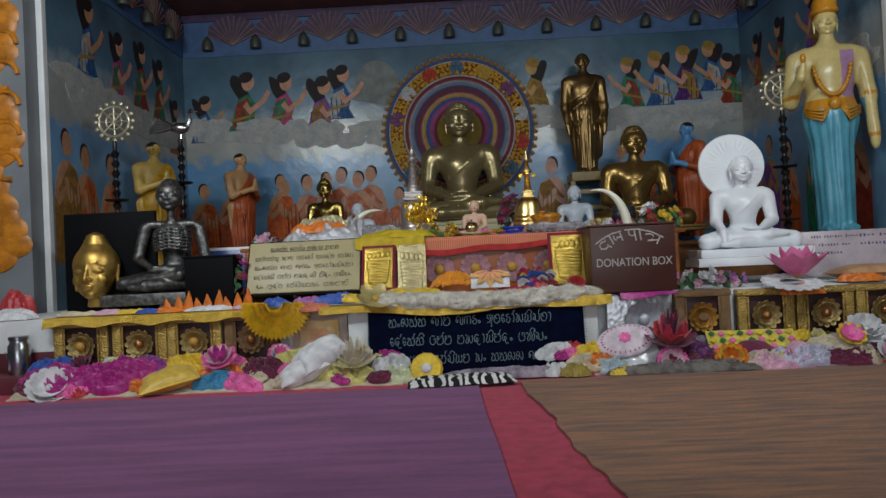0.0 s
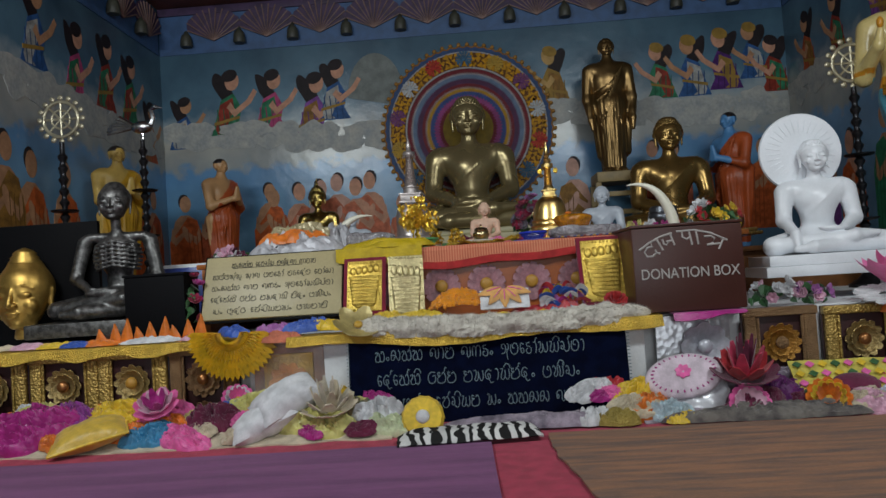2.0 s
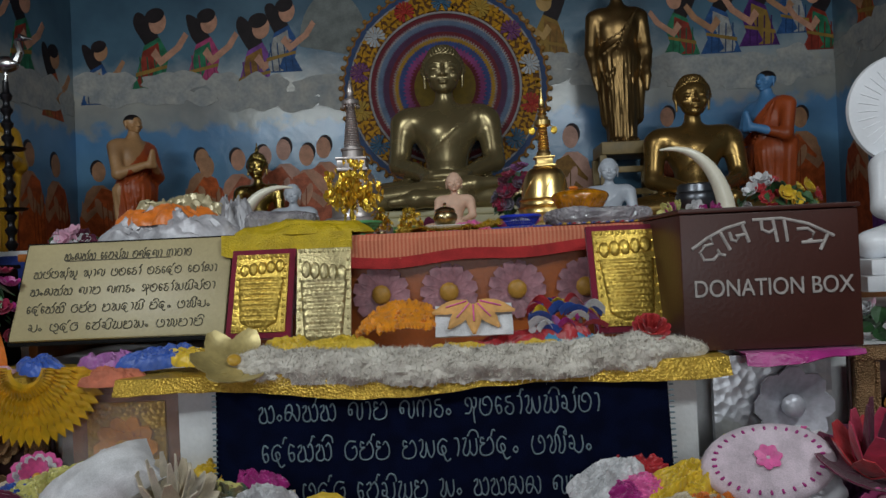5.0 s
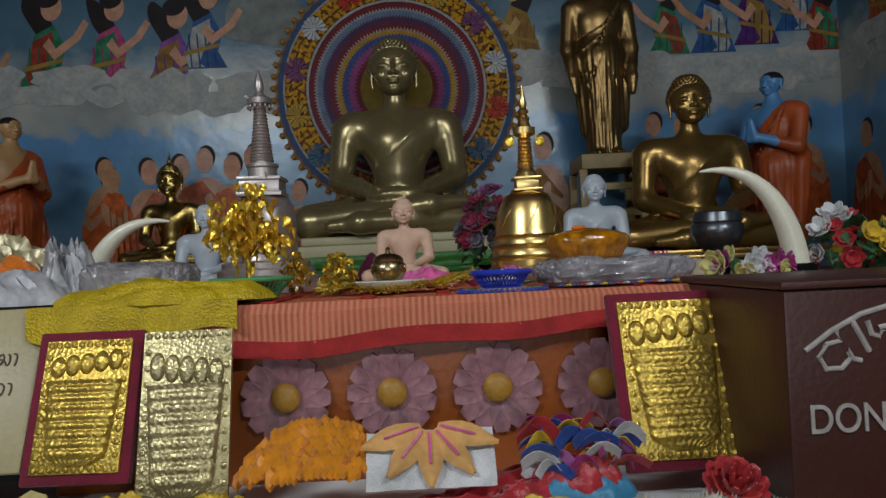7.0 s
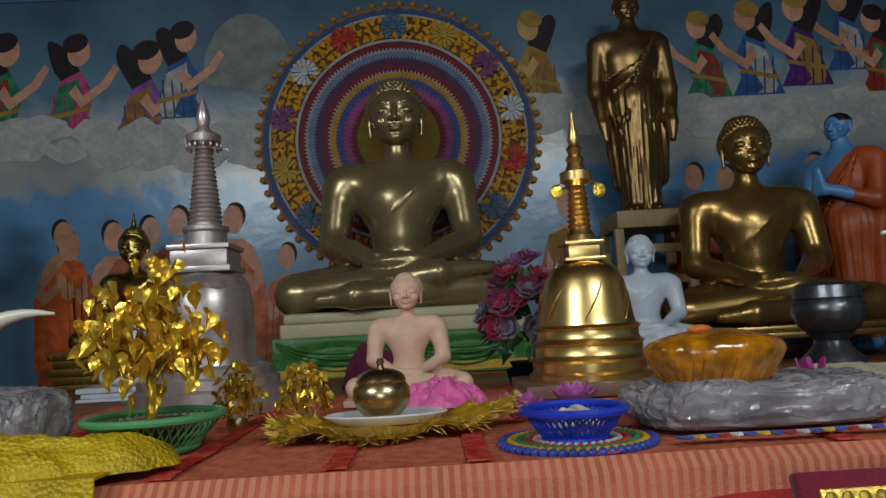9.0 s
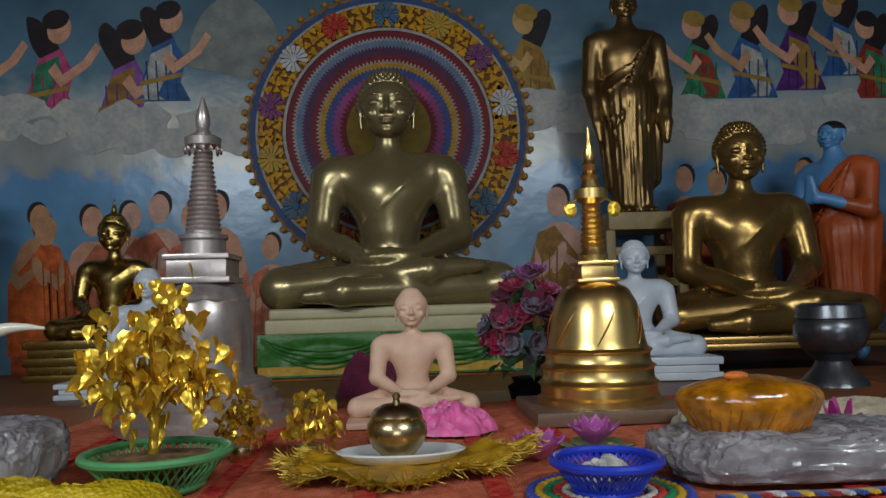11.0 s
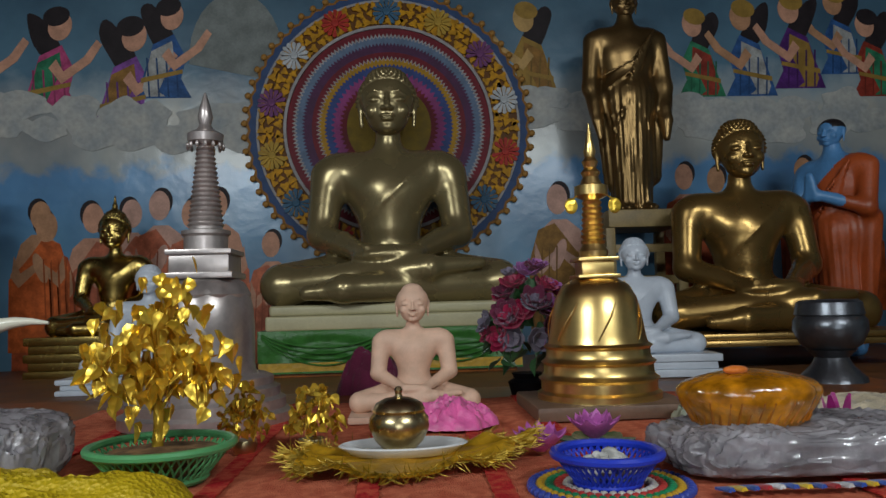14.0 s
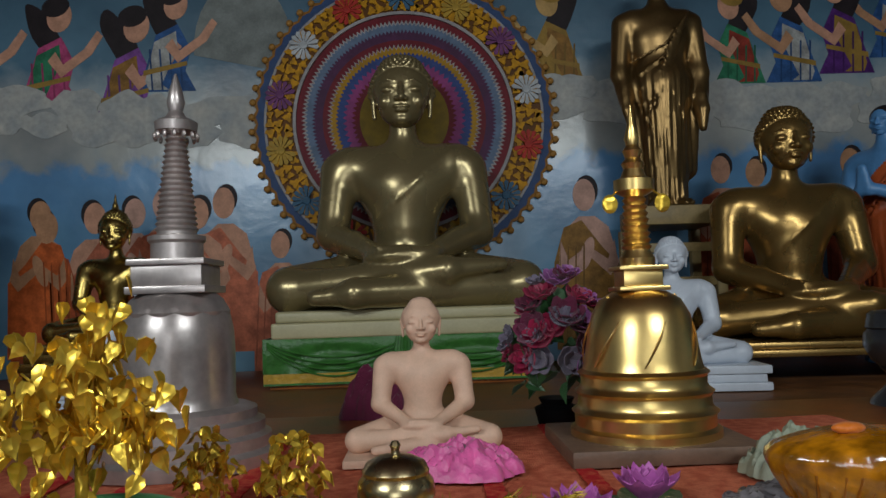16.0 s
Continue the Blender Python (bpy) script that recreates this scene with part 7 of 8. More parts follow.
lathe([(0.3, -1.25), (0.36, -1.2), (0.3, -0.8), (0.3, -0.4)], 20, (0, 0, 0), bm)
bm.to_mesh(hm_)
bm.free()
hm_.polygons.foreach_set("use_smooth", [True] * len(hm_.polygons))
gh = tagged(new("head_statue", hm_), "matt gold statue head against a black board", "statue")
gh.matrix_world = pose(-2.05, 4.33, 0.385 + 0.232) @ Matrix.Diagonal((0.150, 0.14, 0.172, 1)) @ Matrix.Translation((0, 0, 0.06))
bx = thing("speaker_box", -1.245, 4.10, 0.376, "plain black box beside the ascetic statue", "box")
part("body", box(0.28, 0.18, 0.30, (0, 0, 0), 0.006), BLACK, bx)
part("lid", box(0.29, 0.19, 0.012, (0, 0, 0.30), 0.003), BLACK, bx)
pc = thing("picture_frame", -1.32, 4.65, 0.45, "small blue picture in a white frame", "picture", rx=-8)
part("frame", box(0.36, 0.02, 0.30, (0, 0, 0), 0.004), WHITE_PAINT, pc)
part("picture", box(0.32, 0.008, 0.26, (0, -0.012, 0.02), 0.001), mat("blue_print", (0.04, 0.07, 0.30), 0.3, var=0.3, scale=8), pc)
bundle("red_bag", -2.42, 4.12, 0.376, 0.10, 0.08, 0.17, redc, "dark red cloth bag", "bag", 41)
bundle("white_cloths", -2.36, 3.95, 0.376, 0.14, 0.09, 0.05, whitec, "heap of white cloths and paper", "cloths", 42, amp=0.8)
sb = thing("steel_can", -2.19, 3.74, 0.10, "stainless steel milk can with a bail handle", "can")
part("body", lathe([(0, 0), (0.052, 0), (0.055, 0.008), (0.055, 0.15), (0.045, 0.165), (0.045, 0.178), (0.05, 0.182), (0.05, 0.20), (0, 0.204)], 32), mat("stainless", (0.45, 0.46, 0.48), 0.25, 1.0), sb)
part("bail", tube([(0.056 * math.cos(a), -0.03, 0.12 - 0.06 * math.sin(a)) for a in np.linspace(0, math.pi, 14)], 0.0025, 6), STEEL, sb)
lw = thing("low_step", -2.33, 3.72, 0.0, "low maroon step at the altar end", "step", kind="structure")
part("block", box(0.5, 0.24, 0.10, (0, 0, 0), 0.006), MAROON, lw)
bundle("white_cloths", -2.42, 3.70, 0.10, 0.11, 0.08, 0.05, whitec, "rumpled white paper and cloth on the step", "cloths", 43, amp=0.9)


def fringe_fan(x, y, z, r, material, label, n=34, rx=75):
    t = thing("pleated_rosette", x, y, z, label, "cloth flower", rx=rx)
    for k in range(4):
        q = 1 - 0.2 * k
        bm = bmesh.new()
        for i in range(n):
            a = math.pi + math.pi * (i + 0.5 * (k % 2)) / n
            d = Vector((math.cos(a), math.sin(a), 0))
            s = Vector((-d.y, d.x, 0))
            c, e = d * r * (0.5 * q), d * r * q
            w = r * q * 0.07
            v = [bm.verts.new(c + s * w * 0.7 + Vector((0, 0, 0.012 * k))), bm.verts.new(c - s * w * 0.7 + Vector((0, 0, 0.012 * k))), bm.verts.new(e * 0.9 - s * w + Vector((0, 0, 0.012 * k + 0.004))),
                 bm.verts.new(e * 1.04 + Vector((0, 0, 0.012 * k))), bm.verts.new(e * 0.9 + s * w + Vector((0, 0, 0.012 * k + 0.004))), bm.verts.new((c + e) * 0.5 + Vector((0, 0, 0.012 * k + 0.016)))]
            for u in range(5):
                bm.faces.new((v[5], v[u], v[(u + 1) % 5]))
        bmesh.ops.solidify(bm, geom=bm.faces[:], thickness=0.0015)
        part("pleats", bm, material, t)


fringe_fan(-0.80, 3.74, 0.41, 0.19, satin("golden_satin", (0.95, 0.58, 0.01)), "half-round golden pleated rosette", 26, 80)
bm = bmesh.new()
orl = thing("orange_lotus", -1.22, 3.90, 0.38, "row of stiff orange cloth petals", "cloth flower")
for i in range(9):
    def pf_(u, v, i=i):
        s = (u - 0.5) * 2
        return (-0.22 + 0.055 * i + s * 0.03 * (1 - v ** 1.6) + 0.01 * v * (i % 3 - 1), -0.01 * (1 - s * s) + 0.012 * (i % 2), (0.075 + 0.02 * (i % 3)) * v)
    part("petal", sheet(5, 6, pf_, 0.003), orangec, orl)
for i, (x, y, m, w) in enumerate(((-1.62, 3.88, yellowc, 0.12), (-1.75, 3.90, palepink, 0.12), (-1.52, 3.86, bluec, 0.09), (-1.42, 3.86, orangec, 0.08), (-1.0, 3.86, palepink, 0.07), (-1.95, 3.90, creamc, 0.12), (-1.2, 3.85, whitec, 0.14))):
    bundle("folded_cloth", x, y, 0.384, w, 0.05, 0.022, m, "small folded cloth offering on the ledge", "cloth", 50 + i, amp=0.8, freq=4)
# cloth flowers along the middle step
for i, (x, y, z, sx, sy, h, m, lab) in enumerate((
        (-0.80, 3.77, 0.42, 0.075, 0.04, 0.02, bluec, "blue cloth leaf"), (-0.63, 3.82, 0.41, 0.08, 0.05, 0.045, lilac, "lilac fringed cloth"), (-0.60, 3.74, 0.385, 0.075, 0.04, 0.04, mat("salmon_felt", (0.60, 0.18, 0.10), 0.8), "salmon felt petals"),
        (-0.50, 3.82, 0.42, 0.09, 0.05, 0.035, bluec, "blue and yellow ribbon cloth"), (-0.41, 3.80, 0.42, 0.07, 0.04, 0.04, yellowc, "yellow satin bow"), (-0.16, 3.83, 0.42, 0.07, 0.06, 0.07, yellowc, "folded yellow felt"),
        (-0.02, 3.80, 0.42, 0.085, 0.06, 0.035, emboss("yellow_lurex", (0.75, 0.52, 0.04), 0.5, 150, 0.5, 0.2), "glittering yellow cloth"),
        (0.40, 3.88, 0.40, 0.24, 0.06, 0.03, redc, "red tinsel edging"), (0.30, 3.82, 0.41, 0.07, 0.03, 0.02, yellowc, "yellow felt leaf"), (0.50, 3.82, 0.41, 0.06, 0.03, 0.02, yellowc, "yellow felt leaf"))):
    bundle("cloth_offering", x, y, z - 0.015, sx * 1.15, sy * 1.1, min(h + 0.01, 0.55 * sy + 0.01), m, lab + " laid on the altar step", "cloth", 70 + i, amp=0.7, freq=3.6, rz=(17 * i) % 60 - 30, rx=14)
lotus("gauze_flower", -0.27, 3.71, 0.41, 0.105, [mat("gold_gauze", (0.50, 0.40, 0.16), 0.35, 0.3, var=0.15)], "stiff golden gauze flower", 1, 35, 20, None, 6, 0.3)
lotus("red_flower", 0.785, 3.76, 0.445, 0.048, [redc, mat("coral_felt", (0.62, 0.05, 0.05), 0.8)], "frilly red cloth flower", 4, 40, 0, redc, 11, 0.6, 0.002)
# orange and white lotus cloth below the plaques
ol = thing("lotus_cloth", 0.338, 3.875, 0.462, "white cloth appliqued with an orange lotus", "cloth", rx=52)
part("ground", sheet(16, 10, lambda u, v: (-0.105 + 0.21 * u, 0.10 * v - 0.03, 0.008 * noise.noise((u * 4, v * 4, 1))), 0.005), whitec, ol)
for i in range(5):
    a = radians(200 + 35 * i)
    def pt(u, v, a=a):
        s = (u - 0.5) * 2
        w = 0.021 * math.sin(math.pi * min(0.97, 0.12 + 0.88 * v))
        r = 0.015 + 0.105 * v
        return (r * math.cos(a) - s * w * math.sin(a), 0.075 + r * math.sin(a) * 0.9 + s * w * math.cos(a), 0.012 + 0.006 * (1 - s * s))
    p_ = part("petal", sheet(4, 6, pt, 0.003), mat("peach_felt", (0.78, 0.42, 0.14), 0.8), ol)
    part("vein", tube([((0.02 + 0.06 * v) * math.cos(a), 0.075 + (0.02 + 0.06 * v) * math.sin(a) * 0.9, 0.022) for v in (0, 0.5, 1)], 0.0022, 5), pinkc, p_)


def ribbon_pile():
    """A tangle of looped satin ribbons in many colours, on folded cloths."""
    t = thing("ribbon_pile", 0.585, 3.93, 0.392, "tangled satin ribbons of blue, white, purple, red and yellow", "ribbons")
    random.seed(19)
    aqua = satin("aqua_cloth", (0.05, 0.28, 0.50))
    part("folded_cloth", crumple(0.10, 0.06, 0.05, 301, 0.5, 30, 4), aqua, t, "folded aqua cloth")
    part("folded_cloth", crumple(0.085, 0.055, 0.075, 302, 0.5, 30, 4), redc, t, "folded red cloth")
    cols = (bluec, whitec, bluec, lilac, redc, yellowc, whitec, magenta, orangec, bluec)
    for i in range(46):
        x0, y0, z0 = random.uniform(-0.085, 0.085), random.uniform(-0.05, 0.03), random.uniform(0.05, 0.135)
        L, lift, a, w = random.uniform(0.04, 0.075), random.uniform(0.004, 0.018), random.uniform(-0.8, 0.8), random.uniform(0.012, 0.022)

        def loop(u, v):
            q = (u - 0.5) * L
            up = lift * math.sin(math.pi * u) - 0.010 * abs(2 * u - 1) ** 2
            return (x0 + q * math.cos(a) - (v - 0.5) * w * math.sin(a), y0 + q * math.sin(a) * 0.5 - 0.012 * (v - 0.5), z0 + up + (v - 0.5) * w * math.cos(a))
        part("ribbon", sheet(9, 2, loop, 0.0012), cols[i % 10], t)


ribbon_pile()


def ruffle(x, y, z, sx, sy, material, label, seed, n=170, s=0.022):
    """A bolster covered in pleated scales."""
    t = thing("ruffled_cushion", x, y, z, label, "cushion", rz=4)
    random.seed(seed)
    bm = bmesh.new()
    for r in range(6):
        for i in range(n // 6):
            u, v = (i + 0.5 * (r % 2)) / (n // 6) * 2 - 1, r / 5 * 2 - 1
            if u * u + v * v * 0.7 > 1:
                continue
            c = Vector((sx * u, sy * v - 0.01, 0.095 * math.sqrt(max(0, 1 - u * u)) * (0.45 + 0.55 * (v + 1) / 2)))
            ball((s * 0.45, s, s * 0.35), c, bm, 6, 4, Matrix.Rotation(random.gauss(0.5, 0.25), 4, "X"))
    tagged(part("scale", bm, material, t), kind="stuff")


ruffle(0.145, 3.93, 0.43, 0.135, 0.055, satin("marigold_satin", (0.85, 0.30, 0.01)), "marigold-orange ruffled satin cushion", 2)
# ---- east ledge
cup_lotus(1.975, 3.86, 0.408, 0.19, mat("rose_cloth", (0.85, 0.28, 0.50), 0.5, 0, 0.12, 14, 0.3, 150, 0.3, (0.80, 0.15, 0.40), 0.8), "large pink cloth lotus with broad open petals")
lt = thing("lace_mat", 1.92, 3.80, 0.40, "round white lace mat under the lotus", "mat", rx=15)
part("lace", petal_ring(18, 0.06, 0.155, 0.028, 0.0, 0.0, None, 0.003, 0, 0.3), whitec, lt)
bundle("orange_cushion", 1.97, 3.79, 0.33, 0.11, 0.05, 0.06, orangec, "orange cloth pouch on the ledge", "cloth", 90)
bouquet(1.47, 3.92, 0.38, 0.10, 0.11, [whitec, whitec, palepink], "low bunch of white and mauve silk flowers", 12, None, 20, 0.0, 0.5)
bouquet(1.65, 3.95, 0.38, 0.07, 0.10, [lilac, palepink], "low bunch of mauve silk flowers", 13, None, 16, 0.0, 0.5)
bouquet(1.32, 4.02, 0.38, 0.06, 0.13, [plumc, lilac], "small bunch of dusky pink silk flowers", 15, None, 16, 0.0, 0.5)
wb = thing("white_sign", 2.50, 4.30, 0.40, "white printed sign with faint lines of script", "sign", rx=-12, rz=-6)
part("panel", box(0.72, 0.012, 0.27, (0, 0, 0), 0.003), mat("pinkish_print", (0.50, 0.42, 0.46), 0.3, var=0.1, scale=6), wb)
for k, (x0, x1, w) in enumerate(((-0.22, 0.05, [4, 7, 5]), (-0.30, 0.0, [6, 7, 3]), (-0.30, -0.05, [5, 8]), (0.05, 0.30, [4, 6]), (0.05, 0.28, [7, 3]))):
    part("lettering", glyph_bars(bmesh.new(), x0, x1, 0.235 - 0.05 * (k % 3), 0.018, -0.0065, 80 + k, w), mat("violet_ink", (0.12, 0.08, 0.2), 0.6), wb)
cushion("cushion", 2.42, 4.0, 0.38, 0.40, 0.22, 0.09, mat("tan_satin", (0.55, 0.30, 0.15), 0.45), "plump tan satin cushion on the ledge")
bundle("cloth_offering", 2.33, 3.88, 0.38, 0.12, 0.05, 0.04, orangec, "orange felt petals on the ledge", "cloth", 95, amp=0.9)
bundle("cloth_offering", 2.62, 3.90, 0.38, 0.16, 0.06, 0.05, creamc, "cream and red folded cloth", "cloth", 96, amp=0.9)
# wrapped gifts on the table, west of the plaques
bundle("wrapped_gift", -0.64, 4.36, TZ, 0.20, 0.11, 0.17, mat("gold_gauze_wrap", (0.50, 0.42, 0.24), 0.3, 0.2, var=0.2), "gift bundle under golden gauze", "gift", 101, amp=0.4, freq=5)
bundle("wrapped_gift", -0.64, 4.28, TZ, 0.25, 0.10, 0.09, mat("silver_wrap", (0.48, 0.47, 0.50), 0.42, 0.15, var=0.2), "silver satin wrapping with a fringe", "gift", 102, amp=0.8, freq=5)
bundle("wrapped_gift", -0.66, 4.30, TZ + 0.06, 0.16, 0.085, 0.075, orangec, "orange cloth inside the gauze bundle", "gift", 103, amp=0.5)
bundle("wrapped_gift", -0.46, 4.34, TZ, 0.09, 0.07, 0.12, mat("silver_wrap", (0.55, 0.54, 0.57)), "pinched silver satin wrapping", "gift", 104, amp=0.9, freq=5)
trim_cloth("yellow_cloth", -0.42, -0.02, 4.12, TZ + 0.006, 0.055, 5, emboss("yellow_glitter_cloth", (0.62, 0.44, 0.01), 0.5, 200, 0.5, 0.15), "glittery yellow cloth over the table edge", 0.01, 0.22, 9)
bundle("yellow_cloth", -0.20, 4.20, TZ + 0.006, 0.21, 0.10, 0.045, emboss("yellow_glitter_cloth", (0.62, 0.44, 0.01), 0.5, 200, 0.5, 0.15), "rumpled glittery yellow cloth on the table edge", "cloth", 131, amp=0.7)
bouquet(1.06, 4.30, TZ, 0.09, 0.05, [whitec, paleyellow, magenta], "scatter of cream, yellow and magenta silk flowers", 17, None, 14, 0.0, 0.6)
pr_ = thing("braided_edging", 0.79, 4.195, TZ + 0.002, "ribbon of blue, yellow and red cloth points", "ribbon")
for i in range(24):
    x = -0.17 + 0.0148 * i
    part("point", sheet(3, 3, lambda u, v: (x + 0.016 * (u - 0.5) * (1.3 - v), -0.022 * v + 0.003 * math.sin(x * 40), 0.003 + 0.004 * math.sin(3 * u) * v), 0.003), (bluec, yellowc, bluec, redc, whitec)[i % 5], pr_)

# ---------------------------------------------------------------- offerings heaped on the carpet
zebra = striped("zebra_print", (0.70, 0.70, 0.68), (0.015, 0.015, 0.015), 150, 0, 0.8, 14.0)
zm = thing("zebra_cushion", 0.165, 3.30, 0.022, "flat zebra-striped cushion on the carpet", "cushion", rz=5)
part("cover", sheet(40, 14, lambda u, v: (-0.25 + 0.5 * u, -0.075 + 0.15 * v, 0.004 + 0.035 * (1 - (2 * v - 1) ** 4) * (1 - (2 * u - 1) ** 8) + 0.006 * noise.noise((u * 6, v * 4, 2))), 0.006), zebra, zm)
greyfur = cloth("grey_mixed_rug", (0.36, 0.30, 0.36), (0.12, 0.10, 0.13))
bundle("rug_roll", 0.45, 3.47, 0.016, 0.42, 0.06, 0.045, greyfur, "mottled grey and mauve rag rug", "rug", 110, amp=0.6, freq=6)
bundle("rug_roll", 1.25, 3.40, 0.016, 0.36, 0.06, 0.05, cloth("grey_brown_rug", (0.20, 0.18, 0.16), (0.07, 0.06, 0.06)), "mottled grey-brown shaggy rug", "rug", 111, amp=0.7, freq=7)
dk = thing("round_cushion", -0.005, 3.45, 0.075, "round yellow cushion with a white centre", "cushion", rx=70)
part("disc", lathe([(0, -0.012), (0.07, -0.012), (0.08, 0), (0.07, 0.016), (0.03, 0.018), (0, 0.014)], 30, (0, 0, 0), None, 15, 0.02), yellowc, dk)
part("centre", ball((0.026, 0.026, 0.012), (0, 0, 0.018)), whitec, dk)
LIST = [  # x, y, z, sx, sy, h, colour, words, seed
    (-1.95, 3.66, 0.02, 0.13, 0.09, 0.14, bluec, "blue plastic-lined cloth", 1), (-1.93, 3.63, 0.13, 0.10, 0.06, 0.04, whitec, "white cotton cloth", 2),
    (-1.86, 3.54, 0.02, 0.20, 0.11, 0.10, magenta, "magenta crinkled scarf", 3), (-1.58, 3.55, 0.02, 0.20, 0.12, 0.13, magenta, "magenta crinkled scarf", 4), (-1.42, 3.64, 0.04, 0.12, 0.08, 0.16, satin("violet_cloth", (0.30, 0.04, 0.30)), "violet crinkled scarf", 5),
    (-1.20, 3.62, 0.02, 0.17, 0.10, 0.15, yellowc, "yellow satin pouch", 6), (-1.06, 3.60, 0.12, 0.13, 0.07, 0.09, pinkc, "pink and white petalled cloth", 7), (-1.04, 3.56, 0.06, 0.12, 0.06, 0.07, orangec, "orange felt pouch", 8),
    (-1.05, 3.49, 0.02, 0.10, 0.06, 0.07, satin("aqua_cloth", (0.20, 0.45, 0.58)), "aqua satin cloth", 9), (-0.93, 3.47, 0.02, 0.13, 0.06, 0.06, pinkc, "hot pink cloth", 10), (-0.84, 3.57, 0.03, 0.10, 0.08, 0.13, plumc, "maroon and white printed cloth", 11),
    (-0.72, 3.66, 0.08, 0.14, 0.07, 0.13, paleyellow, "pale yellow satin cloth", 12), (-0.42, 3.52, 0.02, 0.14, 0.08, 0.09, paleyellow, "pale yellow cushion cloth", 13), (-0.19, 3.56, 0.02, 0.09, 0.07, 0.10, whitec, "white beaded cloth", 14),
    (-0.14, 3.48, 0.02, 0.09, 0.05, 0.06, mat("mint_felt", (0.60, 0.66, 0.42), 0.8), "pale mint felt flower cloth", 15), (-0.06, 3.50, 0.02, 0.06, 0.05, 0.10, orangec, "orange cloth pouch", 16),
    (-1.30, 3.66, 0.10, 0.10, 0.05, 0.11, orangec, "red-orange felt cloth", 17), (-1.24, 3.58, 0.10, 0.06, 0.05, 0.07, palepink, "pale pink and orange cloth", 18),
    (0.62, 3.45, 0.03, 0.07, 0.05, 0.05, whitec, "white and orange cloth", 19), (0.70, 3.42, 0.02, 0.08, 0.05, 0.05, emboss("gold_cord", (0.42, 0.32, 0.08), 0.5, 160, 0.8, 0.5), "gold corded tassel cloth", 20),
    (0.83, 3.50, 0.02, 0.08, 0.06, 0.15, orangec, "orange satin cloth", 21), (0.90, 3.46, 0.02, 0.08, 0.06, 0.07, satin("pale_blue_cloth", (0.50, 0.62, 0.68)), "pale blue satin cloth", 22), (0.93, 3.40, 0.02, 0.07, 0.05, 0.03, yellowc, "yellow felt scrap", 23),
    (1.20, 3.46, 0.02, 0.13, 0.07, 0.10, plumc, "dark plum petal cloth", 24), (1.30, 3.56, 0.08, 0.11, 0.07, 0.10, satin("purple_cloth", (0.16, 0.02, 0.16)), "dark purple satin cloth", 25), (1.28, 3.44, 0.06, 0.05, 0.04, 0.05, bluec, "violet-blue cloth", 26),
    (1.62, 3.44, 0.02, 0.13, 0.06, 0.08, palepink, "pink striped scarf", 27), (1.80, 3.48, 0.02, 0.15, 0.08, 0.09, satin("pale_lilac_cloth", (0.58, 0.58, 0.72)), "pale lilac satin cloth", 28), (2.05, 3.52, 0.05, 0.15, 0.07, 0.09, creamc, "cream folded cloths", 29),
    (2.02, 3.46, 0.02, 0.13, 0.06, 0.07, plumc, "plum printed cloth", 30), (2.38, 3.50, 0.02, 0.18, 0.08, 0.10, bluec, "blue and orange folded cloths", 31), (2.48, 3.56, 0.08, 0.16, 0.07, 0.08, palepink, "mauve and white scarves", 32),
    (2.30, 3.43, 0.02, 0.16, 0.05, 0.05, redc, "dark red garland cloth", 33), (2.25, 3.60, 0.07, 0.15, 0.06, 0.09, whitec, "white folded cloths", 34), (1.45, 3.66, 0.05, 0.12, 0.06, 0.10, greyfur, "grey and mauve scarf", 35),
    (-0.30, 3.60, 0.02, 0.08, 0.05, 0.11, cloth("green_print", (0.06, 0.12, 0.07), (0.3, 0.2, 0.1)), "green printed cloth", 36), (-0.02, 3.46, 0.02, 0.04, 0.03, 0.05, bluec, "blue cloth scrap", 37), (2.7, 3.5, 0.02, 0.16, 0.08, 0.12, lilac, "lilac and white cloths", 38),
    (-1.99, 3.52, 0.02, 0.09, 0.06, 0.05, plumc, "dark red cloth", 39), (-1.13, 3.66, 0.1, 0.10, 0.05, 0.10, paleyellow, "pale yellow petals cloth", 40), (2.28, 3.47, 0.05, 0.08, 0.05, 0.08, orangec, "orange satin cloth", 41), (2.55, 3.46, 0.02, 0.1, 0.06, 0.06, magenta, "magenta scarf", 42)]
def slope(y):
    return 0.016 + 0.10 * max(0.0, min(1.0, (y - 3.44) / 0.32)) ** 0.8


for nm, x0, x1, m, word in (("west", -2.06, -0.12, creamc, "cream"), ("east", 0.80, 2.95, greyfur, "grey and mauve")):
    hb = thing("cloth_heap", 0, 0, 0, word + " cloths spread under the heap of offerings", "cloth")
    part("cloth", sheet(110, 16, lambda u, v: (x0 + (x1 - x0) * u, 3.40 + 0.04 * noise.noise((u * 14, 0, 3)) + (0.37 - 0.04 * noise.noise((u * 14, 0, 3))) * v,
                                              slope(3.42 + 0.34 * v) + 0.03 * v * noise.noise((u * 22, v * 3, 5)) - 0.004), 0.008), m, hb)
for x, y, z, sx, sy, h, m, words, k in LIST:
    if y > 3.43 and not -0.12 < x < 0.80:
        bundle("cloth_offering", x, y, slope(y), sx * 1.15, sy * 1.1, min(h * 0.75, 0.65 * sy + 0.02), m, words + " heaped on the carpet", "cloth", 200 + k, rz=(29 * k) % 70 - 35, amp=0.85, freq=5.6, rx=26)
    else:
        bundle("cloth_offering", x, y, 0.016, sx, sy, min(h, 0.8 * sy + 0.01), m, words + " heaped on the carpet", "cloth", 200 + k, rz=(29 * k) % 70 - 35, amp=0.85, freq=5.6)
goldcush = satin("gold_yellow_cushion", (0.70, 0.46, 0.06))
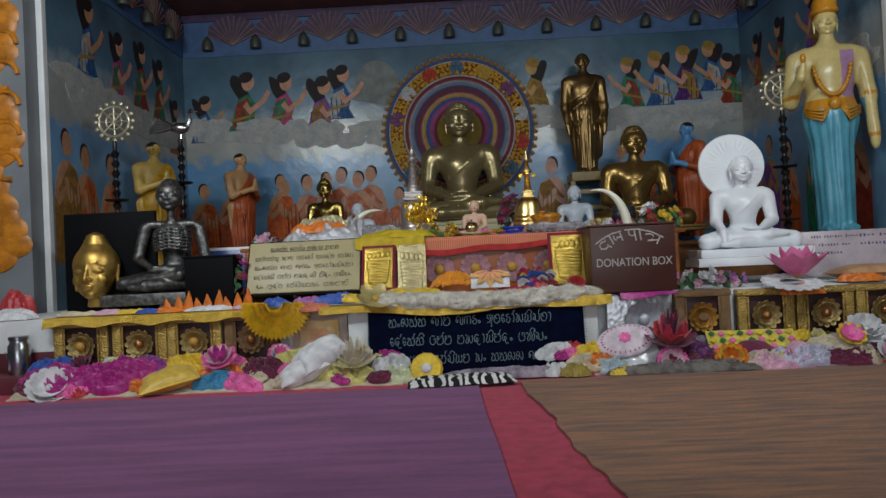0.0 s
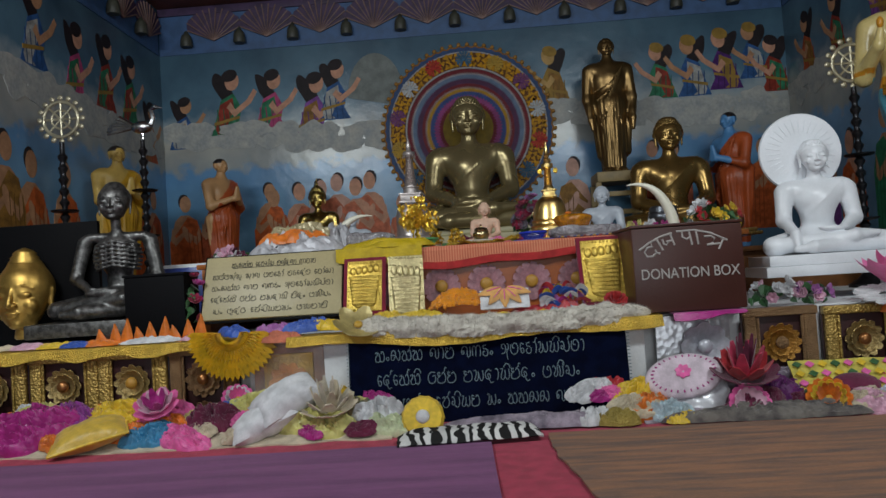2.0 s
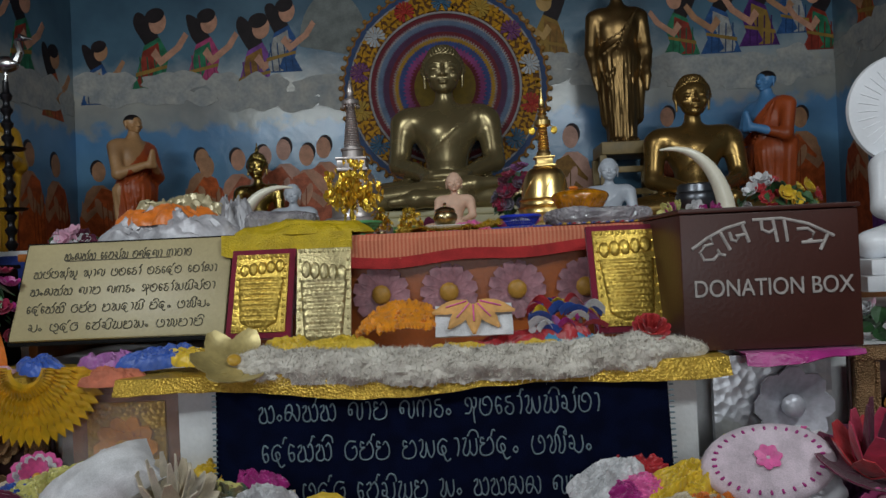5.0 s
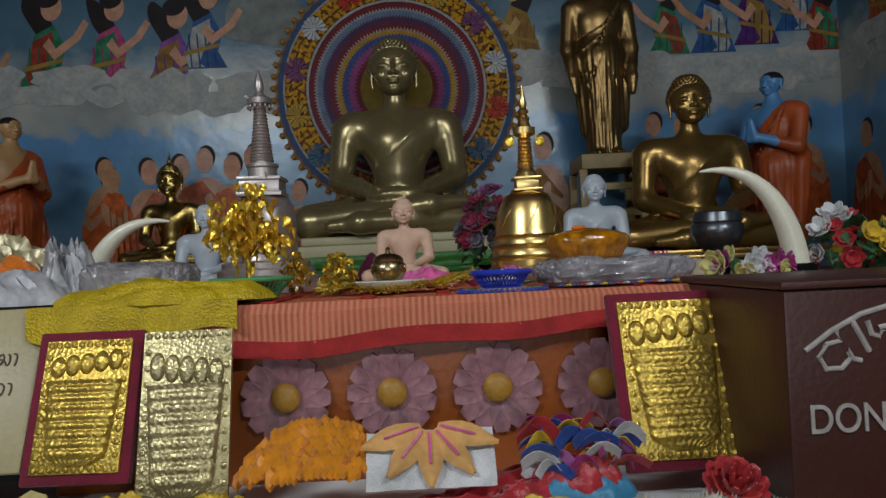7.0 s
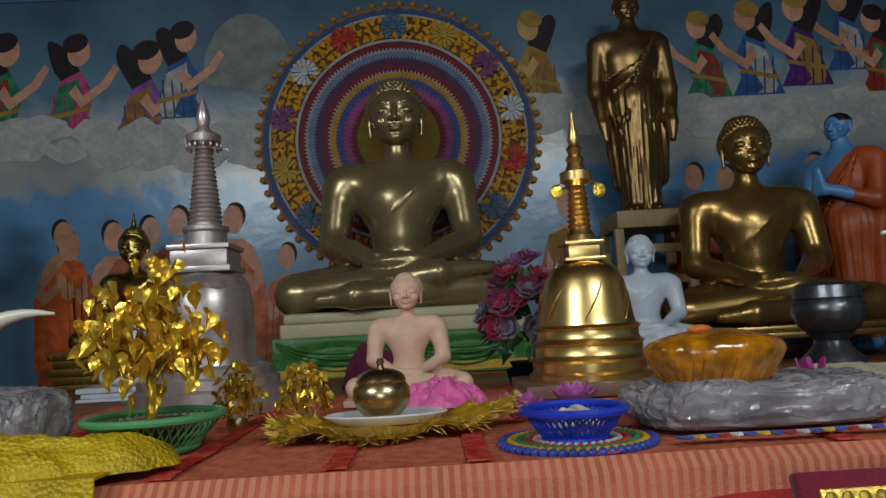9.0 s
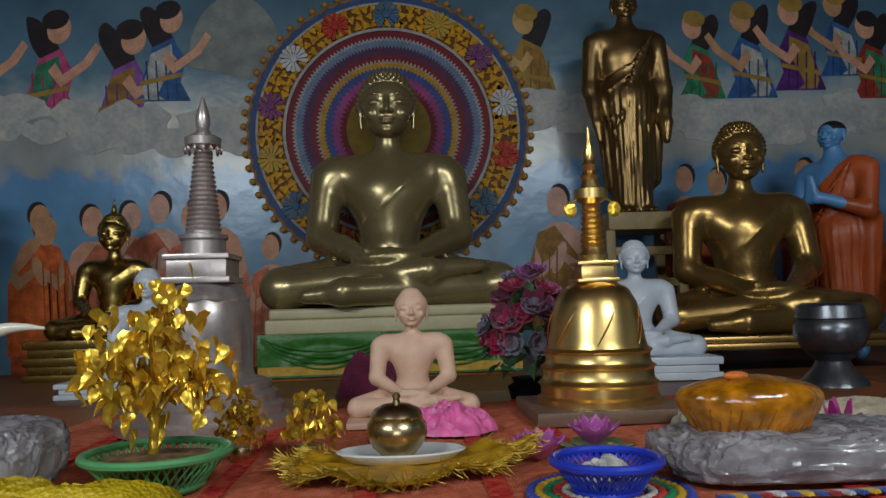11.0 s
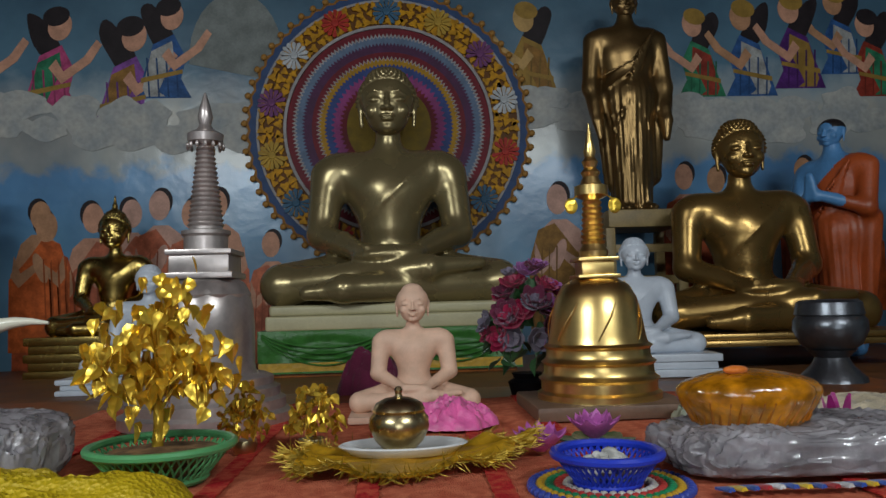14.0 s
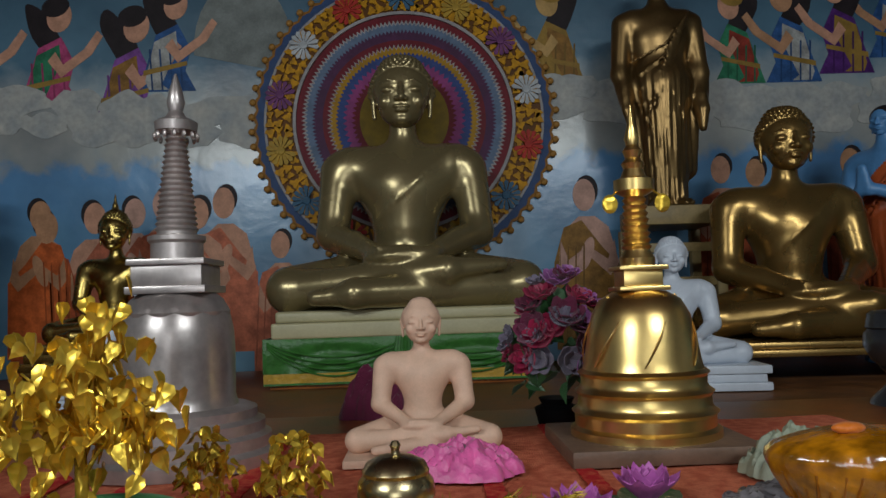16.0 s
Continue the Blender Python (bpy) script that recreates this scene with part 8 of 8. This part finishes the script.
cushion("cushion", -1.27, 3.47, 0.03, 0.28, 0.20, 0.10, goldcush, "yellow satin cushion with a ruffled edge", 22, 12, -12, yellowc)
cushion("cushion", -0.52, 3.56, 0.10, 0.27, 0.18, 0.14, whitec, "white satin pillow in the offering heap", 30, 20, -24)
cushion("cushion", -0.60, 3.50, 0.03, 0.26, 0.16, 0.12, whitec, "white cotton pillow in the offering heap", 20, 10, -22)
lotus("cream_lotus", -0.37, 3.52, 0.11, 0.115, [creamc, cloth("ivory_cloth", (0.74, 0.66, 0.52))], "cream organza lotus flower", 4, 18, 0, creamc, 8, 0.8)
lotus("white_flower", -1.86, 3.44, 0.06, 0.11, [whitec], "white spiky cloth flower", 2, 45, 20, whitec, 13, 0.4)
lotus("white_flower", 2.16, 3.56, 0.15, 0.10, [whitec], "white spiky cloth flower", 3, 40, 0, whitec, 9, 0.7)
lotus("pink_flower", -1.05, 3.55, 0.15, 0.09, [pinkc, palepink, magenta], "pink and white cloth flower", 3, 35, 0, magenta, 8, 0.6)
lotus("red_lotus", 1.19, 3.50, 0.15, 0.125, [plumc, redc, satin("rose_red", (0.62, 0.05, 0.12))], "red and magenta cloth lotus with gold edges", 4, 20, 0, redc, 8, 0.95)
lotus("pink_flower", 1.17, 3.41, 0.06, 0.075, [pinkc, palepink], "pink frilled flower with a straw centre", 2, 60, 0, creamc, 14, 0.3)
lotus("yellow_flower", 2.06, 3.50, 0.14, 0.07, [yellowc, pinkc], "yellow and pink cloth flower", 2, 45, 0, pinkc, 9, 0.5)
lotus("white_flower", 1.78, 3.44, 0.08, 0.055, [palepink], "pale pink cloth daisy", 2, 50, 0, None, 14, 0.3)
ov = thing("oval_pillow", 0.985, 3.56, 0.155, "oval white pillow with a magenta stitched ring, in plastic", "cushion", rx=52, ry=-8, rz=-10)
part("pillow", ball((0.145, 0.095, 0.035), (0, 0, 0), None, 30, 16), cloth("pale_rose_satin", (0.74, 0.62, 0.70)), ov)
bm = bmesh.new()
for i in range(30):
    a = 2 * math.pi * i / 30
    box(0.012, 0.006, 0.006, (0.115 * math.cos(a), 0.074 * math.sin(a), 0.018), 0.002, 1, bm, Matrix.Rotation(a, 4, "Z"))
part("stitching", bm, magenta, ov)
part("rosette", petal_ring(7, 0.004, 0.03, 0.012, 0.004, 0, None, 0.002), pinkc, ov).location = (0, 0, 0.036)
part("wrap", crumple(0.16, 0.12, 0.03, 77, 0.6, 30, 5), clearp, ov).location = (0.01, -0.03, -0.04)
pt_ = thing("patchwork_cloth", 1.60, 3.53, 0.115, "yellow and green patchwork cloth with a maroon oval", "cloth", rx=38, rz=-6)
part("ground", sheet(18, 12, lambda u, v: (-0.21 + 0.42 * u, -0.10 + 0.2 * v - 0.06 * (1 - abs(2 * u - 1)) * (1 - v) * 0, 0.01 * noise.noise((u * 4, v * 3, 4))), 0.006), mat("yellow_print", (0.66, 0.56, 0.10), 0.8, var=0.15, scale=30), pt_)
for i in range(9):
    for j in range(4):
        x, y = -0.185 + 0.046 * i, -0.075 + 0.048 * j
        b = box(0.026, 0.026, 0.004, (0, 0, 0), 0.001, 1, None, Matrix.Rotation(0.785, 4, "Z"))
        b.transform(Matrix.Translation((x, y, 0.012)))
        part("patch", b, (greenc, pinkc, yellowc)[(i + j) % 3], pt_)
part("oval", ball((0.085, 0.055, 0.02), (-0.01, -0.04, 0.014), None, 24, 12), plumc, pt_)

# smaller scraps, petals and pouches tucked between the larger cloths
random.seed(77)
SCRAPS = [(magenta, "magenta"), (pinkc, "pink"), (palepink, "pale pink"), (lilac, "lilac"), (orangec, "orange"), (yellowc, "yellow"), (paleyellow, "pale yellow"), (whitec, "white"), (creamc, "cream"), (redc, "red"), (bluec, "blue"), (plumc, "plum")]
for i in range(74):
    west = i % 2
    x = random.uniform(-2.0, -0.15) if west else random.uniform(0.62, 2.75)
    y = random.uniform(3.42, 3.74)
    m, word = random.choice(SCRAPS)
    s = random.uniform(0.04, 0.085)
    h = slope(y) + 0.02
    if i % 5 == 0:
        lotus("cloth_flower", x, y - 0.02, h + 0.015, s, [m, random.choice(SCRAPS)[0]], word + " cloth flower tucked in the offering heap", 3, random.uniform(25, 60), random.uniform(-40, 40), None, random.choice((7, 9, 12)), 0.6, 0.002)
    else:
        bundle("cloth_offering", x, y, h, s * 1.3, s * random.uniform(0.6, 1.0), s * 0.5, m, word + " cloth pouch tucked in the offering heap", "cloth", 400 + i, rz=random.uniform(-40, 40), amp=0.9, freq=5.2, rx=28)
